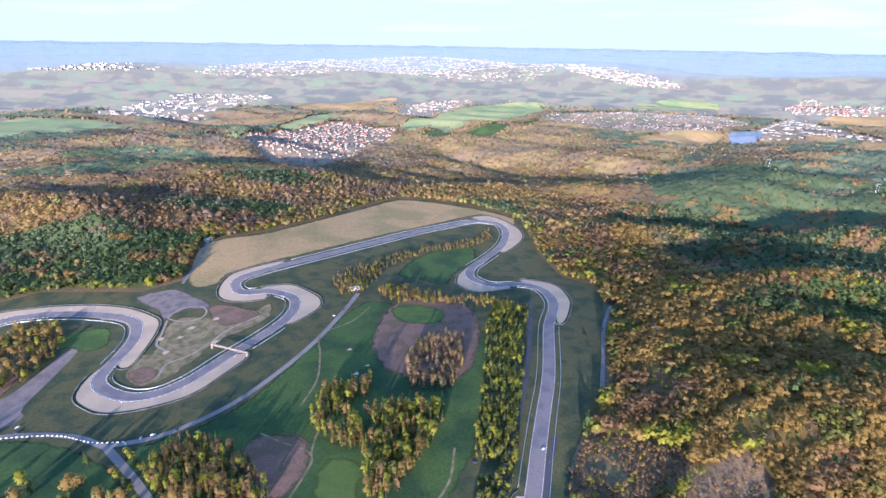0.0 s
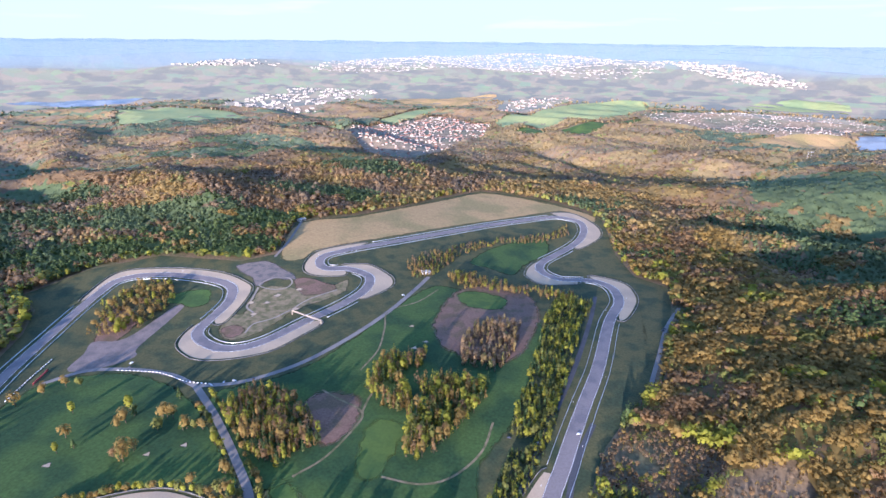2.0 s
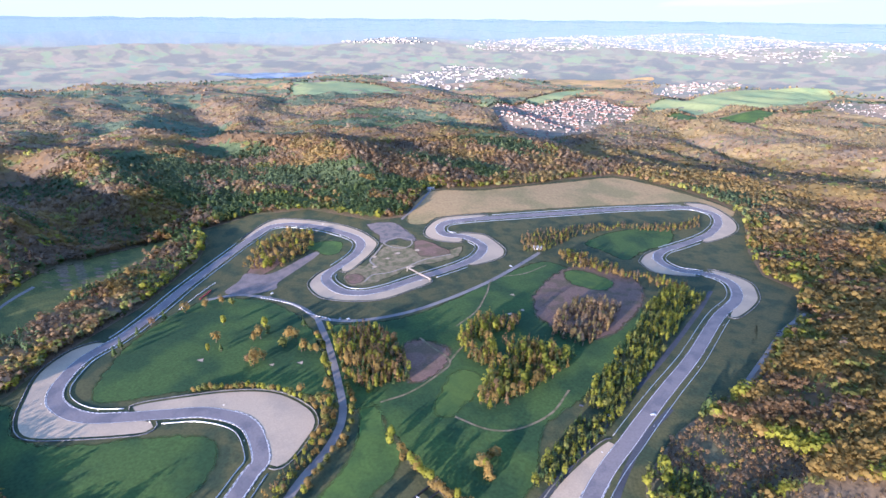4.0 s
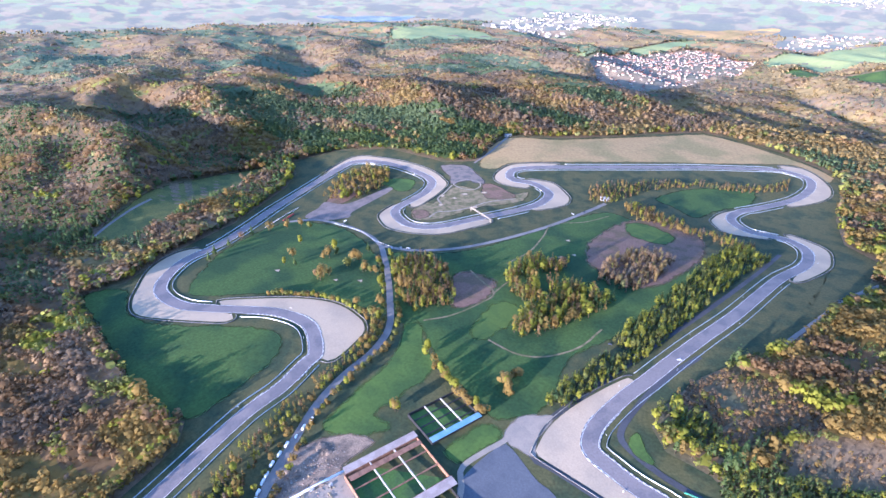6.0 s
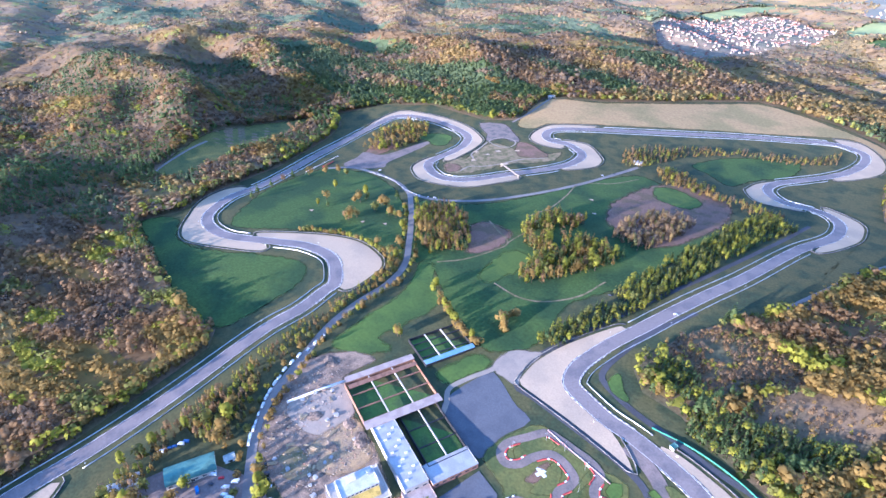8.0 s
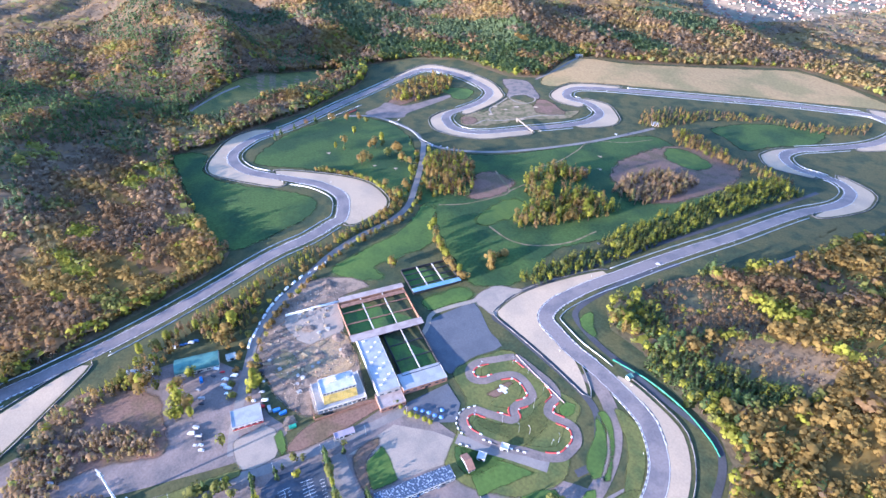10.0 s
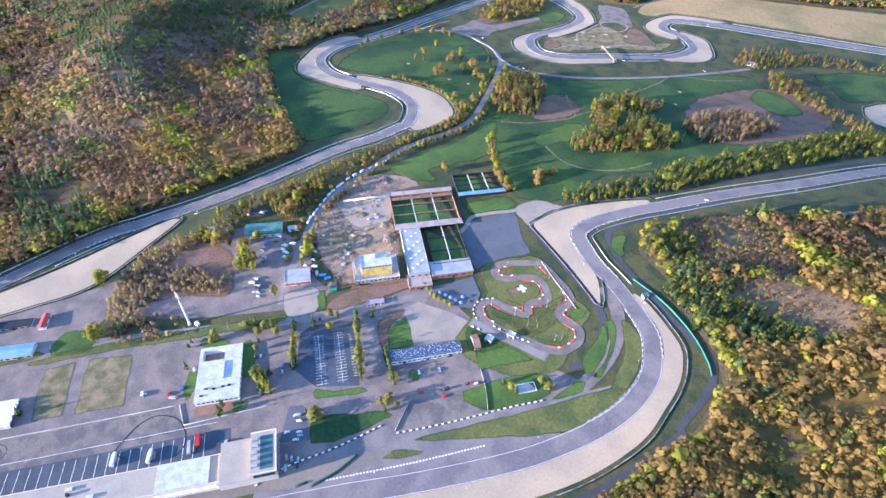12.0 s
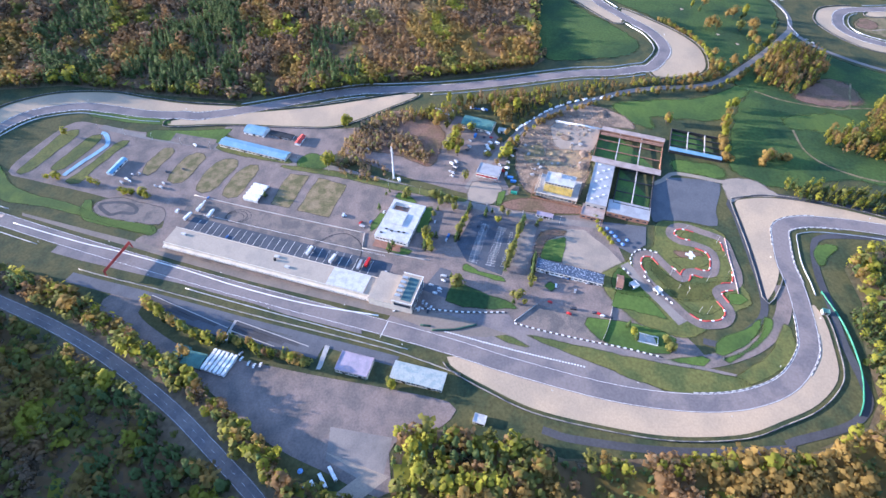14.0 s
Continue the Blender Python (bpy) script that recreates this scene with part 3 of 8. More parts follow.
CLEARING = [(-677, 173),(-741, 245),(-780, 355),(-780, 461),(-741, 540),(-700, 434),(-680, 322),(-640, 234),(-629, 178)]
PLANTATION = [(127, 315), (127, 350), (147, 358), (181, 354), (261, 301), (253, 290), (223, 291), (194, 299), (161, 303)]
YELLOW_EDGE = [(117, 293), (106, 317), (111, 330), (134, 314), (193, 297), (232, 287), (261, 280), (267, 264), (248, 260), (214, 268), (171, 285), (143, 285)]
DARK_WOOD_A = [(598, 1562),(743, 1674),(734, 1262),(514, 907),(447, 1096),(421, 1305)]
DARK_WOOD_B = [(-1220, 182),(-1016, 219),(-845, 252),(-777, 280),(-1042, 334),(-1402, 375),(-1590, 283)]
DARK_WOOD_C = [(672, 1676),(1480, 1818),(765, 866),(562, 802),(565, 991),(550, 1302)]
LEAFY_WOOD = [(233, -414),(231, -360),(254, -312),(295, -310),(292, -354),(281, -386)]
PATH_A = [(-155, 313),(-136, 341),(-124, 383),(-124, 412),(-159, 430),(-182, 442)]
PATH_B = [(-124, 412),(-125, 439),(-122, 461)]
PATH_C = [(-112, 742),(-132, 690),(-166, 648),(-156, 595),(-147, 539),(-153, 488)]
PATH_D = [(-77, 329),(-40, 328),(-14, 343),(7, 378),(13, 422)]
HEAPS = [(-30, 50),(-29, 68),(-37, 91),(-60, 48),(-65, 76),(-86, 98),(-18, 89),(-43, 27),(-20, 34),(18, 12),(-110, 92),(-108, 122)]
LEAFY_EDGE = [(295, -90),(278, -62),(281, -33),(293, -4),(325, -13),(327, -86)]

PINES_A = [(114, 318), (107, 328), (111, 347), (124, 354), (151, 348), (174, 329), (166, 316), (151, 313)]
PINES_B = [(168, 299), (188, 321), (218, 331), (244, 338), (268, 352), (287, 357), (289, 343), (251, 306), (218, 278), (191, 277), (172, 282)]
SCRUB = [(113, 354), (117, 391), (138, 427), (167, 437), (194, 429), (229, 414), (221, 382), (196, 359), (176, 335), (150, 349), (124, 355)]
BARE_GLADE = [(200, 347), (223, 376), (255, 393), (283, 403), (287, 368), (262, 355), (231, 341), (211, 334)]
LOOP_TREES = [(-547, 503), (-598, 589), (-589, 653), (-542, 672), (-498, 622), (-486, 566), (-498, 518)]
TERRACE_ROAD = [(138, -402), (147, -365), (155, -330), (164, -294), (183, -223), (207, -128), (217, -90), (226, -94), (216, -131), (198, -190), (186, -236), (174, -297), (166, -333), (158, -368), (149, -405)]
STRAIGHT_APRON = [(96, -430), (106, -392), (111, -369), (129, -304), (148, -245), (166, -177), (175, -128), (196, -124), (178, -192), (167, -224), (147, -296), (135, -350), (123, -404), (115, -435)]

track_line = smooth(TRACK_A + TRACK_B + TRACK_C + [(-25, -604), (30, -590), (60, -555)], True, 6.0)
OPEN_LAND = OPEN_A + OPEN_B

INFIELD_LOT = [(-465, 740), (-431, 765), (-403, 760), (-348, 724), (-354, 712), (-383, 710), (-393, 681), (-421, 708)]
INFIELD_SOIL = [(-346, 713), (-331, 726), (-275, 710), (-270, 695), (-302, 668), (-327, 684)]
INFIELD_DARK = [(-378, 556), (-359, 568), (-342, 550), (-349, 533), (-367, 540)]
INFIELD_RING = [(-394, 689), (-384, 712), (-361, 719), (-346, 705), (-347, 686), (-364, 677), (-385, 680)]
INFIELD_PATH = [(-391, 678), (-382, 644), (-376, 617), (-356, 602), (-354, 592)]
INFIELD_PATH_B = [(-339, 548), (-341, 573), (-322, 592), (-307, 624), (-296, 657), (-266, 698)]
SAND_SPOTS = [(-355, 599), (-303, 625), (-348, 660), (-353, 635), (-324, 685), (-377, 631)]
DIRT_TREES = [(-532, 496), (-569, 569), (-552, 590), (-509, 549), (-500, 515), (-502, 475)]
CLUMP_TREES = [(-509, 514), (-514, 540), (-494, 542), (-526, 560), (-523, 591), (-526, 610), (-527, 630), (-544, 610), (-543, 589), (-516, 525), (-507, 524)]
ROW_INNER = [(-567, 535), (-577, 566), (-581, 595), (-582, 619), (-569, 634), (-542, 649)]
BLOCKS_C = [(-445, 439), (-416, 442), (-385, 442), (-346, 431), (-311, 431)]
LOT_GRASS = [(-514, 607), (-506, 640), (-464, 657), (-442, 618), (-462, 602), (-484, 610)]
DARK_WOOD_D = [(-1003, 90), (-1070, 222), (-1010, 355), (-928, 520), (-765, 615), (-712, 700), (-607, 443), (-620, 337), (-688, 233), (-762, 191), (-654, 88), (-669, 9)]
GOLF_BUNKERS = [(-387, 285), (-277, 332), (-304, 314), (-121, 610), (-92, 571), (-103, 552)]
CLUMP_GOLF = [(-392, 300), (-402, 321), (-381, 309), (-429, 357), (-371, 372), (-359, 364), (-362, 343), (-317, 346), (-327, 367), (-314, 366), (-292, 351), (-290, 357), (-273, 356), (-320, 316), (-333, 305), (-319, 301), (-331, 400), (-247, 337), (-208, 283), (-194, 280), (-190, 269), (-216, 305), (-237, 287)]
GLADE_A = [(238, 347), (253, 413), (293, 419), (309, 353), (290, 305), (258, 303)]
GLADE_B = [(306, 308), (338, 359), (351, 319), (325, 282)]
KART_GRASS_E = [(113, 135), (129, 142), (141, 163), (138, 190), (154, 187), (169, 180), (174, 163), (164, 151), (145, 140), (122, 130)]

# ---- the ground ----
# one sheet of ground out to the horizon
rings = np.r_[np.arange(5, 1500, 15.0), 1500 * 1.03 ** np.arange(0, 118)]
turns = np.radians(np.r_[np.arange(15, 150, 0.3), np.arange(150, 375, 1.5)])
gx = EYE[0] + rings[:, None] * np.cos(turns)
gy = EYE[1] + rings[:, None] * np.sin(turns)
X, Y, Z, S = lay(gx, gy)
nr, nt = X.shape
ids = np.arange(nr * nt).reshape(nr, nt)
quads = np.stack([ids[:-1], ids[1:], np.roll(ids[1:], -1, 1), np.roll(ids[:-1], -1, 1)], -1).reshape(-1, 4)
FAR_WOOD = material("far_woods", (0.25, 0.19, 0.125), 0.95, 0.3, 130, 18, tint=(0.15, 0.15, 0.10), bump=4.0)
FAR_LAND = material("hazy_plain", (0.03, 0.032, 0.03), 0.95, 0.25, 150, 14, tint=(0.03, 0.036, 0.028))
# the plain beyond: glowing woods, ploughland and green fields, painted haze paling to blue at the horizon
fn, fl = FAR_LAND.node_tree.nodes, FAR_LAND.node_tree.links
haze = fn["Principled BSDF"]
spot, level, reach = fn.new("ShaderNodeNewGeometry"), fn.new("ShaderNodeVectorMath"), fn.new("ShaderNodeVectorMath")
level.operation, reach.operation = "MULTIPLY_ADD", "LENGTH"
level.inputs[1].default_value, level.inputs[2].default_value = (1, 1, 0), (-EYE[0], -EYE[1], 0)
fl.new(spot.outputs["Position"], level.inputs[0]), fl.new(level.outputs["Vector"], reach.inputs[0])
plots, stands = fn.new("ShaderNodeTexNoise"), fn.new("ShaderNodeTexVoronoi")
plots.inputs["Scale"].default_value, plots.inputs["Detail"].default_value = 1 / 130, 3
stands.inputs["Scale"].default_value = 1 / 60
fl.new(spot.outputs["Position"], plots.inputs["Vector"]), fl.new(spot.outputs["Position"], stands.inputs["Vector"])


def tones(stops):
    ramp = fn.new("ShaderNodeValToRGB")
    for at, color in stops:
        ramp.color_ramp.elements.new(at).color = (*color, 1)
    ramp.color_ramp.elements.remove(ramp.color_ramp.elements[0])
    ramp.color_ramp.elements.remove(ramp.color_ramp.elements[-1])
    return ramp


def mixed(factor, a, b):
    node = fn.new("ShaderNodeMix")
    node.data_type = "RGBA"
    fl.new(factor, node.inputs["Factor"]), fl.new(a, node.inputs["A"])
    if isinstance(b, tuple):
        node.inputs["B"].default_value = (*b, 1)
    else:
        fl.new(b, node.inputs["B"])
    return node.outputs["Result"]


def between(value, lo, hi, most=1.0):
    node = fn.new("ShaderNodeMapRange")
    node.inputs["From Min"].default_value, node.inputs["From Max"].default_value, node.inputs["To Max"].default_value = lo, hi, most
    fl.new(value, node.inputs["Value"])
    return node.outputs[0]


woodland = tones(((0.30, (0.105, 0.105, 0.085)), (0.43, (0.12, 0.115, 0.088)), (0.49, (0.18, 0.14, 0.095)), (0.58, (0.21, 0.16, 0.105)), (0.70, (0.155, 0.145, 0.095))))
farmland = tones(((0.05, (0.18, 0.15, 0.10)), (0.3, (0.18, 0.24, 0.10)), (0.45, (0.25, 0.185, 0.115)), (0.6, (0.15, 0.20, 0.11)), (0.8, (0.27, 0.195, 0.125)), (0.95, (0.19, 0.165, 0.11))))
parted = fn.new("ShaderNodeSeparateColor")
fl.new(plots.outputs["Fac"], woodland.inputs["Fac"]), fl.new(stands.outputs["Color"], parted.inputs[0]), fl.new(parted.outputs[0], farmland.inputs["Fac"])
open_share = fn.new("ShaderNodeMath")
open_share.operation = "MULTIPLY"
fl.new(between(plots.outputs["Fac"], 0.46, 0.51), open_share.inputs[0]), fl.new(between(reach.outputs["Value"], 3000, 3700), open_share.inputs[1])
plain = mixed(open_share.outputs[0], woodland.outputs[0], farmland.outputs[0])
# haze mixed into the colour, paler and bluer with distance
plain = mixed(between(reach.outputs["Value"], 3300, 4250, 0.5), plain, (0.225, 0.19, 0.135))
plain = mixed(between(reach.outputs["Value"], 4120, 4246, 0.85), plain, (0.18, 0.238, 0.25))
# the land glows by emission in place of daylight and haze
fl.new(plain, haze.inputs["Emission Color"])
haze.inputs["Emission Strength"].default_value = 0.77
centre = np.hypot(gx[:-1] - EYE[0], gy[:-1] - EYE[1])
kind_of = np.where(centre < 1700, 0, 1).reshape(-1)
here = (centre < 3150).reshape(-1)
sheet = np.stack([X, Y, Z], -1).reshape(-1, 3)
ground = new("ground", mesh_from("ground", sheet, quads[here], [FOREST_FLOOR, FAR_WOOD], kind_of[here], True))
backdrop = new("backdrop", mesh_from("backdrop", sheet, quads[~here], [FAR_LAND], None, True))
tagged(backdrop, "plain out to the horizon, glowing with painted pale blue haze", "distance", kind="structure")
tagged(ground, "rolling ground of brown leaf litter under spring woods", "ground", kind="structure")

patch("open_land", OPEN_LAND, OPEN_GRASS, 0.10, "rough dull green grass round the race circuit", "grass", round_off=False)
for points, mat, label in (
    (GOLD_FIELD, DRY, "dry golden meadow behind the back straight"), (GOLF1, MEADOW_GRASS, "mown golf lawn beside the esses"),
    (MEADOW, MEADOW_GRASS, "dark green meadow beside the left-hand corner"), (GOLF2, MEADOW_GRASS, "mown golf course inside the circuit"),
    (MEADOW3, LAWN, "green meadow beside the access road"), (LAWN3, LAWN, "small lawn beside the asphalt lot"),
    (CLEARING, VERGE, "dull grass clearing in the wood"), (LOT_HOLLOW, MEADOW_GRASS, "grassy hollow inside the far loop"),
):
    soft_patch("lawn", points, mat, 0.18, 5.0, label, "lawn")
for points, mat, label in (
    (SOIL1, SOIL, "bare purple-brown soil beside the grove"), (SOIL2, SOIL, "ring of bare brown soil round the green"),
    (INFIELD, WORN, "worn brown and green infield of the stadium loop"), (INFIELD_LOT, SOILED_YARD, "purple-grey worn lot in the stadium loop"), (INFIELD_SOIL, SOIL, "bare purple-brown soil in the stadium loop"), (INFIELD_DARK, SOIL, "dark churned hollow in the infield"), (DIRT_TREES, SOIL, "bare brown ground under the trees inside the loop"), (DIRT1, RUBBLE, "churned pale rubble of a building site"),
):
    soft_patch("bare_ground", points, mat, 0.24 + 0.02 * (points is not INFIELD), 8.0 if mat is SOIL and points in (SOIL1, SOIL2) else 4.0, label, "soil", 4.0)
for points in (GREEN1, GREEN2):
    soft_patch("golf_green", points, GREEN, 0.30, 6.0, "bright close-mown golf green", "lawn")
for points, mat, label in (
    (PADDOCK, YARD, "worn grey asphalt of the paddock"), (YARD1, YARD, "grey yard beside the thicket"), (YARD2, YARD, "grey yard behind the blue-roofed hall"),
    # the sports hall lot gets a darker asphalt to carry its shade
    (CARPARK, YARD, "wide empty asphalt car park"), (DARKLOT, TERRACE_GREY, "asphalt lot beside the sports hall, shade put into its grey-blue"),
    (LOT_A, YARD, "pale asphalt lot inside the loop"), 
):
    patch("asphalt_lot", points, mat, 0.26, label, "asphalt")
for points, width, mat, label in (
    (ROAD_JUNCTION, 8, ROAD, "pale asphalt access road with parked vans"), (ROAD_HUT, 7, ROAD, "pale asphalt road along the golf course"),
    (ROAD_WEST, 7, ROAD, "pale asphalt road over the rise"), (ROAD_FOREST, 5, ROAD, "narrow road along the forest edge"),
    (ROAD_LOW, 11, ASPHALT, "grey-blue country road through the trees"), (ROAD_PITEXIT, 12, YARD, "asphalt link road inside the last corner"),
    (ROAD_SERVICE, 6, DARK_ROAD, "dark service road along the straight"), (ROAD_PADDOCK, 8, ROAD, "pale asphalt road along the paddock"),
    (ROAD_RIGHT, 6, DARK_ROAD, "dark service road outside the barrier"), (PATH_FIELD, 5, ROAD, "pale track at the edge of the dry meadow"),
    (PATH_A, 2.4, WORN, "pinkish dirt path over the golf course"), (PATH_B, 2.4, WORN, "pinkish dirt path into the grove"),
    (PATH_C, 2.4, WORN, "pinkish dirt path beside the bunkers"), (PATH_D, 2.4, WORN, "worn dirt path below the grove"),
    (PATH_LEFT, 5, ROAD, "narrow lane in a forest clearing"),
):
    ribbon("road", points, width, mat, 0.34, label)

# ---- the race track ----
for points in (G1, G2, G3, G4, G5, G6, G7, G8, G9, G10, G11, G12, G13):
    patch("gravel_trap", points, GRAVEL, 0.38, "smooth pale sand-coloured gravel trap", "gravel")
tagged(new("race_track", strip_mesh("race_track", np.vstack([track_line, track_line[:1]]), -7.8, 7.8, 0.46, [ASPHALT], columns=5)),
       "grey-violet asphalt race track with worn lines", "race track", kind="structure")
patch("start_apron", STRAIGHT_APRON, ASPHALT, 0.43, "wide worn asphalt of the start straight", "asphalt", round_off=False)
# the lane's dark blue-grey has the shade on it painted in
patch("terrace_road", TERRACE_ROAD, TERRACE_GREY, 0.30, "asphalt lane between rail and terrace, darkened for its shade", "asphalt", round_off=False)
patch("pit_lane", PITLANE, TAN_LANE, 0.42, "pit lane of grey asphalt beside the straight", "asphalt", round_off=False)

soft_patch("lawn", LOT_GRASS, LAWN, 0.28, 4.0, "lawn inside the loop of the track", "lawn", 4.0)
ribbon("dirt_lane", INFIELD_RING, 2.5, PALE_YARD, 0.36, "pale worn ring in the infield", "path", closed=True, step=3.0)
ribbon("dirt_lane", INFIELD_PATH, 3.0, PALE_YARD, 0.36, "pale dirt lane in the infield", "path")
ribbon("dirt_lane", INFIELD_PATH_B, 2.6, PALE_YARD, 0.36, "pale dirt lane along the inner barrier", "path")
for x, y in SAND_SPOTS:
    soft_patch("sand_patch", [(x - 6, y - 3), (x - 1, y - 5), (x + 6, y - 2), (x + 5, y + 4), (x - 3, y + 5)], GRAVEL, 0.38, 2.5, "small pale sandy patch in the infield", "sand", 2.0)
for x, y in GOLF_BUNKERS:
    soft_patch("bunker", [(x - 4.5, y - 2.5), (x + 1, y - 4), (x + 5, y - 1), (x + 3, y + 3.5), (x - 3, y + 3)], GRAVEL, 0.34, 1.2, "pale sand bunker on the golf course", "bunker", 1.0)

# ---- far country ----
for points, mat, label in (
    (FAR_MEADOW_A, FIELD_GREEN, "wide green field beyond the woods"), (FAR_MEADOW_B, FIELD_GREEN, "green field beside the village"), (FAR_MEADOW_C, FIELD_GREEN, "light green field above the village"),
    # the dark band below the slope is a cloud shadow painted as ground
    (FAR_MEADOW_D, FIELD_GREEN, "bright green slope behind the village"), (FAR_SHADOW_BAND, LAWN, "dark green band below the slope, a cloud shadow laid in colour"), (FAR_MEADOW_F, FIELD_GREEN, "far green field"),
    (FAR_PLOUGH_A, DRY, "tan ploughed field"), (FAR_PLOUGH_C, DRY, "pinkish ploughed field"), (FAR_STUBBLE, DRY, "pale stubble field"),
):
    patch("field", points, mat, 2.5, label, "field", grid=90.0)
for points in (POND, LAKE):
    patch("water", points, WATER, 3.0, "still blue-grey water far off", "lake", grid=90.0)

# ---- woods ----
def crown_points(kind, quads_in, rng):
    """Leaf clumps of one tree of unit height and width: places, sizes and turns."""
    u = rng.random(quads_in)
    if kind == "conifer":
        h = 0.12 + 0.88 * u
        r = 0.5 * (1.02 - h) * (0.75 + 0.35 * rng.random(quads_in))
    elif kind == "tall":
        h = 0.3 + 0.7 * u
        r = 0.5 * np.sqrt(np.clip(1 - ((h - 0.62) / 0.42) ** 2, 0.02, 1)) * (0.55 + 0.5 * rng.random(quads_in))
    else:
        # a round crown of several lobes
        lobes = rng.normal(0, 1, (6, 3))
        lobes /= np.linalg.norm(lobes, axis=1)[:, None]
        which = rng.integers(0, 6, quads_in)
        q = rng.normal(0, 1, (quads_in, 3))
        q *= (0.2 + 0.1 * rng.random((quads_in, 1))) / np.linalg.norm(q, axis=1)[:, None]
        p = lobes[which] * np.array((0.29, 0.29, 0.2)) + q
        return p + np.array((0, 0, 0.6))
    a = rng.random(quads_in) * 2 * math.pi
    return np.stack([r * np.cos(a), r * np.sin(a), h], 1)


def tree_template(kind, clumps, size, rng, trunk=True):
    """One tree as quads: crumpled leaf clumps in the crown, and a tapered trunk. Unit height; widths in heights."""
    p = crown_points(kind, clumps, rng)
    p[:, :2] *= {"conifer": 0.42, "tall": 0.42, "round": 0.66}[kind]
    n = p - np.array((0, 0, 0.45))
    n /= np.linalg.norm(n, axis=1)[:, None]
    n += rng.normal(0, 0.24, n.shape) + np.array((0, 0, 0.2))
    n /= np.linalg.norm(n, axis=1)[:, None]
    t = np.cross(n, rng.normal(0, 1, n.shape))
    t /= np.linalg.norm(t, axis=1)[:, None]
    b = np.cross(n, t)
    s = size * (0.65 + 0.7 * rng.random((clumps, 1)))
    if kind == "conifer":
        s = s * (1.25 - p[:, 2:3])
    verts = np.stack([p + s * (t * 1.1), p + s * b, p - s * (t * 0.9), p - s * b * 1.1], 1)
    verts[:, ::2] -= n[:, None] * s[:, None] * 0.35
    verts = verts.reshape(-1, 3)
    faces = np.arange(len(verts)).reshape(-1, 4)
    # the crown is shaded as one soft mass
    out = verts * np.array((1.0, 1.0, 0.8)) - np.array((0, 0, 0.8 * 0.52 if kind != "conifer" else 0.25))
    if kind == "conifer":
        out[:, 2] = 0.16
        out[:, :2] *= 2
    out /= np.linalg.norm(out, axis=1)[:, None]
    out = out + 0.22 * np.repeat(n, 4, 0)
    out /= np.linalg.norm(out, axis=1)[:, None]
    mat = np.zeros(len(faces), int)
    if trunk:
        k = len(verts)
        ring = [(math.cos(q) , math.sin(q)) for q in (0, 2.1, 4.2)]
        tv = [(0.022 * c, 0.022 * d, -0.03) for c, d in ring] + [(0.008 * c, 0.008 * d, 0.7) for c, d in ring]
        verts = np.vstack([verts, tv])
        out = np.vstack([out, [(c, d, 0) for c, d in ring + ring]])
        faces = np.vstack([faces, [(k + i, k + (i + 1) % 3, k + 3 + (i + 1) % 3, k + 3 + i) for i in range(3)]])
        mat = np.r_[mat, 1, 1, 1]
    return verts, faces, mat, out


rng = np.random.default_rng(4)


def plant(name, x, y, species, height, clumps, size, label, trunk=True, wide=1.0, columns=0.3):
    """A wood as one mesh: at each place a tree of its species, from a few templates turned and sized by chance."""
    X0, Y0, Z0, S0 = lay(x, y)
    height = height * S0
    turn = rng.random(len(x)) * 2 * math.pi
    kinds = np.where((species % 6 == 5) | (rng.random(len(x)) < 0.55 * (columns > 0.8)), 0, np.where(rng.random(len(x)) < columns, 1, 2))
    all_v, all_f, all_m, all_n, base = [], [], [], [], 0
    for k, kind in enumerate(("conifer", "tall", "round")):
        for variant in range(4):
            pick = (kinds == k) & (np.arange(len(x)) % 4 == variant)
            if not pick.any():
                continue
            v, f, m, o = tree_template(kind, clumps, size, rng, trunk)
            c, s, h = np.cos(turn[pick])[:, None], np.sin(turn[pick])[:, None], height[pick][:, None]
            w = wide * h * (0.7 + 0.7 * rng.random(h.shape))
            px = X0[pick][:, None] + w * (c * v[:, 0] - s * v[:, 1])
            py = Y0[pick][:, None] + w * (s * v[:, 0] + c * v[:, 1])
            pz = Z0[pick][:, None] + h * v[:, 2]
            all_v.append(np.stack([px, py, pz], -1).reshape(-1, 3))
            all_n.append(np.stack([c * o[:, 0] - s * o[:, 1], s * o[:, 0] + c * o[:, 1], 0 * c + o[:, 2]], -1).reshape(-1, 3))
            count = pick.sum()
            all_f.append((f[None] + (base + len(v) * np.arange(count))[:, None, None]).reshape(-1, 4))
            all_m.append(np.where(m[None] == 1, len(LEAVES), species[pick][:, None]).reshape(-1))
            base += count * len(v)
    ob = new(name, mesh_from(name, np.vstack(all_v), np.vstack(all_f), LEAVES + [BARK], np.concatenate(all_m), True, np.vstack(all_n)))
    return tagged(ob, label, "woods", kind="stuff")


def waves(x, y, size, seed):
    q = seed * 1.7
    return (np.sin(x / size + q) * np.cos(y / size * 0.9 + 2 * q) + 0.7 * np.sin((x + 0.7 * y) / size * 1.9 + 3 * q) * np.cos((y - 0.5 * x) / size * 1.6 + q)
            + 0.45 * np.sin((x * 0.6 - y) / size * 4.1 + 5 * q)) / 1.6


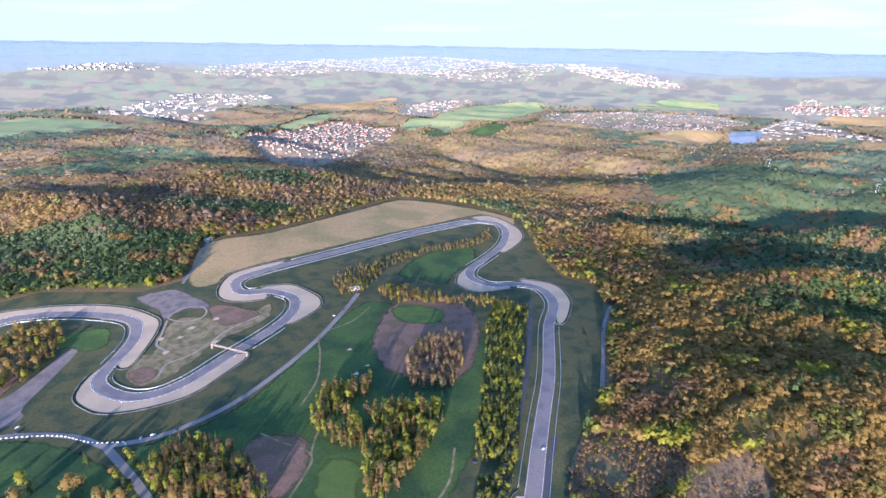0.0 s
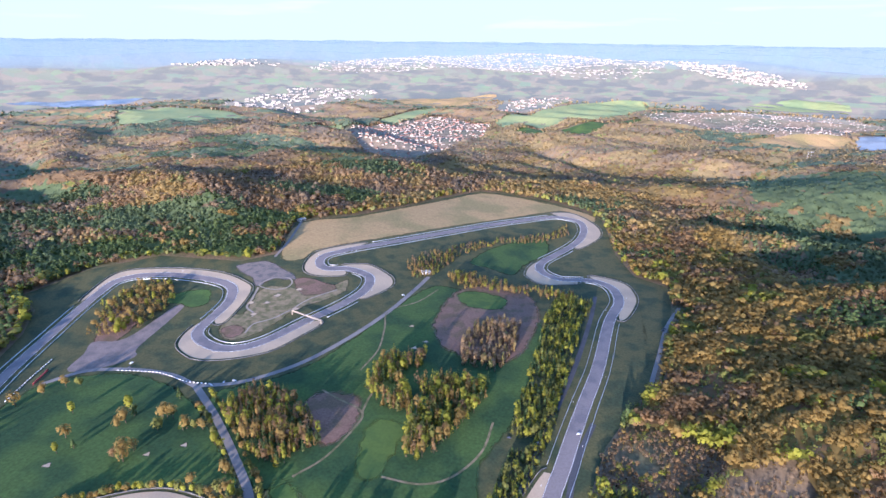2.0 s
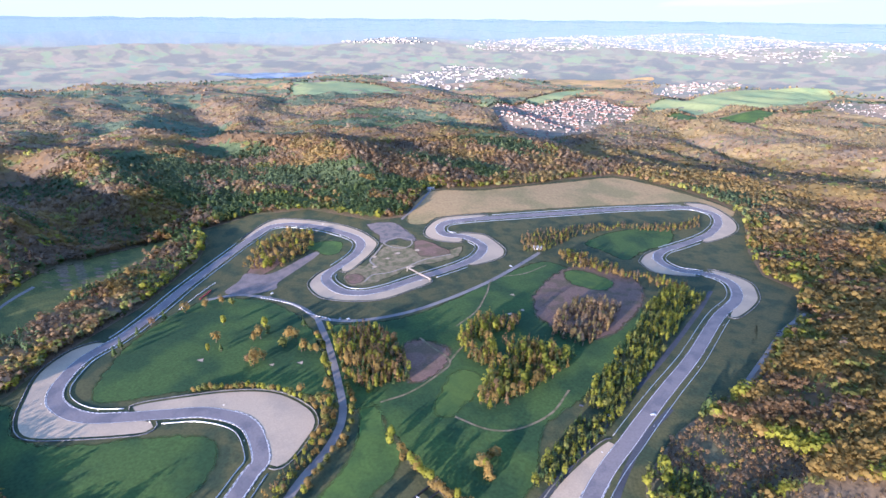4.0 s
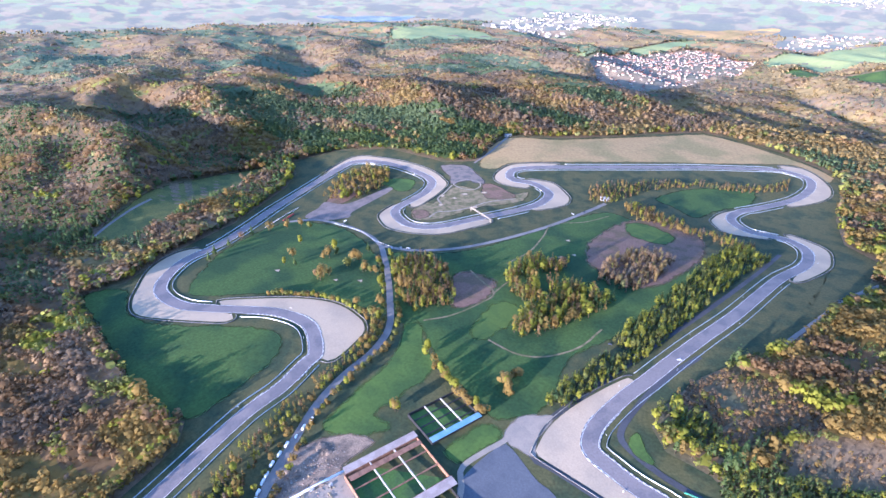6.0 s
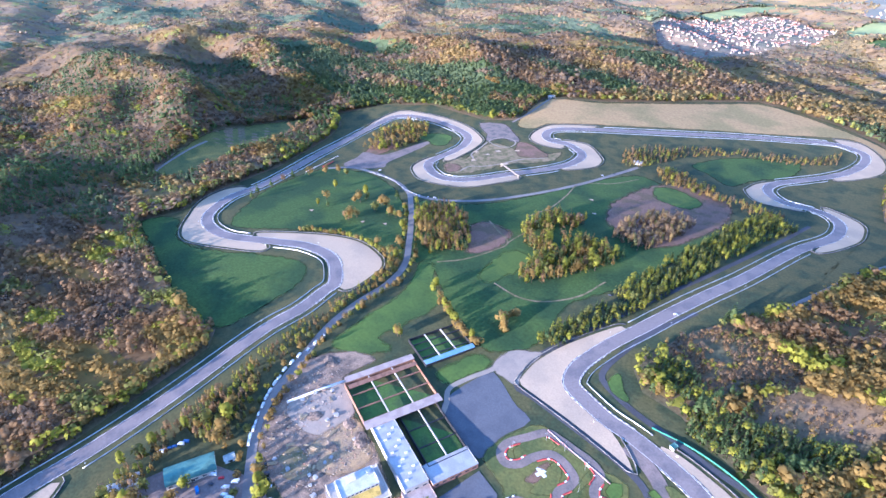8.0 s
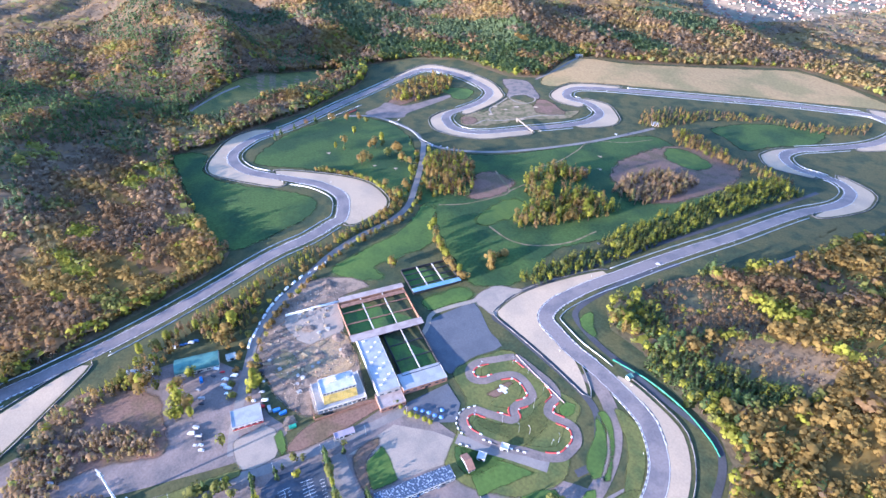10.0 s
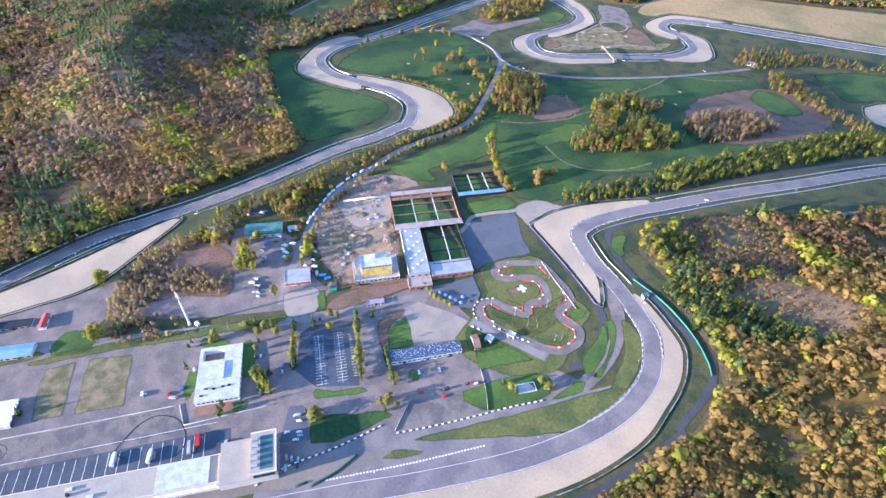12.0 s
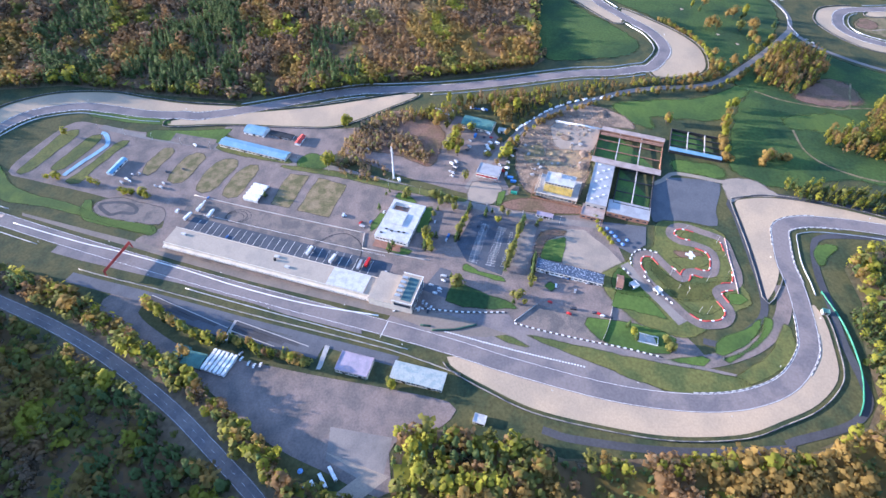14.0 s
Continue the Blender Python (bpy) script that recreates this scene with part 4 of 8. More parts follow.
def species_at(x, y):
    """Stands of conifers, gold and rust twigs and young green, in drifts as in the woods."""
    count = len(x)

    def drift(size, seed):
        return waves(x * 0.85, y * 1.1, size, seed) + rng.normal(0, 0.07, count)

    tone = 0.6 * drift(90, 2) + 0.7 * drift(38, 11)
    tone = tone + 0.62 * ((x > 60) & (y > 120) & (y < 900)) + 0.3 * ((x > -300) & (y > 900)) - 0.15 * (x < -120)
    s = np.where(tone > 0.12, 0, np.where(tone > -0.4, 1, 2))
    young = drift(38, 7)
    s = np.where(young > np.where(y > 950, 0.86, 0.62), np.where(drift(17, 8) > -0.1, 3, 4), np.where(young < np.where(y > 950, -1.1, -0.72), 4, s))
    s = np.where(rng.random(count) < 0.025, rng.integers(0, 5, count), s)
    for poly, kind, share in ((PLANTATION, 5, 0.9), (YELLOW_EDGE, 3, 0.8), (DARK_WOOD_D, 5, 0.5), (DARK_WOOD_A, 5, 0.75), (DARK_WOOD_B, 5, 0.65), (DARK_WOOD_C, 5, 0.8), (LEAFY_WOOD, 3, 0.6), (LEAFY_EDGE, 3, 0.75)):
        s = np.where(inside(poly, x, y) & (drift(30, 13) > 1.2 * (0.5 - share)), kind, s)
    stands = waves(x * 0.55, y * 1.2, 140, 1) + rng.normal(0, 0.06, count)
    s = np.where((stands > np.where((x > 150) & (y < 700), 0.5, np.where((x < -420) & (y > 60), 0.16, np.where((y > 1000) & (x > -350) & (x < 640), 0.42, np.where(y > 1000, 0.1, 0.27))))) & (drift(24, 21) > -0.55), 5, s)
    low = (x > 140) & (y < 20) & (drift(22, 17) > -0.25)
    s = np.where(low & (s != 5) & (rng.random(count) < 0.72), np.where(drift(15, 19) > 0.45, 3, np.where(drift(19, 23) > 0.25, 5, 4)), s)
    # young leaf along the open edges
    rim = smooth(OPEN_LAND, True, 12.0)
    near = np.zeros(count, bool)
    for k in range(0, count, 4000):
        near[k:k + 4000] = np.min(np.hypot(x[k:k + 4000, None] - rim[:, 0], y[k:k + 4000, None] - rim[:, 1]), 1) < 13
    s = np.where(near & (rng.random(count) < 0.4), np.where(rng.random(count) < 0.6, 3, 4), s)
    # paler tones further off and in the left wood, in place of haze
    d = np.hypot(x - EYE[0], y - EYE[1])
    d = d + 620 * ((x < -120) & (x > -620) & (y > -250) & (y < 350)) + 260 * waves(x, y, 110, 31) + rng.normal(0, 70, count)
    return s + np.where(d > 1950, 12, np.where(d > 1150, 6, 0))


FIELDS = [OPEN_LAND, CLEARING, FAR_MEADOW_A, FAR_MEADOW_B, FAR_MEADOW_C, FAR_MEADOW_D, FAR_SHADOW_BAND, FAR_PLOUGH_A, FAR_STUBBLE, POND, LAKE, VILLAGE, HAMLET, WORKS, ESTATE, GARDENS]


def wood_places(near, far, step, angles=(-20, 200), keep=1.0):
    lo, hi = EYE - far, EYE + far
    gx, gy = np.meshgrid(np.arange(lo[0], hi[0], step), np.arange(lo[1], hi[1], step))
    x = (gx + rng.uniform(-0.8, 0.8, gx.shape) * step).ravel()
    y = (gy + rng.uniform(-0.8, 0.8, gy.shape) * step).ravel()
    d = np.hypot(x - EYE[0], y - EYE[1])
    a = np.degrees(np.arctan2(y - EYE[1], x - EYE[0])) % 360
    a = np.where(a > 270, a - 360, a)
    ok = (d >= near) & (d < far) & (a > angles[0]) & (a < angles[1]) & (rng.random(len(x)) < keep)
    ok &= ~((x > 400) & (y < 1.2 * (x - 100))) & (y > np.where(x < 0, -1000, -640))
    x, y = x[ok], y[ok]
    for f in FIELDS:
        out = ~inside(f, x, y)
        x, y = x[out], y[out]
    for own in (PINES_A, PINES_B, SCRUB, BARE_GLADE):
        out = ~inside(own, x, y)
        x, y = x[out], y[out]
    # two thin glades beside the last corner
    for glade in (GLADE_A, GLADE_B):
        out = ~inside(glade, x, y) | (rng.random(len(x)) < 0.5)
        x, y = x[out], y[out]
    for line, half in ((ROAD_LOW, 10), (PATH_LEFT, 7), (ROAD_FOREST, 6)):
        p = smooth(line)
        out = np.min(np.hypot(x[:, None] - p[:, 0], y[:, None] - p[:, 1]), 1) > half
        x, y = x[out], y[out]
    return x, y


for name, near, far, step, angles, clumps, size, tall, trunk, spread_out, label in (
    ("near_woods", 0, 560, 5.9, (-90, 270), 34, 0.092, 16.0, True, 0.98, "mixed spring wood of gold and rust twigs and dark conifers"),
    ("woods", 560, 820, 6.3, (-20, 268), 20, 0.118, 16.0, True, 1.0, "mixed spring wood round the circuit"),
    ("middle_woods", 820, 1500, 8.6, (10, 240), 10, 0.175, 17, False, 1.05, "mixed spring wood covering the slopes"),
    ("far_woods", 1500, 2700, 13.0, (28, 198), 6, 0.225, 17.0, False, 0.95, "far brown and dark green woods"),
    ("distant_woods", 2700, 3600, 30.0, (35, 185), 7, 0.24, 17, False, 1.2, "distant woods paled as if by haze"),
):
    x, y = wood_places(near, far, step, angles)
    stand = waves(x, y, 26, 3)
    thick = (stand > -0.75) | (rng.random(len(x)) < 0.7) | ((x > 100) & (y < 150))
    x, y, stand = x[thick], y[thick], stand[thick]
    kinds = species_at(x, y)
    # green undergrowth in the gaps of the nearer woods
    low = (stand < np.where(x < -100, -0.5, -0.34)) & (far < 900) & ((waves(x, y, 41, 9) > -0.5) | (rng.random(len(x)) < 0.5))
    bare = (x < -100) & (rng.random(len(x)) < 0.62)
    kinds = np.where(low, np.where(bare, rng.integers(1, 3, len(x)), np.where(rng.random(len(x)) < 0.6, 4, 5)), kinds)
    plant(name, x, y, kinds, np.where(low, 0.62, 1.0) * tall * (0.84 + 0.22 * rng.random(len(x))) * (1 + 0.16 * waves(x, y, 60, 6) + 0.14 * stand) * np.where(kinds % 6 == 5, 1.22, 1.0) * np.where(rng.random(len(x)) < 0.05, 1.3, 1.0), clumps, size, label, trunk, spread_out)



def canopy(name, near, far, cell, angles, top, share, label):
    """The closed twig canopy of the further woods: a crumpled sheet between the taller crowns."""
    side = np.arange(-far, far + cell, cell)
    x, y = np.meshgrid(EYE[0] + side, EYE[1] + side)
    x, y = x + rng.uniform(-0.35, 0.35, x.shape) * cell, y + rng.uniform(-0.35, 0.35, x.shape) * cell
    d = np.hypot(x - EYE[0], y - EYE[1])
    a = np.degrees(np.arctan2(y - EYE[1], x - EYE[0])) % 360
    a = np.where(a > 270, a - 360, a)
    ok = (d >= near) & (d < far) & (a > angles[0]) & (a < angles[1]) & ~((x > 400) & (y < 1.2 * (x - 100))) & (y > np.where(x < 0, -1000, -640))
    for f in FIELDS:
        ok &= ~inside(f, x, y)
    for own in (BARE_GLADE, SCRUB, PINES_A, PINES_B):
        ok &= ~inside(own, x, y)
    for road in (PATH_LEFT, ROAD_LOW, ROAD_FOREST):
        lane = smooth(road)[::2]
        ok &= np.min(np.hypot(x[..., None] - lane[:, 0], y[..., None] - lane[:, 1]), -1) > 14
    ids = np.arange(x.size).reshape(x.shape)
    quads = np.stack([ids[:-1, :-1], ids[:-1, 1:], ids[1:, 1:], ids[1:, :-1]], -1).reshape(-1, 4)
    quads = quads[ok.ravel()[quads].all(1)]
    used, quads = np.unique(quads, return_inverse=True)
    quads = quads.reshape(-1, 4)
    x, y = x.ravel()[used], y.ravel()[used]
    px, py, pz, s = lay(x, y)
    rise = top * (share + 0.2 * ((x < -120) & (y > -250) & (y < 500)) + (0.2 if near < 1000 else 0.5) * rng.random(len(x)) + 0.1 * waves(x, y, 26, 3) + 0.1 * waves(x, y, 60, 6))
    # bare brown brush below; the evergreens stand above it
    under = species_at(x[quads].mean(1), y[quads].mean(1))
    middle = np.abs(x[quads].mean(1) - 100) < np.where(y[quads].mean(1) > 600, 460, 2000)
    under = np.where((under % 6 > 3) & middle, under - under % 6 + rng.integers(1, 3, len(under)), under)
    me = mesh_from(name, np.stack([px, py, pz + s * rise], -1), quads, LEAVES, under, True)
    return tagged(new(name, me), label, "woods", kind="stuff")


canopy("undergrowth", 0, 835, 6.0, (-90, 270), 15, 0.32, "brown and green undergrowth beneath the spring wood")
canopy("middle_canopy", 820, 1500, 7.0, (10, 240), 16, 0.34, "closed brown twig canopy of the spring wood")
canopy("far_canopy", 1480, 2700, 9.0, (28, 198), 16, 0.46, "closed twig canopy of the far woods")
canopy("distant_canopy", 2600, 3500, 18.0, (35, 185), 17, 0.36, "closed twig canopy of the distant woods")

# the wood goes on behind the viewer
gx, gy = np.meshgrid(np.arange(405, 800, 12.0), np.arange(-760, 900, 12.0))
x, y = (gx + rng.uniform(-5, 5, gx.shape)).ravel(), (gy + rng.uniform(-5, 5, gy.shape)).ravel()
beyond = (y < 1.2 * (x - 100)) & (np.min(np.hypot(x[:, None] - smooth(ROAD_LOW)[:, 0], y[:, None] - smooth(ROAD_LOW)[:, 1]), 1) > 12)
x, y = x[beyond], y[beyond]
plant("outer_woods", x, y, species_at(x, y), 14 * (0.84 + 0.25 * rng.random(len(x))), 8, 0.21, "mixed spring wood beyond the country road", False)

# ---- plan of the paddock ----
PLAZA = [(74, 34),(75, 77),(101, 98),(122, 109),(130, 91),(117, 53),(85, 49)]
LAWN_A = [(89, 38), (84, 59), (95, 58), (116, 52), (111, 32), (99, 34)]
LAWN_B = [(126, 105), (136, 112), (179, 135), (165, 90), (152, 94)]
LAWN_C = [(160, -55), (143, -50), (140, -41), (152, -18), (162, 5), (168, 9), (169, -13), (167, -38)]
LAWN_D = [(119, -40), (117, -36), (126, -24), (133, -3), (138, -1), (136, -12), (125, -40)]
LAWN_E = [(194, 13), (200, 39), (220, 123), (231, 173), (243, 185), (247, 177), (247, 144), (242, 114), (220, 66)]
LAWN_F = [(231, 172), (219, 193), (206, 209), (182, 226), (185, 230), (200, 229), (215, 221), (230, 201), (239, 181), (239, 175)]
LAWN_G = [(202, 166), (193, 179), (185, 199), (174, 211), (191, 203), (205, 186), (214, 166), (210, 163)]
LAWN_H = [(-24, -244),(-12, -172),(6, -113),(29, -40),(35, -46),(15, -119),(-3, -176),(-17, -236)]
LAWN_I = [(-52, -329), (-60, -321), (-44, -277), (-33, -237), (-26, -239), (-41, -305)]
KART_LAWN = [(67, 147), (65, 170), (81, 205), (114, 208), (143, 206), (162, 208), (174, 184), (196, 146), (180, 107), (135, 83), (113, 112), (97, 138)]
KART = [(89, 203), (80, 188), (72, 173), (73, 162), (82, 157), (91, 164), (95, 176), (103, 188), (113, 190), (124, 187), (130, 183), (130, 175), (127, 167), (129, 161), (135, 158), (134, 153), (126, 148), (116, 142), (107, 137), (105, 128), (109, 122), (119, 119), (130, 122), (146, 130), (161, 141), (174, 149), (183, 159), (184, 169), (182, 179), (174, 186), (166, 186), (159, 183), (150, 181), (145, 188), (144, 197), (140, 202), (129, 205), (115, 205), (99, 205)]
ISLAND_A = [(5, -530),(-30, -523),(-67, -515),(-75, -499),(-64, -496),(-32, -505),(-2, -514),(8, -521)]
ISLAND_B = [(-3, -498),(-35, -490),(-64, -481),(-67, -468),(-51, -467),(-25, -475),(-4, -484)]
ISLAND_C = [(15, -472),(-8, -461),(-42, -451),(-59, -442),(-57, -431),(-33, -441),(-9, -449),(17, -456)]
ISLAND_D = [(-4, -396), (-23, -397), (-46, -389), (-51, -381), (-45, -373), (-25, -378), (-2, -385)]
ISLAND_E = [(6, -364), (-20, -362), (-37, -355), (-43, -345), (-36, -334), (-15, -339), (8, -346)]
ISLAND_F = [(20, -328), (-16, -325), (-31, -314), (-34, -303), (-25, -293), (-5, -300), (21, -310)]
ISLAND_G = [(27, -297), (1, -295), (-19, -286), (-24, -274), (-16, -268), (8, -274), (29, -279)]
ISLAND_H = [(-3, -199), (9, -165), (58, -177), (48, -212)]
ISLAND_I = [(-9, -231), (-6, -209), (45, -221), (39, -242), (5, -237)]
GRASS_J = [(41, -438), (43, -428), (56, -423), (65, -409), (71, -368), (75, -353), (87, -350), (82, -374), (69, -427)]
BLUE_LINE = [(6, -478), (-17, -469), (-40, -458), (-52, -455), (-69, -465), (-71, -471)]
CARGRID = [(56, -31), (53, -20), (65, 15), (131, -4), (115, -36), (92, -46)]
PIT_END_LOT = [(122, -60), (126, -50), (157, -54), (148, -76)]
BAYS = [(60, -315), (118, -105), (143, -111), (77, -321)]
PADDOCK_LOW = [(31, -325),(80, -140),(125, -107),(60, -315),(50, -330)]
ROAD_CAR = [(297, -137),(312, -108),(324, -122),(328, -133),(329, -106),(313, -88),(306, -109)]
VANS = [(-140, 136),(-139, 126),(-137, 116),(-136, 105),(-133, 95),(-130, 85),(-125, 76),(-122, 70),(-117, 62),(-113, 56),(-107, 49),(-102, 42),(-96, 36),(-91, 31),(-86, 25),(-81, 21)]
CARS_GRID = [(70, -25),(73, -18),(64, -68),(130, -111),(50, -121),(64, -133),(65, -143),(55, -162),(83, -54),(88, -56),(129, 24),(134, 22),(143, 44),(149, 60),(133, 52),(134, 56),(136, 63),(139, 71)]
CARS_RED = [(172, 74),(173, 77),(175, 80),(176, 83),(177, 86),(168, 56),(161, 37),(173, 52)]
CARS_PIT = [(162, -74),(165, -71),(168, -67),(172, -69),(170, -77),(87, -273),(53, -335),(38, -312),(32, -310),(113, -212)]
CARS_P2 = [(13, -411),(7, -408),(10, -403),(-1, -405),(-3, -398),(16, -373),(18, -366),(11, -366),(-8, -370),(-13, -353),(-55, -354),(70, -141),(55, -161),(-90, -153),(-106, -157)]
YARD_ROW = [(-27, -49), (-24, -54), (-19, -50), (-14, -51), (-9, -52), (-4, -53), (-58, -11), (-53, -15), (-47, -13), (-42, -16), (-57, -4), (-52, -35), (-47, -37)]
CARS_SITE = [(-21, -2),(-11, 1),(-15, 6),(-27, -49),(-18, -50),(-11, -55),(-63, -34),(-86, -14),(-75, -13),(-68, -10),(-69, -18)]
TRUCKS = [(61, -321),(48, -313),(56, -299),(104, -187),(118, -129),(121, -136),(114, -163)]
TREES_GOLF = [(-465, 320),(-428, 313),(-402, 305),(-403, 321),(-382, 318),(-422, 342),(-395, 338),(-389, 376),(-357, 369),(-342, 346),(-337, 317),(-319, 314),(-326, 358),(-311, 359),(-321, 385),(-298, 369),(-281, 361),(-287, 346),(-484, 243),(-494, 258),(-504, 287),(-513, 312),(-510, 330),(-503, 357),(-492, 381),(-478, 398),(-464, 404)]
HEDGE_GOLF = [(-344, 240),(-335, 246),(-326, 252),(-315, 257),(-307, 264),(-296, 269),(-284, 273),(-273, 277),(-260, 279),(-246, 281),(-230, 280),(-216, 279),(-201, 275),(-187, 266),(-180, 251),(-184, 241)]
HEDGE_ROW = [(-114, 267),(-121, 280),(-99, 262),(-86, 256),(-77, 252),(-70, 250),(-59, 246),(-48, 243),(-40, 240),(-31, 240),(-22, 240),(-91, 191),(-85, 192),(-29, 286),(-23, 281),(-16, 276),(-23, 297)]
HEDGE_CAR = [(52, -17), (52, -11), (57, -18), (65, 35), (71, 32), (52, 0), (56, 5), (139, -44), (158, 9), (162, 5)]
TREES_PAD = [(103, -110),(97, -107),(81, -76),(90, -76),(98, -73),(86, -72),(28, -101),(27, -97),(27, -70),(30, -63),(33, -56),(35, -50),(156, 12),(163, 14),(154, 5),(141, -44),(-27, -197),(-32, -192),(-21, -190),(-99, -181),(-102, -178),(193, 102),(198, 103),(186, 99),(201, 127),(208, 128)]
TREES_MAN = [(-63, -508),(12, -482),(13, -491),(19, -433),(16, -441),(27, -405),(31, -398),(28, -393),(34, -374),(29, -380),(-104, -144),(65, -6)]
ROW_LOW = [(171, -318),(178, -309),(184, -299),(190, -290),(194, -281),(199, -271),(203, -263),(207, -254),(210, -246),(205, -232),(209, -225),(213, -217),(215, -211),(218, -203),(220, -195),(221, -181),(225, -175),(228, -168),(228, -163),(242, -96),(246, -93)]
ROW_ROAD = [(201, -322),(209, -311),(193, -333),(227, -273),(234, -266),(239, -259),(246, -250),(251, -244),(256, -238),(221, -266),(263, -229),(267, -221),(274, -214),(278, -207),(285, -209),(284, -198),(290, -190),(296, -182),(300, -175),(306, -169),(310, -177),(322, -166),(318, -171)]
LAWN_F2 = [(216, 167), (206, 190), (191, 205), (175, 213), (179, 219), (195, 209), (206, 194), (219, 173)]
LAWN_G1 = [(216, 114), (216, 126), (213, 157), (220, 155), (222, 149), (218, 128)]
LAWN_HAIR_IN = [(104, 280), (95, 290), (99, 307), (103, 299), (114, 287), (125, 281), (118, 277)]
LAWN_ROUND = [(143 + 6.5 * math.cos(q), 39 + 6.5 * math.sin(q)) for q in np.linspace(0, 2 * math.pi, 12, endpoint=False)]
LAWN_WEDGE = [(190, -17), (193, -5), (208, 21), (203, 2), (195, -15)]
LAWN_A_BARE = [(78, 35), (74, 53), (79, 63), (85, 49), (89, 40), (98, 35), (110, 33), (108, 26)]
PLOT_LAWN = [(176, 67), (192, 132), (212, 125), (200, 77)]
FENCED_LOT = [(181, 6), (163, 27), (173, 63), (184, 84), (200, 75), (190, 32)]
CAR_LOT_RIGHT = [(65, 16), (69, 33), (124, 19), (120, 5)]
KART_GRASS_A = [(86, 164), (78, 173), (82, 188), (92, 202), (102, 199), (102, 189), (93, 174)]
KART_GRASS_B = [(111, 150), (111, 167), (109, 186), (119, 183), (125, 168), (125, 160)]
KART_GRASS_C = [(115, 126), (113, 133), (129, 143), (142, 156), (134, 164), (135, 179), (133, 198), (141, 192), (145, 183), (155, 177), (158, 160), (153, 128), (132, 125)]
KART_GRASS_D = [(152, 191), (152, 203), (159, 206), (163, 198), (162, 188)]
KART_GRASS_LEFT = [(122, 102), (137, 118), (156, 144), (149, 95)]
KART_BARE = [(103, 155), (103, 169), (105, 181), (113, 180), (115, 172), (111, 160)]
LOT_PATH = [(12, 156), (7, 166), (-3, 180), (3, 205), (11, 229), (9, 254)]
JUNCTION = [(8, 227), (6, 255), (22, 269), (33, 276), (33, 241), (42, 226), (25, 224)]
SNAKE_PAD = [(52, -425), (40, -420), (36, -401), (41, -379), (48, -354), (57, -346), (73, -346), (71, -369), (65, -407)]
SNAKE = [(48, -419), (43, -405), (44, -390), (51, -379), (58, -379), (58, -393), (61, -403)]
HALL_GREEN = [(-68, -417), (-81, -413), (-83, -368), (-89, -319), (-79, -323), (-61, -326), (-70, -370), (-62, -385)]
GREY_PAD = [(-77, -384), (-67, -332), (-49, -330), (-61, -386)]
TRACK_GRASS = [(-112, -500), (-108, -441), (-103, -401), (-93, -401), (-93, -441), (-101, -496)]
SITE_PAVE = [(13, -34), (4, -29), (10, -1), (37, -7), (38, -26), (31, -36)]
SITE_BROWN = [(35, 2), (31, 33), (42, 79), (54, 79), (49, 19), (42, -2)]
SITE_GRASS = [(22, -4), (19, 4), (42, -2), (41, -7)]
SITE_GREY = [(-93, 66), (-76, 122), (-54, 109), (-41, 97), (-40, 75), (-57, 60)]
SITE_GREEN = [(-52, 31), (-51, 48), (-26, 47), (-19, 35), (-34, 25)]
BLOCKS_A = [(172, -100), (169, -75), (172, -40), (172, 1)]
BLOCKS_B = [(183, 5), (191, 31), (200, 66), (206, 92), (215, 123)]
EXIT_MOUND_A = [(186, -75), (187, -66)]
EXIT_MOUND_B = [(191, -65), (190, -46), (185, -27)]
EXIT_STRIPES = [(192, -54), (209, 3), (224, 60)]
CONTAINERS = [(1, 9), (7, 12), (-4, 5), (-71, -28), (24, 12)]
RINGS = [(57, -270)]
BIG_RING = [(106, -180), (98, -187), (90, -179), (82, -168), (80, -157), (83, -149), (89, -142), (97, -138), (108, -137), (117, -140), (122, -147)]

CLUB_LAWN_A = [(50, -125), (53, -119), (77, -128), (74, -133)]
CLUB_LAWN_B = [(20, -108), (32, -89), (38, -92), (29, -111)]
CLUB_LAWN_C = [(93, -114), (102, -88), (107, -90), (107, -101), (99, -116)]
CLUB_LAWN_D = [(43, -78), (43, -71), (78, -78), (73, -87)]
HALL_PLOT = [(-29, -229), (-45, -216), (-38, -199), (-17, -194), (-20, -225)]
CLUB_TREES = [(64, -72), (56, -69), (48, -66), (40, -63), (38, -56), (40, -50), (48, -49), (86, -77), (95, -77), (85, -71), (86, -66), (101, -76), (21, -118), (25, -121), (47, -126), (135, -50), (29, -249)]
KART_PIT = [(118, 108), (136, 118), (155, 130), (171, 139), (182, 145)]
KART_BLOCKS_A = [(123, 106), (132, 112)]
KART_BLOCKS_B = [(132, 123), (143, 129)]
KART_BLOCKS_C = [(152, 134), (164, 142)]
KART_ARC = [(105, 140), (101, 129), (104, 120), (111, 115), (119, 114)]
KART_RAIL = [(88, 206), (112, 203), (136, 201), (152, 199)]
DIRT_YARD = [(-117, -141), (-124, -105), (-83, -65), (-42, -69), (-20, -79), (-35, -106), (-46, -139), (-49, -173), (-80, -138)]
THICKET_A = [(-80, -119), (-71, -95), (-35, -75), (-21, -81), (-36, -106), (-49, -122)]
THICKET_B = [(-68, -178), (-87, -162), (-106, -142), (-73, -136), (-51, -144), (-43, -164), (-51, -177)]
THICKET_C = [(-42, -178), (-17, -122), (7, -130), (-5, -176)]
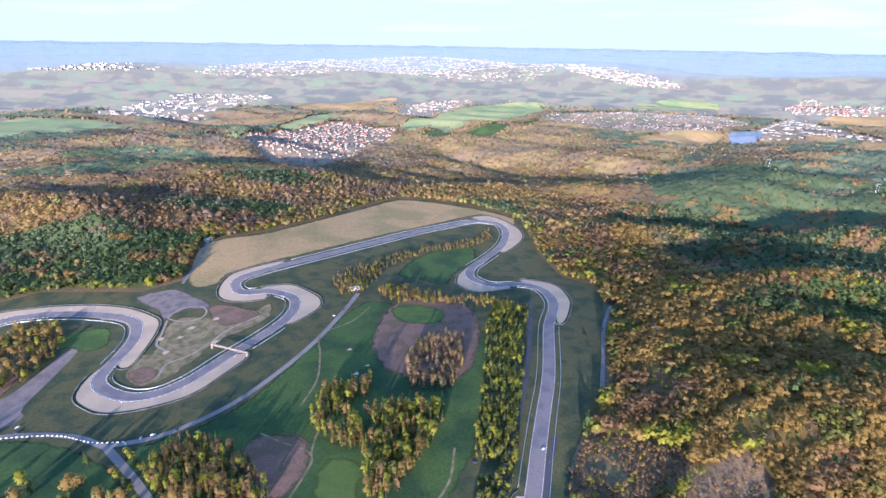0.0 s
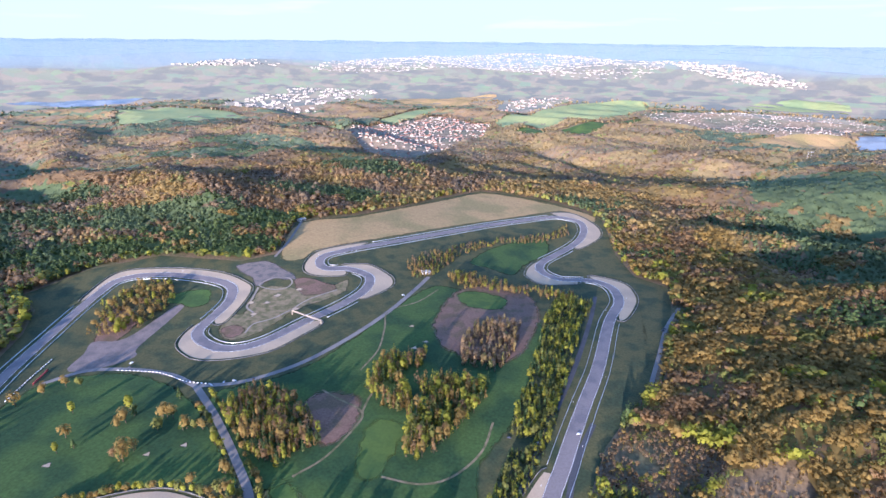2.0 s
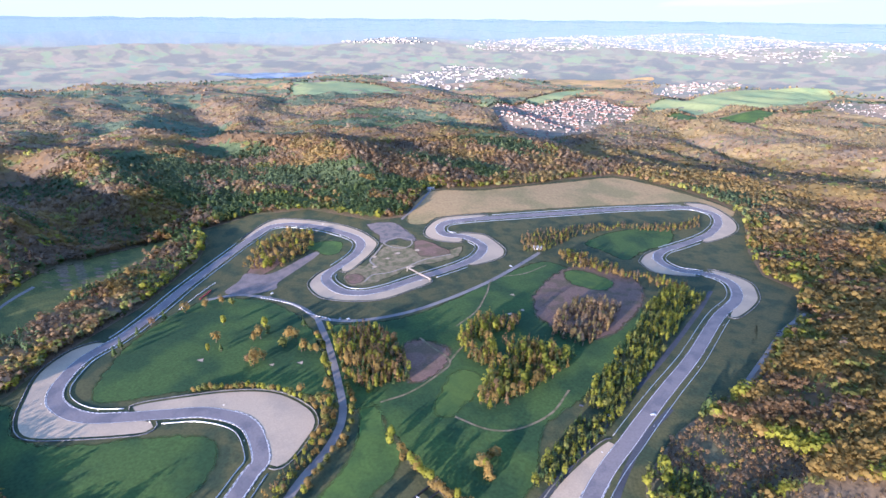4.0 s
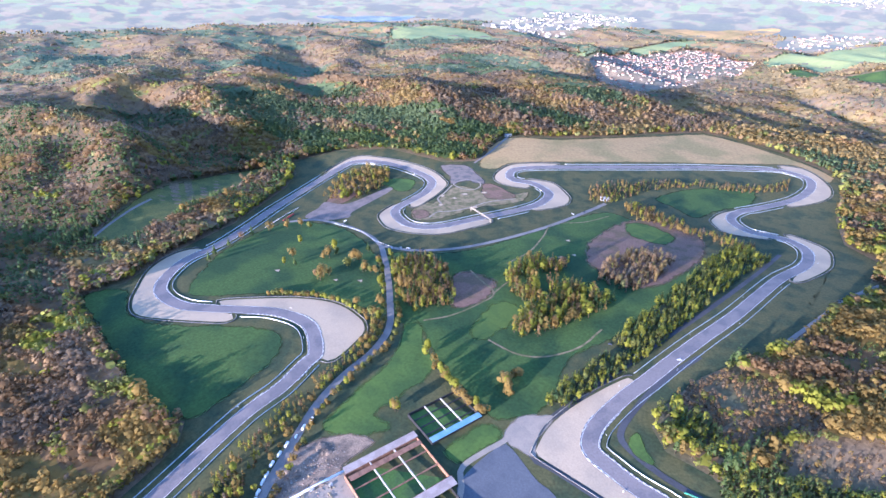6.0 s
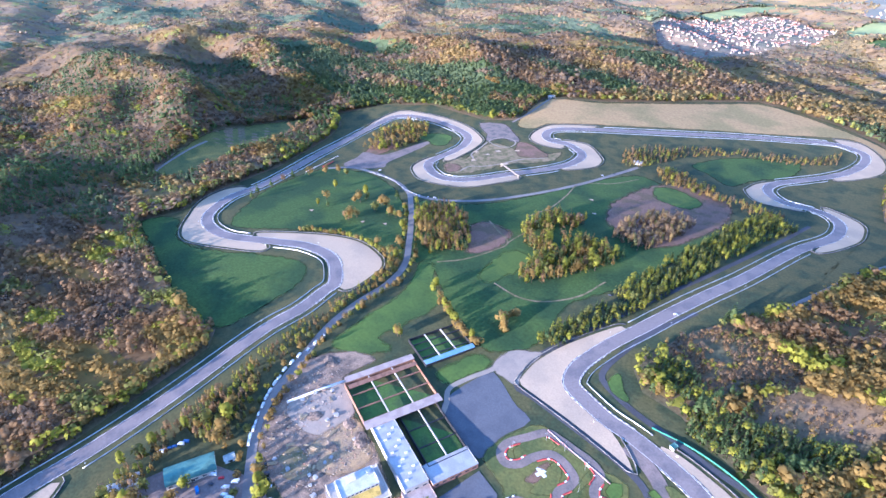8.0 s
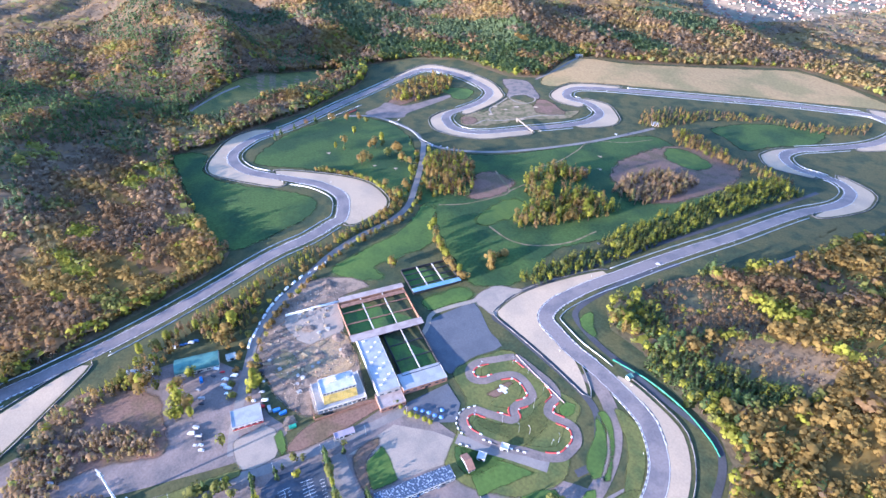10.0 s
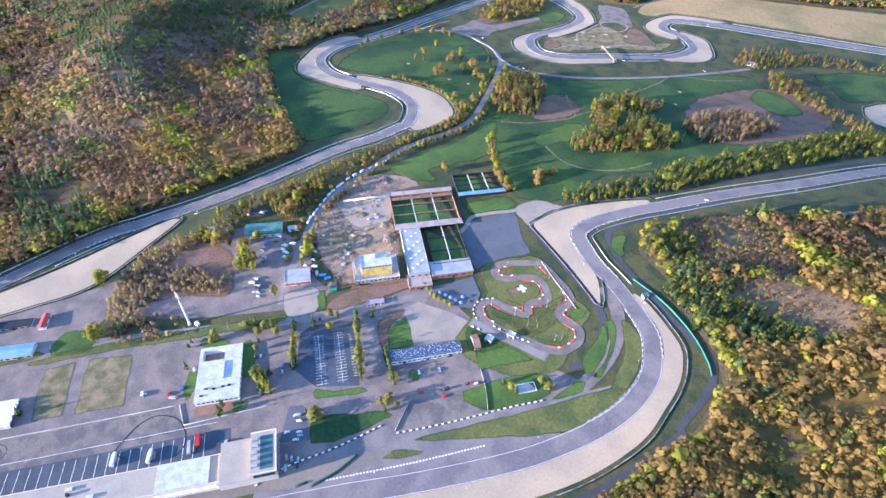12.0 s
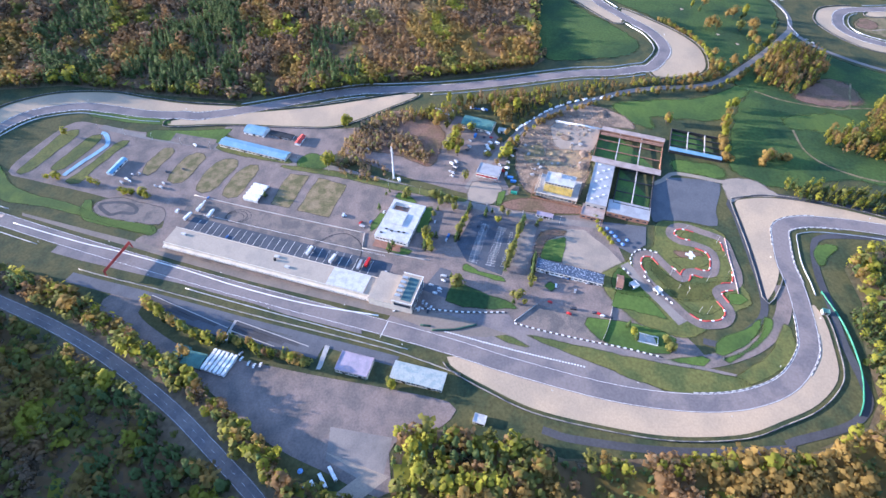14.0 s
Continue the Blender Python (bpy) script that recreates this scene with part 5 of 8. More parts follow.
YARD_TREES = [(-89, -73), (-85, -61), (-94, -66), (-49, -60), (-50, -48), (-68, -52), (-38, -48), (-44, -59), (-47, -53), (-79, -32), (-32, 5), (-50, 12), (-41, 8), (3, -39), (-89, -182), (-96, -184), (-19, -191), (-25, -187), (-105, -77), (-114, -81), (-111, -87), (-124, 5), (-104, 11), (-115, 21), (-99, 3), (-121, 29), (-132, -9), (-134, -60), (-133, -48), (-136, -35)]
YARD_CARS = [(-126, -34), (-125, -31), (-124, -27), (-123, -24), (-121, -19), (-120, -15), (-55, 20), (-46, 17), (-35, 13), (-25, 8), (-59, -12), (-57, -3), (-49, -14), (-42, -16), (-119, -56), (-50, -151)]
WHITE_SHED = [(-115, -67)]
TERRACE_A = [(162, -309), (175, -273), (187, -237), (203, -242), (189, -280), (172, -318)]
TERRACE_B = [(188, -230), (198, -192), (208, -154), (221, -158), (212, -195), (201, -233)]
PAVED_LOT = [(278, -136), (285, -89), (316, -93), (316, -108), (303, -135)]
VERGE_LIT = [(-6, -556), (23, -525), (37, -494), (45, -459), (57, -423), (68, -387), (73, -352), (88, -350), (72, -408), (56, -466), (48, -523), (20, -560)]
CAFE_YARD = [(65, 98), (72, 137), (95, 132), (106, 117), (98, 107), (74, 93)]
SITE_OCHRE = [(-43, 52), (-43, 83), (-34, 100), (2, 85), (1, 65), (-16, 48)]
PIT_EXIT = [(173, -100), (174, 1), (184, 5), (207, 92), (229, 174), (242, 188), (231, 173), (220, 123), (200, 39), (194, 13), (220, 66), (242, 114), (251, 111), (236, 57), (206, -55), (192, -109)]
for points, mat, layer, label in (
    (TERRACE_A, TERRACE_GREY, 0.32, "blue-grey asphalt terrace along the straight"), (TERRACE_B, TERRACE_GREY, 0.32, "blue-grey asphalt terrace along the straight"), (PAVED_LOT, ROAD, 0.30, "paler newer asphalt square in the car park"),
    (PIT_EXIT, ASPHALT, 0.37, "worn grey asphalt of the pit exit"), (PADDOCK_LOW, SOILED_YARD, 0.30, "dark grey asphalt behind the pit building"), (BAYS, BAY_BLUE, 0.34, "blue-black asphalt parking bays behind the pits"),
    (PIT_END_LOT, TERRACE_GREY, 0.34, "blue-grey asphalt at the end of the pit building"), (CARGRID, BAY_BLUE, 0.34, "dark asphalt car park between hedges"), (PLAZA, PALE_YARD, 0.34, "pale concrete plaza"), (CAFE_YARD, TERRACE_GREY, 0.40, "blue-grey asphalt yard with parasols"), (ROAD_CAR, PALE_YARD, 0.34, "pale paved forecourt"),
    (FENCED_LOT, SOILED_YARD, 0.33, "brown-grey fenced asphalt lot"), (CAR_LOT_RIGHT, ROAD, 0.335, "asphalt lane with parking bays"), (GREY_PAD, SOILED_YARD, 0.46, "grey hard standing on the grass"),
):
    patch("asphalt_lot", points, mat, layer, label, "asphalt", round_off=False)
for points, mat, layer, soft, label in (
    (DIRT_YARD, SOIL, 0.30, 4.0, "purple-brown dirt between the thickets"),
    (KART_LAWN, VERGE, 0.36, 2.5, "rough olive grass of the kart track"), (JUNCTION, PALE_YARD, 0.37, 2.5, "pale worn track crossing behind the gravel trap"), (SITE_PAVE, PALE_YARD, 0.37, 2.0, "pale concrete entry of the building site"),
    (SITE_BROWN, SOIL, 0.37, 2.5, "brown churned soil before the building shell"), (SITE_GREY, PALE_YARD, 0.37, 3.0, "pale crushed concrete on the building site"), (SITE_OCHRE, OCHRE, 0.375, 4.0, "ochre broken earth before the roofless hall"),
    (SNAKE_PAD, SOILED_YARD, 0.45, 2.0, "grey gravel pad of the practice ground"), (LAWN_A_BARE, SOIL, 0.46, 2.5, "worn brown edge of the small lawn"), (KART_BARE, SOIL, 0.40, 2.5, "bare brown ground round the painted cross"),
):
    soft_patch("bare_ground", points, mat, layer, soft, label, "soil", 2.5)
for points, mat, label in (
    (LAWN_A, LAWN, "small lawn beside the plaza"), (LAWN_B, LAWN, "lawn beside the kart track"), (LAWN_C, MEADOW_GRASS, "dark lawn beside the pit building"),
    (LAWN_D, LAWN, "grass strip at the end of the car park"), (LAWN_E, VERGE, "olive grass strip inside the last corner"), (LAWN_F, VERGE, "olive grass inside the corner"),
    (LAWN_G, LAWN, "grass beside the link road"), (LAWN_F2, LAWN, "grass arc beside the link road"), (LAWN_G1, LAWN, "small lawn beside the link road"), (LAWN_H, VERGE, "grass strip along the paddock road"), (LAWN_I, VERGE, "grass beside the blue hall"),
    (LAWN_HAIR_IN, LAWN, "lawn inside the service road"), (LAWN_ROUND, LAWN, "round lawn before the long building"), (LAWN_WEDGE, VERGE, "grass wedge at the pit exit"), (PLOT_LAWN, LAWN, "grass plot behind the block wall"),
    (KART_GRASS_A, VERGE, "grass inside the kart track"), (KART_GRASS_B, VERGE, "grass inside the kart track"), (KART_GRASS_C, VERGE, "grass inside the kart track"), (KART_GRASS_E, VERGE, "grass inside the kart track"), (KART_GRASS_D, LAWN, "grass outside the kart track"), (KART_GRASS_LEFT, LAWN, "grass between kart track and road"),
    (ISLAND_A, VERGE, "long grass island of the practice lanes"), (ISLAND_B, VERGE, "long grass island of the practice lanes"),
    (ISLAND_C, VERGE, "long grass island of the practice lanes"), (ISLAND_D, WORN, "worn dry grass island"), (ISLAND_E, WORN, "worn dry grass island"), (ISLAND_F, WORN, "worn dry grass island"),
    (ISLAND_G, WORN, "worn dry grass island"), (ISLAND_H, WORN, "worn grass square in the paddock"), (ISLAND_I, WORN, "worn grass square in the paddock"), (GRASS_J, LAWN, "green verge of the practice lanes"),
    (CLUB_LAWN_A, LAWN, "small lawn beside the club building"), (CLUB_LAWN_B, LAWN, "small lawn behind the club building"), (CLUB_LAWN_C, LAWN, "small lawn before the club building"), (CLUB_LAWN_D, LAWN, "lawn strip beside the club building"), (HALL_PLOT, LAWN, "fenced lawn beside the blue hall"), (VERGE_LIT, GREEN, "bright green verge along the pit entry"), (HALL_GREEN, LAWN, "bright lawn behind the practice lanes"), (TRACK_GRASS, LAWN, "grass strip inside the back straight"), (SITE_GRASS, LAWN, "grass strip at the site entry"), (SITE_GREEN, WORN, "weedy patch on the building site"),
):
    soft_patch("lawn", points, mat, 0.42, 1.8, label, "lawn", 2.0, points not in (LAWN_A, LAWN_B, LAWN_C, LAWN_D, ISLAND_H, ISLAND_I))
ribbon("kart_pit", KART_PIT, 9, ROAD, 0.47, "grey asphalt pit straight of the kart track", "kart track")
ribbon("dirt_lane", LOT_PATH, 5, PALE_YARD, 0.40, "pale worn lane round the asphalt lot", "path")
ribbon("tyre_lane", SNAKE, 4, DARK_ROAD, 0.50, "dark rubbered snake of the practice pad", "tyre marks", closed=True, step=2.0)
for (x, y), r in zip(RINGS, (9,)):
    for k in range(3):
        ring = [(x + (r - 0.9 * k) * math.cos(q) + 1.3 * k, y + (r * 1.4 - 1.5 * k) * math.sin(q) - 2 * k) for q in np.linspace(0, 2 * math.pi, 14, endpoint=False)]
        ribbon("tyre_marks", ring, 0.55, RUBBERED, 0.36 + 0.01 * k, "dark curved tyre marks on the asphalt", "tyre marks", closed=True, step=2.0)

ribbon("tyre_marks", BIG_RING, 0.8, RUBBERED, 0.46, "dark wide loop of tyre marks on the asphalt", "tyre marks", step=2.0)

# ---- lines, kerbs and barriers of the track ----
def distance_to(points, line):
    p, q = np.asarray(points, float), np.asarray(line, float)
    return np.min(np.hypot(p[:, None, 0] - q[:, 0], p[:, None, 1] - q[:, 1]), 1)


def runs(mask, least=1):
    """The stretches of a mask that hold, as (first, last)."""
    edge = np.flatnonzero(np.diff(np.r_[False, mask, False].astype(int)))
    return [(a, b) for a, b in zip(edge[::2], edge[1::2]) if b - a >= least]


loop = smooth(TRACK_A + TRACK_B + TRACK_C + [(-25, -604), (30, -590), (60, -555)], True, 3.0)
left_of = sides(loop)
heading = np.unwrap(np.arctan2(*np.gradient(loop, axis=0).T[::-1]))
bend = np.convolve(np.gradient(heading) / 3.0, np.ones(9) / 9, "same")
for side in (-1, 1):
    line = strip_mesh("edge_line", loop, side * 7.2 - 0.13, side * 7.2 + 0.13, 0.50, [WHITE])
    tagged(new("edge_line", line), "white painted edge line of the race track", "line", kind="structure")
KERB_PALE = material("worn_kerb_white", (0.52, 0.50, 0.47), 0.7, 0.15, 5)
KERB_DARK = material("kerb_grey", (0.15, 0.145, 0.16), 0.7, 0.1, 5)
for side in (-1, 1):
    turning = np.convolve((side * bend > 0.006).astype(float), np.ones(13), "same") > 0
    leaving = np.convolve((side * bend < -0.014).astype(float), np.ones(9), "same") > 0
    for a, b in runs(turning | leaving, 10):
        piece = loop[a:b]
        me = strip_mesh("kerb", piece, side * 7.75, side * 8.6, 0.47, [KERB_PALE, KERB_DARK], pick=lambda i: i % 2, thick=0.10)
        tagged(new("kerb", me), "white and dark painted track kerb", "kerb", group="track kerbs")


def wall_run(name, line, height, thick, mat, label, category, group="", cap=None):
    """A low wall or rail along a line."""
    line = np.asarray(line, float)
    n = sides(line)
    z = lay(line[:, 0], line[:, 1])[2]
    a, b = line + n * thick / 2, line - n * thick / 2
    m = len(line)
    v = np.vstack([np.c_[a, z - 0.3], np.c_[a, z + height], np.c_[b, z + height], np.c_[b, z - 0.3]])
    faces, index = [], []
    for r in range(3):
        for i in range(m - 1):
            faces.append((r * m + i, r * m + i + 1, (r + 1) * m + i + 1, (r + 1) * m + i))
            index.append(1 if cap and r == 1 else 0)
    faces += [(0, m, 2 * m, 3 * m), (m - 1, 4 * m - 1, 3 * m - 1, 2 * m - 1)]
    index += [0, 0]
    return tagged(new(name, mesh_from(name, v, faces, [mat] + ([cap] if cap else []), index)), label, category, group)


PINK_RAIL = material("faded_red_rail", (0.42, 0.25, 0.23), 0.8, 0.25, 4, 1.2, tint=(0.55, 0.5, 0.47))
BELT = material("dusty_belt", (0.30, 0.27, 0.22), 0.85, 0.3, 9, 1.5, tint=(0.10, 0.10, 0.10))
DARK_BOARD = material("dark_green_board", (0.03, 0.07, 0.055), 0.7, 0.15, 4)
RUBBER = material("tyre_rubber", (0.06, 0.06, 0.065), 0.9, 0.2, 3)
GREEN_BOARD = material("green_board", (0.045, 0.2, 0.13), 0.6, 0.1, 6)
coarse = loop[::4]
gravel_all = [G1, G2, G3, G4, G5, G6, G7, G8, G9, G10, G11, G12, G13]
for g in gravel_all:
    ring = smooth(g, True, 5.0)[:-1]
    out = np.asarray(g, float).mean(0)
    away = distance_to(ring, loop) > 10.5
    k = np.argmin(away)
    ring, away = np.roll(ring, -k, 0), np.roll(away, -k)
    for a, b in runs(away, 6):
        n = sides(ring[a:b])
        step = ring[a:b] + n * 3.5
        if inside(g, step[:, 0], step[:, 1]).mean() > 0.5:
            step = ring[a:b] - n * 3.5
        wall_run("tyre_wall", step, 1.1, 0.9, RUBBER, "dark tyre wall with a dusty belt on top behind the gravel", "tyre wall", "tyre walls", BELT)
gravel_ring = np.vstack([smooth(g, True, 8.0) for g in gravel_all])
for side in (-1, 1):
    off = coarse + left_of[::4] * side * 14.0
    far_gravel = distance_to(off, gravel_ring) > 7
    for g in gravel_all:
        far_gravel &= ~inside(g, off[:, 0], off[:, 1])
    clear = far_gravel & (distance_to(off, coarse) > 12.5) & ~inside(PADDOCK, off[:, 0], off[:, 1]) & ~inside(PITLANE, off[:, 0], off[:, 1])
    clear &= ~inside([(170, -130), (255, -20), (262, 120), (250, 200), (215, 235), (180, 225), (160, 60)], off[:, 0], off[:, 1]) & ~inside([(90, -440), (170, -125), (240, -40), (200, -60), (150, -300), (110, -450)], off[:, 0], off[:, 1])
    for line in (ROAD_PITEXIT, ROAD_WEST):
        clear &= distance_to(off, smooth(line)) > 6
    for a, b in runs(clear, 5):
        wall_run("guardrail", smooth(off[a:b], step=6), 0.95, 0.5, STEEL, "grey steel guardrail along the race track", "guardrail", "guardrails")

# pit wall, start line and the separator of the pit exit
wall_run("pit_wall", smooth([(80, -490), (101, -413), (111, -369), (129, -304), (148, -245), (166, -177), (177, -112)]), 1.2, 0.7, WHITE, "white concrete pit wall beside the straight", "wall")
wall_run("paddock_wall", smooth([(28, -326), (54, -230), (79, -137)]), 1.2, 0.5, CONCRETE, "pale concrete wall round the paddock", "wall")
wall_run("paddock_wall", smooth([(79, -137), (99, -137)]), 1.2, 0.5, CONCRETE, "short pale concrete wall in the paddock", "wall")
wall_run("paddock_wall", smooth([(99, -137), (114, -71)]), 1.2, 0.5, CONCRETE, "pale concrete wall beside the pit building", "wall")


def block_row(line, label):
    """A low dark tyre wall with white blocks set along it."""
    run = smooth(line, step=1.0)
    top = wall_run("block_wall", run[::3], 0.7, 0.9, RUBBER, label, "tyre wall", "block walls")
    shared = None
    for k in range(1, len(run) - 2, 5):
        dx, dy = run[k + 1] - run[k]
        if shared is None:
            bm = bmesh.new()
            bmesh.ops.create_cube(bm, size=1.0)
            bmesh.ops.scale(bm, vec=(2.2, 0.95, 0.8), verts=bm.verts)
            shared = bpy.data.meshes.new("block")
            bm.to_mesh(shared), bm.free(), shared.materials.append(WHITE)
        ob = new("block", shared)
        ob.parent = top
        ob.matrix_basis = pose(run[k][0], run[k][1], ground_at(*run[k]) + 0.75, 0, 0, math.degrees(math.atan2(dy, dx)))


block_row(BLOCKS_A, "dark tyre wall with white blocks at the pit exit")
block_row([(-521, 361), (-535, 404), (-546, 446)], "dark tyre wall with white blocks beside the far straight")
wall_run("banner_wall", smooth([(-520, 394), (-530, 424)], step=4), 2.2, 0.5, RED, "red banner wall beside the far straight", "banner")
block_row(BLOCKS_C, "dark tyre wall with white blocks along the golf road")
for line in (KART_BLOCKS_A, KART_BLOCKS_B, KART_BLOCKS_C, KART_ARC):
    block_row(line, "row of white blocks beside the kart straight")
wall_run("kart_rail", smooth(KART_RAIL, step=4), 0.9, 0.7, PINK_RAIL, "faded red and white rail of the kart track", "rail")
block_row(BLOCKS_B, "dark tyre wall with white blocks along the link road")
wall_run("lot_fence", smooth([(181, 5), (163, 26)]), 1.6, 0.25, STEEL, "grey steel fence of the asphalt lot", "fence")
wall_run("lot_fence", smooth([(200, 76), (184, 84), (165, 90)]), 1.6, 0.2, STEEL, "grey steel fence beside the plot", "fence")
for line in (EXIT_MOUND_A, EXIT_MOUND_B):
    wall_run("exit_barrier", smooth(line, step=3), 1.3, 1.6, DARK_BOARD, "dark green tyre barrier at the pit exit", "barrier", "exit barriers")
wall_run("green_barrier", smooth([(150, 268), (185, 272), (222, 268), (250, 258), (262, 250)]), 1.6, 0.7, GREEN_BOARD, "green-faced barrier outside the gravel trap", "barrier")
wall_run("bank_wall", smooth([(134, -399), (143, -363), (151, -328), (160, -293), (179, -222), (203, -127), (214, -88), (232, -40)]), 1.1, 0.8, STEEL, "grey steel rail on a low wall along the straight", "wall", cap=BELT)
stripe = smooth(EXIT_STRIPES, step=2.4)
for i in range(0, len(stripe) - 1):
    bm = bmesh.new()
    (x0, y0), (x1, y1) = stripe[i], stripe[i] + (stripe[i + 1] - stripe[i]) * 0.55
    nx, ny = sides(stripe)[i] * 0.65
    z = ground_at(x0, y0) + 0.53
    bm.faces.new([bm.verts.new(p) for p in ((x0 - nx, y0 - ny, z), (x1 - nx, y1 - ny, z), (x1 + nx, y1 + ny, z), (x0 + nx, y0 + ny, z))])
    if i == 0:
        paint = tagged(new("exit_stripes"), "white painted stripes that part the pit exit from the track", "line", kind="structure")
    me = bpy.data.meshes.new("stripe")
    bm.to_mesh(me), bm.free(), me.materials.append(WHITE)
    ob = new("stripe", me)
    ob.parent = paint
line = strip_mesh("start_line", [(183, -103), (199, -108)], -0.25, 0.25, 0.54, [WHITE])
tagged(new("start_line", line), "white start line across the straight", "line", kind="structure")
me = strip_mesh("centre_line", smooth(ROAD_LOW, step=4.0), -0.08, 0.08, 0.40, [WHITE, ROAD], pick=lambda i: i % 3 and 1)
tagged(new("centre_line", me), "dashed white centre line of the country road", "line", kind="structure")
for side in (-1, 1):
    me = strip_mesh("road_edge", smooth(ROAD_LOW, step=6.0), side * 4.9 - 0.08, side * 4.9 + 0.08, 0.40, [WHITE])
    tagged(new("road_edge", me), "white edge line of the country road", "line", kind="structure")

# the kart track
ribbon("kart_track", KART, 7.5, YARD, 0.50, "pale asphalt kart track with red and white kerbs", "kart track", closed=True, step=3.0)
kart = smooth(KART, True, 2.5)
kart_bend = np.convolve(np.gradient(np.unwrap(np.arctan2(*np.gradient(kart, axis=0).T[::-1]))) / 2.5, np.ones(5) / 5, "same")
for side in (-1, 1):
    for a, b in runs(np.convolve((side * kart_bend > 0.035).astype(float), np.ones(7), "same") > 0, 5):
        me = strip_mesh("kerb", kart[a:b], side * 3.5, side * 4.9, 0.52, [RED, WHITE], pick=lambda i: i % 5 == 4, thick=0.12)
        tagged(new("kerb", me), "red and white kerb of the kart track", "kerb", group="kart kerbs")
me = strip_mesh("blue_lane", smooth(BLUE_LINE, step=3), -2.6, 2.6, 0.46, [material("blue_paint", (0.24, 0.38, 0.48), 0.8, 0.2, 8)])
tagged(new("blue_lane", me), "light blue painted lane of the practice ground", "line", kind="structure")

# ---- things: helpers ----
U = 75.0      # the paddock's buildings lie along this heading


def part(name, bm, mat, parent, label=""):
    """Links a bmesh as one mesh under a thing or a part."""
    me = bpy.data.meshes.new(name)
    bm.normal_update()
    bm.to_mesh(me)
    bm.free()
    for m in mat if isinstance(mat, (list, tuple)) else [mat]:
        me.materials.append(m)
    ob = new(name, me)
    ob.parent = parent
    return tagged(ob, label)


def again(ob, x, y, z=0.0, turn=0.0):
    """The same piece once more under the same parent, on the same mesh."""
    two = new(ob.name.split(".")[0], ob.data)
    two.parent = ob.parent
    two.matrix_local = pose(x, y, z, 0, 0, turn)
    return two


def thing(name, x, y, turn, label, category, group="", sink=0.0):
    ob = new(name)
    ob.empty_display_size = 0.5
    ob.matrix_world = pose(x, y, ground_at(x, y) + 0.3 - sink, 0, 0, turn)
    return tagged(ob, label, category, group)


def box(bm, lo, hi, mat=0):
    (a, b, c), (d, e, f) = lo, hi
    v = [bm.verts.new(p) for p in ((a, b, c), (d, b, c), (d, e, c), (a, e, c), (a, b, f), (d, b, f), (d, e, f), (a, e, f))]
    for q in ((3, 2, 1, 0), (4, 5, 6, 7), (0, 1, 5, 4), (1, 2, 6, 5), (2, 3, 7, 6), (3, 0, 4, 7)):
        bm.faces.new([v[i] for i in q]).material_index = mat
    return bm


def boxes(*spans):
    bm = bmesh.new()
    for lo, hi in spans:
        box(bm, lo, hi)
    return bm


def soft_box(lo, hi, edge=0.1):
    bm = boxes((lo, hi))
    bmesh.ops.bevel(bm, geom=bm.edges[:], offset=edge, segments=1, affect="EDGES")
    return bm


def rod(bm, a, b, r, sides_in=6, taper=1.0):
    """A round bar from a to b."""
    a, b = Vector(a), Vector(b)
    q = (b - a).to_track_quat("Z", "Y")
    lo = [bm.verts.new(a + q @ Vector((r * math.cos(k), r * math.sin(k), 0))) for k in np.linspace(0, 2 * math.pi, sides_in, endpoint=False)]
    hi = [bm.verts.new(b + q @ Vector((taper * r * math.cos(k), taper * r * math.sin(k), 0))) for k in np.linspace(0, 2 * math.pi, sides_in, endpoint=False)]
    for i in range(sides_in):
        j = (i + 1) % sides_in
        bm.faces.new((lo[i], lo[j], hi[j], hi[i]))
    bm.faces.new(lo[::-1]), bm.faces.new(hi)
    return bm


def profile_along(bm, profile, x0, x1, mat=0):
    """A prism of an outline in y and z, drawn out along x."""
    a = [bm.verts.new((x0, y, z)) for y, z in profile]
    b = [bm.verts.new((x1, y, z)) for y, z in profile]
    n = len(profile)
    for i in range(n):
        bm.faces.new((a[i], a[(i + 1) % n], b[(i + 1) % n], b[i])).material_index = mat
    bm.faces.new(a[::-1]).material_index = mat
    bm.faces.new(b).material_index = mat
    return bm


GLASS = material("window_glass", (0.035, 0.05, 0.07), 0.08, 0.05, 3)
CREAM = material("cream_render", (0.62, 0.56, 0.46), 0.85, 0.1, 8, tint=(0.54, 0.48, 0.4))
WHITE_ROOF = material("white_membrane", (0.52, 0.51, 0.495), 0.7, 0.14, 7, 1.5, tint=(0.42, 0.41, 0.40))
TAN_ROOF = material("tan_roofing_felt", (0.38, 0.32, 0.25), 0.9, 0.10, 14, tint=(0.33, 0.285, 0.23))
GREY_ROOF = material("grey_roofing", (0.36, 0.36, 0.37), 0.8, 0.12, 9, tint=(0.3, 0.3, 0.31))
BLUE_ROOF = material("blue_sheet_roof", (0.16, 0.29, 0.40), 0.5, 0.12, 10, 2, tint=(0.21, 0.33, 0.41))
GREEN_ROOF = material("green_sheet_roof", (0.10, 0.21, 0.18), 0.6, 0.15, 8)
LILAC_ROOF = material("lilac_roofing", (0.37, 0.305, 0.36), 0.85, 0.14, 6, 1.5, tint=(0.30, 0.26, 0.31))
PALE_ROOF = material("pale_green_sheet", (0.38, 0.40, 0.37), 0.6, 0.16, 5, 1.2, tint=(0.28, 0.33, 0.32))
BRICK = material("brown_brick", (0.30, 0.16, 0.11), 0.9, 0.2, 5, tint=(0.24, 0.13, 0.09))
RUSTY = material("rusty_steel", (0.26, 0.14, 0.09), 0.85, 0.25, 4)
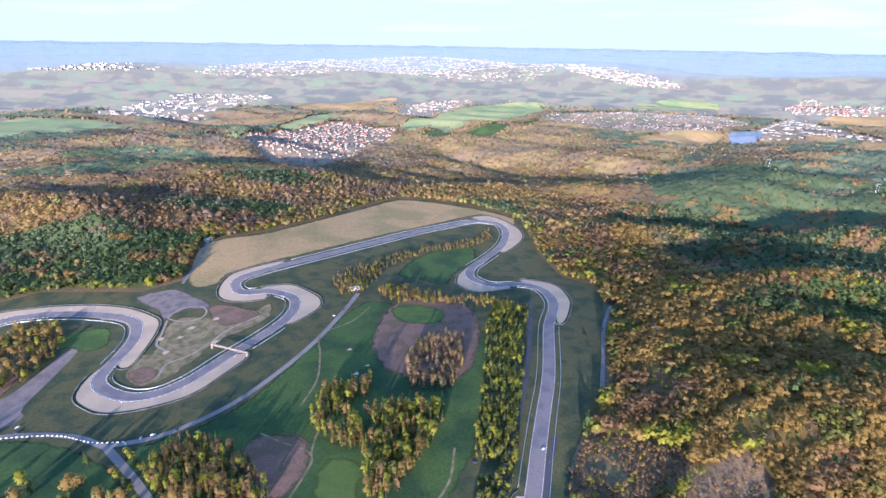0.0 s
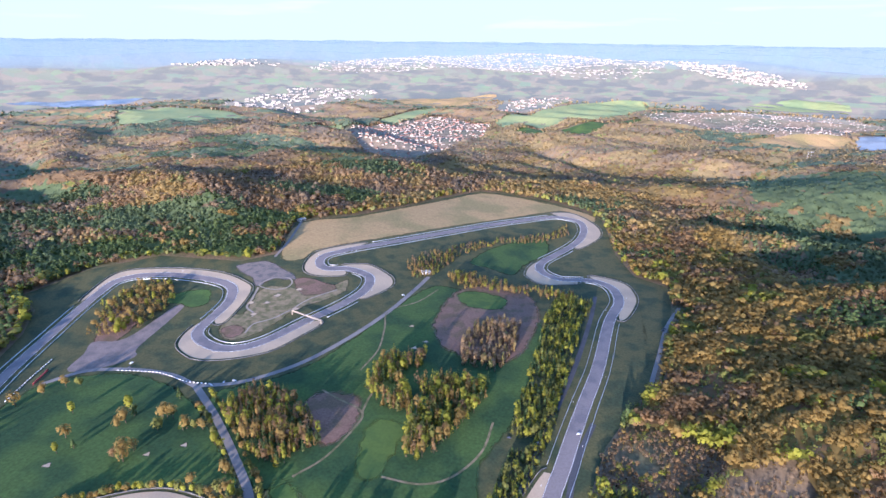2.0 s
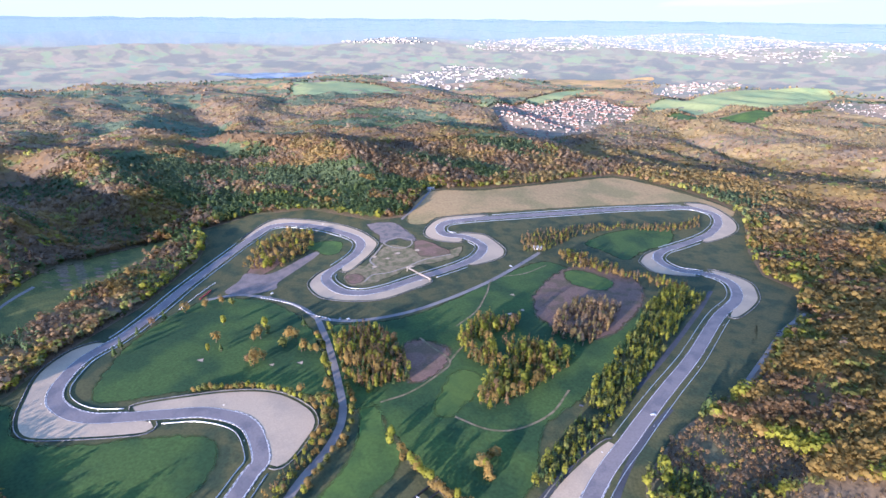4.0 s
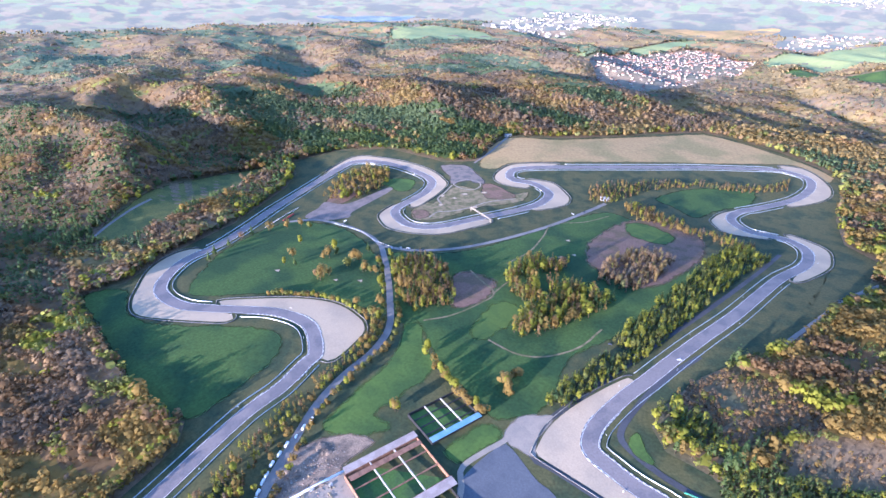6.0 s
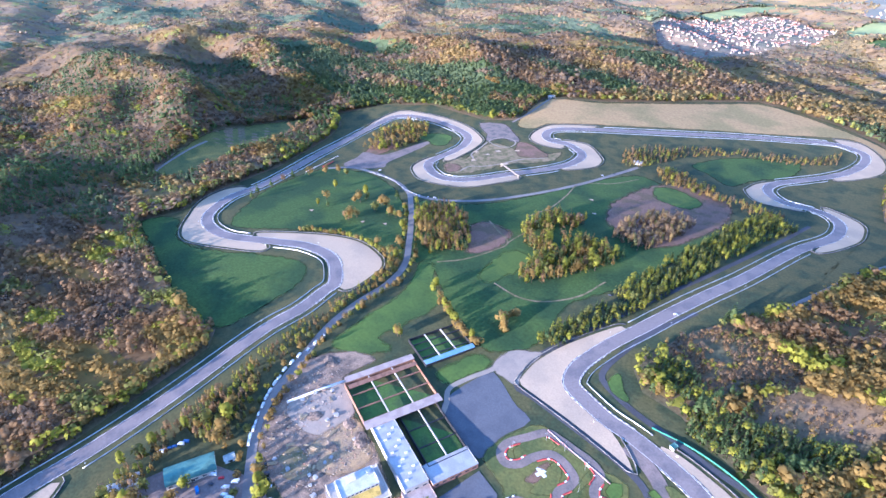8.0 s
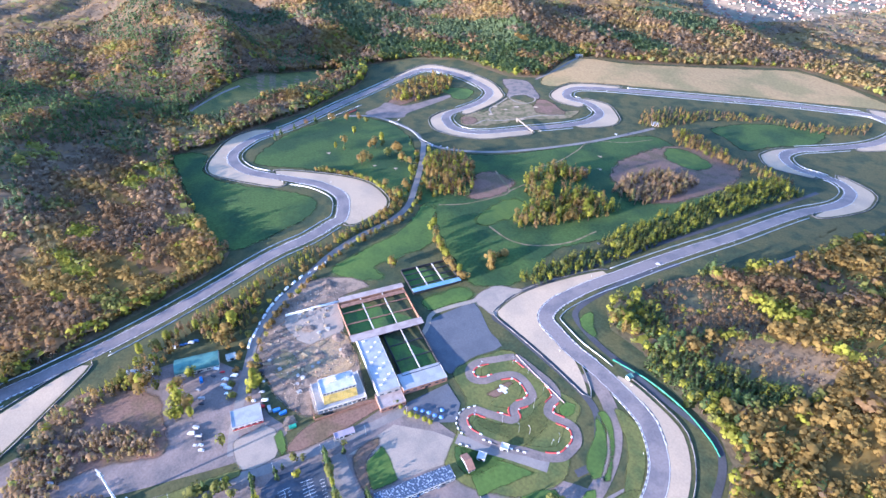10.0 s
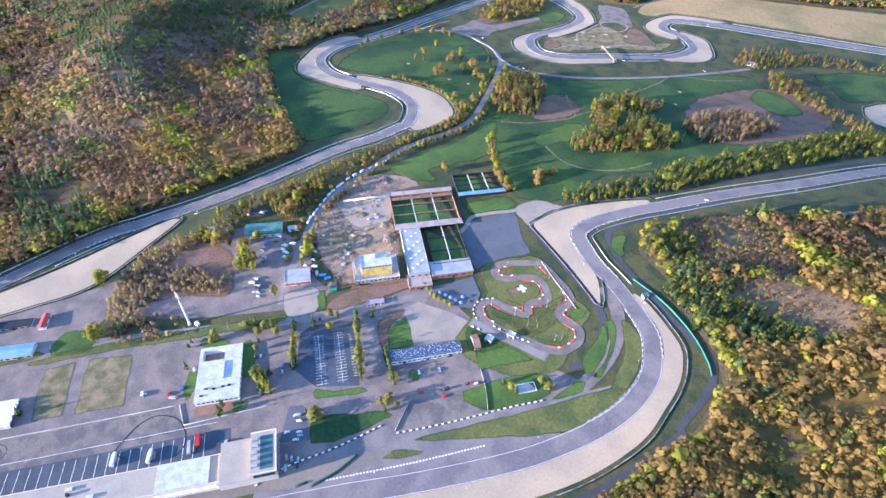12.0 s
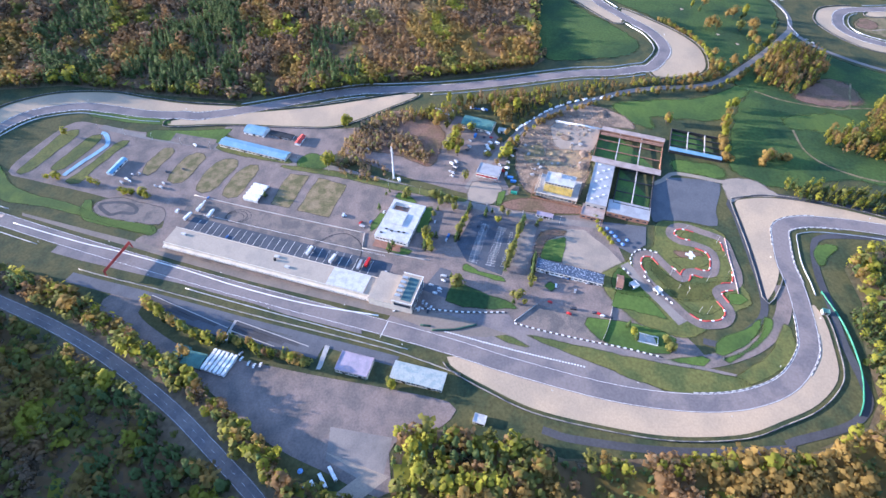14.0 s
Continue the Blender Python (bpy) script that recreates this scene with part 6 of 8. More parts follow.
YELLOW = material("yellow_formwork", (0.62, 0.47, 0.13), 0.8, 0.15, 4)
TURF = material("indoor_turf", (0.07, 0.13, 0.03), 0.95, 0.2, 14, tint=(0.05, 0.09, 0.03))
TEAL = material("dark_teal_felt", (0.07, 0.13, 0.14), 0.8, 0.15, 6)
BLACK = material("black_trim", (0.03, 0.03, 0.033), 0.6, 0.1, 4)
CANVAS = material("white_canvas", (0.8, 0.8, 0.79), 0.8, 0.04, 5)
UMBRELLA = material("blue_canvas", (0.18, 0.3, 0.55), 0.8, 0.1, 3)
DARK_FELT = material("patched_dark_felt", (0.06, 0.08, 0.12), 0.8, 0.25, 1.5, 0.8, tint=(0.34, 0.38, 0.45), patch_at=(0.54, 0.6))


def building(name, x, y, turn, length, depth, height, wall, roof, shape, label, category="building", windows=0, doors=1, storeys=1, rise=None):
    """A building with walls, a roof with its edge, windows and doors on both long sides."""
    top = thing(name, x, y, turn, label, category, sink=0.4)
    L, D, H = length / 2, depth / 2, height
    bm = bmesh.new()
    if shape == "gable":
        profile_along(bm, [(-D, 0), (D, 0), (D, H), (0, H + (rise or D * 0.45)), (-D, H)], -L, L)
    elif shape == "barrel":
        arc = [(D * math.cos(a), H + (rise or D * 0.5) * math.sin(a)) for a in np.linspace(0, math.pi, 11)]
        profile_along(bm, [(-D, 0), (D, 0)] + arc, -L, L)
    else:
        box(bm, (-L, -D, 0), (L, D, H))
    part("wall", bm, wall, top)
    bm = bmesh.new()
    if shape == "gable":
        r, e = rise or D * 0.45, 0.5
        for s in (-1, 1):
            slope = r / D
            profile_along(bm, [(s * (D + e), H - e * slope + 0.05), (0, H + r + 0.05), (0, H + r + 0.35), (s * (D + e), H - e * slope + 0.35)], -L - 0.5, L + 0.5)
    elif shape == "barrel":
        arc = [((D + 0.2) * math.cos(a), H + 0.15 + (rise or D * 0.5) * math.sin(a)) for a in np.linspace(0, math.pi, 13)]
        inner = [((D + 0.02) * math.cos(a), H + 0.02 + (rise or D * 0.5) * math.sin(a)) for a in np.linspace(math.pi, 0, 13)]
        profile_along(bm, arc + inner, -L - 0.3, L + 0.3)
    else:
        box(bm, (-L - 0.25, -D - 0.25, H), (L + 0.25, D + 0.25, H + 0.3))
        for lo, hi in (((-L - 0.25, -D - 0.25), (L + 0.25, -D + 0.1)), ((-L - 0.25, D - 0.1), (L + 0.25, D + 0.25)),
                       ((-L - 0.25, -D + 0.1), (-L + 0.1, D - 0.1)), ((L - 0.1, -D + 0.1), (L + 0.25, D - 0.1))):
            box(bm, (*lo, H + 0.3), (*hi, H + 0.75))
    bmesh.ops.recalc_face_normals(bm, faces=bm.faces[:])
    part("roof", bm, roof, top)
    if windows:
        first = None
        for storey in range(storeys):
            for side in (-1, 1):
                for k in range(windows):
                    px, pz = -L + (k + 0.5) * length / windows, (storey + 0.55) * H / storeys
                    if first is None:
                        w = min(0.36 * length / windows, 1.6)
                        first = part("window", boxes(((-w, -0.06, -0.7), (w, 0.06, 0.7))), GLASS, top)
                        first.location = (px, side * (D + 0.02), pz)
                    else:
                        again(first, px, side * (D + 0.02), pz)
    for k in range(doors):
        d = part("door", boxes(((-1.3, -0.08, 0), (1.3, 0.08, 2.6))), BLACK, top, "dark door")
        d.location = (-L + (k + 0.5) * length / doors + 0.6, -D - 0.03, 0.35)
    return top


# ---- pit building ----
pits = thing("pit_building", 122, -220, U, "long low pit building with a flat tan roof beside the straight", "pit building", sink=0.4)
L, D, H = 108, 10.5, 8
part("wall", boxes(((-L, -D, 0), (L, D, H))), CREAM, pits)
flat_roof = part("roof", boxes(((-L, -D, H), (L, D, H + 0.35))), TAN_ROOF, pits, "flat tan felt roof")
part("canopy", boxes(((-L, -D - 4, H - 2.6), (L, -D, H - 2.2))), CREAM, pits, "cream concrete gallery slab over the garages")
rail = boxes(((-L, -D - 4, H - 1.2), (L, -D - 3.85, H - 1.05)), *[((k, -D - 4, H - 2.2), (k + 0.25, -D - 3.85, H - 1.05)) for k in range(-L, L, 6)])
part("gallery_rail", rail, BLACK, pits, "dark steel gallery rail")
part("parapet", boxes(((-L, -D - 0.2, H + 0.35), (L, -D + 0.25, H + 1.1)), ((-L, D - 0.25, H + 0.35), (L, D + 0.2, H + 0.9))), CREAM, pits)
part("white_roof", boxes(((62, -D + 0.6, H + 0.36), (98, D - 0.5, H + 1.3))), WHITE_ROOF, pits, "raised white roof section")
gate = part("garage_door", boxes(((-2.6, -0.08, 0), (2.6, 0.08, 4))), STEEL, pits, "grey roller door")
gate.location = (-L + 4, -D - 0.05, 0.5)
for k in range(1, 29):
    again(gate, -L + 4 + k * 7.2, -D - 0.05, 0.5)
back = part("rear_door", boxes(((-2.2, -0.08, 0), (2.2, 0.08, 3.6))), STEEL, pits, "grey rear door")
back.location = (-L + 4, D + 0.05, 0.5)
for k in range(1, 29):
    again(back, -L + 4 + k * 7.2, D + 0.05, 0.5)
vent = part("roof_vent", soft_box((-2.4, -1.3, 0), (2.4, 1.3, 1.4)), WHITE_ROOF, flat_roof, "white roof plant")
vent.location = (20, -3, H + 0.35)
again(vent, -95, 4, H + 0.35), again(vent, 5, 5.5, H + 0.35)
stack = part("chimney", rod(bmesh.new(), (0, 0, 0), (0, 0, 2.2), 1.2, 10), BLACK, pits, "dark round roof stack")
stack.location = (5, 1.5, H + 0.35)

tower = thing("race_tower", 153, -98, U, "cream and glass race control tower at the end of the pits", "tower building", sink=0.4)
part("wall", boxes(((-20, -17, 0), (20, 15, 8)), ((2, -17, 8), (20, 15, 13))), CREAM, tower)
part("roof", boxes(((2, -17, 13), (20.2, 15.2, 13.4)), ((-20, -17, 8), (2, 15, 8.3))), TAN_ROOF, tower, "flat tan roof terrace")
part("parapet", boxes(((2, -17.2, 13.4), (20.4, -16.8, 14.3)), ((2, 15, 13.4), (20.4, 15.4, 14.3)), ((20, -16.8, 13.4), (20.4, 15, 14.3))), WHITE, tower)
front = part("glass_front", boxes(((20.3, -15, 1), (20.5, 13, 12)), ((4, -17.4, 8.6), (19, -17.3, 12.4))), GLASS, tower, "blue-green glass front")
part("roof_pool", boxes(((9, -14, 13.41), (18, 12, 13.5))), TEAL, tower, "dark green roof covering")
mull = part("mullion", boxes(((20.5, -0.12, 0.5), (20.75, 0.12, 12.6))), WHITE, front)
mull.location = (0, -13, 0)
for k in range(1, 9):
    again(mull, 0, -13 + 3.2 * k)
scaffold = bmesh.new()
for k in range(5):
    box(scaffold, (3.0, -12 + 5 * k, 13.4), (7.5, -9.5 + 5 * k, 15.2))
part("roof_plant", scaffold, STEEL, tower, "grey air plant on the terrace")
part("stair", boxes(*[((-24 + k, -14, 0), (-23 + k, -10, 1.6 * k + 1)) for k in range(4)]), CONCRETE, tower)

# bays behind the pits
def painted_lines(name, lines, width, layer, label, piece):
    """Painted lines on the land, each a mesh of its own."""
    top = tagged(new(name), label, "line", kind="structure")
    for a, b in lines:
        ob = new(piece, strip_mesh(piece, np.linspace(a, b, 4), -width / 2, width / 2, layer, [WHITE]))
        ob.parent = top
    return top


ux, uy = math.cos(radians(U)), math.sin(radians(U))
middle = np.array((92.0, -213.0))
painted_lines("parking_lines", [(middle + (k * ux - 17 * -uy, k * uy - 17 * ux), middle + (k * ux + 2 * -uy, k * uy + 2 * ux)) for k in np.arange(-98, 98, 7.6)],
              0.3, 0.44, "white painted bay lines behind the pits", "bay_line")
painted_lines("lane_line", [(middle + (-100 * ux - 10 * uy, -100 * uy + 10 * ux), middle + (100 * ux - 10 * uy, 100 * uy + 10 * ux))], 0.3, 0.44, "white painted lane line in the paddock", "bay_line")

# ---- the white restaurant building ----
club = thing("club_building", 66, -102, U - 1, "white flat-roofed club building with a sunken court", "building", sink=0.4)
part("wall", boxes(((-17, -27, 0), (17, 12, 5.5)), ((-17, 12, 0), (-14.5, 26, 5.5)), ((3, 12, 0), (17, 26, 5.5)), ((-14.5, 23, 0), (3, 26, 5.5))), WHITE, club)
club_roof = part("roof", boxes(((-17.3, -27.3, 5.5), (17.3, 12, 5.9)), ((-17.3, 12, 5.5), (-14.5, 26.3, 5.9)), ((3, 12, 5.5), (17.3, 26.3, 5.9)), ((-14.5, 23, 5.5), (3, 26.3, 5.9))), WHITE_ROOF, club, "white membrane roof")
part("court_floor", boxes(((-14.5, 12, 0), (3, 23, 0.6))), BRICK, club, "brick-red court floor")
part("upper_roof", boxes(((-9, -8, 5.9), (4, 9, 7))), WHITE_ROOF, club)
skylight = part("skylight", soft_box((-1.3, -0.8, 0), (1.3, 0.8, 0.7)), BLACK, club_roof, "dark skylight")
skylight.location = (-9, -16, 5.9)
for px, py in ((-3, -17), (4, -16), (9, -15.5), (-12, -22)):
    again(skylight, px, py, 5.9)
pane = part("window", boxes(((-1.2, -0.06, 0), (1.2, 0.06, 1.6))), GLASS, club)
pane.location = (-14, -27.05, 2.2)
for k in range(1, 9):
    again(pane, -14 + 3.5 * k, -27.05, 2.2)
for k in range(9):
    again(pane, 17.05, -24 + 5 * k, 2.2, 90)
awning = part("terrace", boxes(((-16, -36, 0.1), (12, -27.4, 0.35))), BRICK, club, "red-brown paved terrace")

# ---- sports complex under demolition ----
def court(x, y, turn, length, depth, height, bays_x, bays_y, floor, beam, label, roofs=()):
    """A roofless hall: rim walls, turf floor, and the beams that still span it."""
    top = thing("roofless_hall", x, y, turn, label, "hall", sink=0.4)
    L, D = length / 2, depth / 2
    part("floor", boxes(((-L + 0.6, -D + 0.6, 0.2), (L - 0.6, D - 0.6, 0.7))), floor, top, "worn green turf floor")
    first = part("rim_wall", boxes(((-L, -D, 0), (L, -D + 0.6, height))), beam, top, "brown rim wall")
    again(first, 0, 2 * D - 0.6)
    side = part("end_wall", boxes(((-L, -D + 0.6, 0), (-L + 0.6, D - 0.6, height))), beam, top, "brown end wall")
    again(side, 2 * L - 0.6, 0)
    b = None
    for k in range(1, bays_x):
        px = -L + k * length / bays_x
        if b is None:
            b = part("beam", boxes(((-0.5, -D + 0.6, height - 1.4), (0.5, D - 0.6, height - 0.3))), CONCRETE, top, "pale concrete beam")
            b.location = (px, 0, 0)
        else:
            again(b, px, 0)
    c = None
    for k in range(1, bays_y):
        py = -D + k * depth / bays_y
        if c is None:
            c = part("girder", boxes(((-L + 0.6, -0.5, height - 1.5), (L - 0.6, 0.5, height - 0.6))), beam, top, "rust-brown girder")
            c.location = (0, py, 0)
        else:
            again(c, 0, py)
    for n, (lo, hi, mat, text) in enumerate(roofs):
        part("roof", boxes(((lo[0], lo[1], height), (hi[0], hi[1], height + 0.4))), mat, top, text)
    return top


SHEET = material("dusty_pink_sheet", (0.40, 0.32, 0.28), 0.75, 0.15, 8, tint=(0.32, 0.25, 0.22))
court(-38, 139, U - 2, 70, 50, 5, 3, 3, TURF, RUSTY, "roofless brown-rimmed hall with green turf inside",
      (((-36, -34, 0), (36, -25, 0), SHEET, "dusty pink flat roof strip"), ((-33, 25, 0), (36, 32, 0), SHEET, "dusty pink sheet roof strip"), ((-33, 16, 0), (35, 21, 0), RUSTY, "brown roof strip")))
court(22, 134, U - 2, 36, 58, 5, 2, 3, TURF, BLACK, "dark roofless court with green turf beside the hall")
court(-47, 213, U - 2, 54, 40, 4, 3, 4, TURF, BLACK, "dark open court behind the sports hall", (((-27, -21, 0), (27, -15, 0), BLUE_ROOF, "light blue sheet roof strip"),))
building("sports_hall", 15, 101, U - 2, 20, 74, 8, CONCRETE, GREY_ROOF, "flat", "long sports hall with a blue-grey sheet roof", windows=3, doors=1)
ribs = thing("roof_skylights", 15, 101, U - 2, "rows of white skylights on the sports hall roof", "skylight", sink=-7.8)
rib = part("skylight", soft_box((-1.2, -0.7, 0), (1.2, 0.7, 0.8)), WHITE, ribs)
rib.location = (-5, -30, 0.02)
for k in range(1, 14):
    again(rib, -5 + 5 * (k % 3), -30 + 4.6 * k, 0.02)
building("hall_annexe", 55, 122, U - 2, 40, 18, 6, BRICK, GREY_ROOF, "flat", "low brick annexe with a blue-grey roof", windows=6)
building("hall_porch", 55, 88, U - 2, 22, 16, 5, BRICK, SHEET, "flat", "pale flat-roofed porch building", windows=4)
wall_run("site_wall", [(-95, 66), (-86, 94), (-76, 121)], 2.0, 1.6, WHITE, "long white wall beside the building site", "wall")

# the block under conversion: a wide base storey with open bays, a set-back upper block behind rows of yellow shoring
site = thing("building_shell", 18.5, 58.5, U - 2, "cream concrete block under conversion with rows of yellow shoring", "building site", sink=0.4)
part("base_floor", boxes(((-21, -16, 0), (21, 15, 0.5))), CONCRETE, site)
part("base_deck", boxes(((-21, -16, 3.5), (21, 15, 4.0))), CONCRETE, site, "dusty concrete terrace deck")
part("core_wall", boxes(((-19, -9, 0.5), (19, 14, 3.5))), CREAM, site)
post = part("column", boxes(((-0.4, -0.4, 0.5), (0.4, 0.4, 3.5))), CREAM, site)
post.location = (-20.4, -15.4, 0)
for k in range(1, 11):
    again(post, -20.4 + 4.08 * k, -15.4)
for k in range(1, 8):
    again(post, -20.4, -15.4 + 4.2 * k), again(post, 20.4, -15.4 + 4.2 * k)
part("parapet", boxes(((-21, -16, 4.0), (21, -15.5, 4.9)), ((-21, -15.5, 4.0), (-20.5, 15, 4.9)), ((20.5, -15.5, 4.0), (21, 15, 4.9))), CREAM, site, "cream concrete parapet of the terrace")
part("upper_wall", boxes(((-14.5, -8, 4.0), (14.5, 8, 13.6))), CREAM, site)
upper_roof = part("roof", boxes(((-14.9, -8.4, 13.6), (14.9, 8.4, 14.0)), ((-14.9, -8.4, 14.0), (14.9, -8.0, 14.6)), ((-14.9, 8.0, 14.0), (14.9, 8.4, 14.6)), ((-14.9, -8.0, 14.0), (-14.5, 8.0, 14.6)), ((14.5, -8.0, 14.0), (14.9, 8.0, 14.6))), WHITE_ROOF, site)
part("roof_hut", boxes(((-6, 2, 14.0), (0, 7, 16.4))), CREAM, upper_roof, "cream stair hut on the roof")
part("roof_plant", soft_box((9, 2, 14.0), (12, 5.5, 15.6), 0.15), STEEL, upper_roof, "grey air plant")
pane = part("window", boxes(((-1.0, -0.08, 0), (1.0, 0.08, 1.4))), GLASS, site)
pane.location = (-12.6, -8.06, 11.7)
for k in range(1, 9):
    again(pane, -12.6 + 3.15 * k, -8.06, 11.7)
for k in range(4):
    again(pane, -14.56, -6 + 4 * k, 11.7, 90), again(pane, 14.56, -6 + 4 * k, 11.7, 90)
beam = part("shoring_beam", boxes(((-14.4, -0.25, 0), (14.4, 0.25, 0.45))), YELLOW, site, "yellow shoring beam")
beam.location = (0, -11.6, 4.6)
for k in range(1, 10):
    again(beam, 0, -11.6 + 0.34 * k, 4.6 + 0.68 * k)
prop = part("shoring_post", rod(bmesh.new(), (0, -3.6, 4.0), (0, -0.2, 11.2), 0.22, 5), YELLOW, site, "slanting yellow shoring post")
prop.location = (-14, -8.2, 0)
for k in range(1, 8):
    again(prop, -14 + 4 * k, -8.2)
pole = part("scaffold_pole", rod(bmesh.new(), (0, 0, 0), (0, 0, 9), 0.14, 4), RUSTY, site, "rust-brown scaffold pole")
pole.location = (-22.4, -16, 0)
for k in range(1, 7):
    again(pole, -22.4, -16 + 4 * k)
deck = part("scaffold_deck", boxes(((-23.2, -16.4, 0), (-21.6, 8.4, 0.15))), TAN_ROOF, site, "timber scaffold deck")
deck.location = (0, 0, 3.6)
again(deck, 0, 0, 7.2)
part("site_fence", boxes(((-25, -21, 0), (24, -20.6, 2.0)), ((-25, -20.6, 0), (-24.6, -4, 2.0))), RUSTY, site, "low rust-brown site fence")

# ---- other buildings ----
building("gate_house", -8, -13, U - 2, 24, 17, 5, WHITE, GREY_ROOF, "flat", "grey-roofed gate building with a red fascia", windows=5)
fascia = thing("red_fascia", 2.5, -16, U - 2, "red fascia board along the gate building", "sign", sink=-3.6)
part("board", boxes(((-12, -0.2, 0), (12, 0.2, 1.3))), RED, fascia)
building("green_hall", -90, -24, U - 4, 37, 18, 4, CREAM, GREEN_ROOF, "barrel", "hall with a curved green sheet roof", windows=6)
building("kiosk", -79, 3, U, 8, 6, 3.2, WHITE, PALE_ROOF, "gable", "small white kiosk beside the road", windows=1)
building("blue_hall", -48, -281, U - 2, 86, 13, 4.5, CREAM, BLUE_ROOF, "gable", "very long low hall with a light blue sheet roof", windows=16, doors=4, rise=1.6)
building("blue_dome_hall", -83, -288, U, 26, 15, 2.5, WHITE, BLUE_ROOF, "barrel", "hall with a curved light blue roof", windows=3, rise=4)
building("long_shed", -74, -256, U, 30, 8, 3.2, GREY_ROOF, BLACK, "flat", "long dark-roofed shed beside the yard", windows=6)
building("red_shed", -66, -232, U - 90, 16, 6, 3.2, WHITE, RED, "gable", "shed with a red and a white roof slope", windows=2)
building("lane_hut", -12, -426, U + 93, 27, 6.5, 3, WHITE, BLUE_ROOF, "gable", "white hut with a narrow light blue roof", windows=4, rise=0.8)
building("clubhouse_long", 130, 57, U - 1, 60, 11, 5, WHITE, DARK_FELT, "flat", "long building with a patched dark blue and white roof", windows=14, doors=3)
building("lilac_pavilion", 227, -125, U + 2, 27, 17, 5, CREAM, LILAC_ROOF, "flat", "pavilion with a flat lilac-grey roof beside the car park", windows=7, doors=2)
building("striped_pavilion", 236, -73, U + 2, 42, 15, 5, CREAM, PALE_ROOF, "gable", "pavilion with a pale green ribbed sheet roof", windows=10, doors=2, rise=1.2)
building("track_hut", 270, -25, U, 9, 7, 3, WHITE, WHITE_ROOF, "flat", "small white hut beside the gravel trap", windows=2)
building("teal_shed", 226, -257, U + 2, 17, 13, 3, GREEN_ROOF, GREEN_ROOF, "gable", "shed with a dull teal sheet roof", windows=3, rise=1)
building("small_shed", 219, -270, U + 2, 12, 11, 2.6, GREEN_ROOF, GREEN_ROOF, "flat", "small dull teal flat-roofed shed", windows=1)
building("field_barn", -447, 960, 60, 16, 8, 4, CREAM, GREY_ROOF, "gable", "pale barn at the edge of the meadow", windows=3)
building("infield_house", -146, 802, 30, 14, 9, 4, WHITE, GREY_ROOF, "gable", "white house among the trees", windows=3)
building("start_hut", 172, 262, U, 5, 4, 3, WHITE, GREEN_ROOF, "flat", "small marshal hut beside the barrier", windows=1)
building("kart_office", 149, 131, U - 45, 6, 5, 3.2, WHITE, WHITE_ROOF, "flat", "white kart office beside the kart track", windows=2)
building("kart_stand", 143, 112, U - 45, 6, 6, 3, WHITE, WHITE_ROOF, "flat", "white kart stand beside the plaza", windows=2)
building("fence_shed", 140, 100, U, 5, 14, 3, GREY_ROOF, BRICK, "gable", "small shed with a red-brown roof", windows=2, doors=0)
building("toilet_block", 57, 41, U, 16, 5, 3, WHITE, LILAC_ROOF, "flat", "low block with a row of coloured doors", windows=5)

building("white_shed", *WHITE_SHED[0], U - 10, 22, 8, 3, WHITE, WHITE_ROOF, "barrel", "long white tarpaulin shed in the thicket", windows=0, doors=1)
tent = thing("event_tent", 24, -260, U, "white marquee with five ridged roof bays", "tent")
bm = bmesh.new()
for k in range(5):
    y0 = -12.5 + 5 * k
    profile_along(bm, [(y0, 3.2), (y0 + 2.5, 5.2), (y0 + 5, 3.2), (y0 + 5, 3.05), (y0, 3.05)], -8.5, 8.5)
part("roof", bm, CANVAS, tent)
part("side_wall", boxes(((-8.4, -12.4, 0), (8.4, -12.3, 3.1)), ((-8.4, 12.3, 0), (8.4, 12.4, 3.1)), ((-8.4, -12.3, 0), (-8.3, 12.3, 3.1))), CANVAS, tent)
leg = part("pole", rod(bmesh.new(), (0, 0, 0), (0, 0, 3.2), 0.12, 6), STEEL, tent)
leg.location = (8.4, -12.4, 0)
for k in range(1, 6):
    again(leg, 8.4, -12.4 + 5 * k)

mast = thing("floodlight_mast", -2, -116, 20, "tall white floodlight mast beside the paddock road", "floodlight")
part("pole", rod(bmesh.new(), (0, 0, 0), (0, 0, 36), 1.0, 10, 0.55), WHITE, mast)
part("platform", boxes(((-3, -1.2, 35.6), (3, 1.2, 36.2))), STEEL, mast)
head = bmesh.new()
for k in range(4):
    box(head, (-2.8 + 1.5 * k, -0.3, 36.2 + 0.2 * k), (-1.6 + 1.5 * k, 0.5, 41))
part("lamp_bank", head, STEEL, mast, "grey bank of floodlights")
part("base", soft_box((-1.6, -1.6, -0.3), (1.6, 1.6, 1.2)), CONCRETE, mast)
part("cabin", soft_box((3, 3, -0.2), (8, 6, 2.4)), WHITE, mast, "white switch cabin")


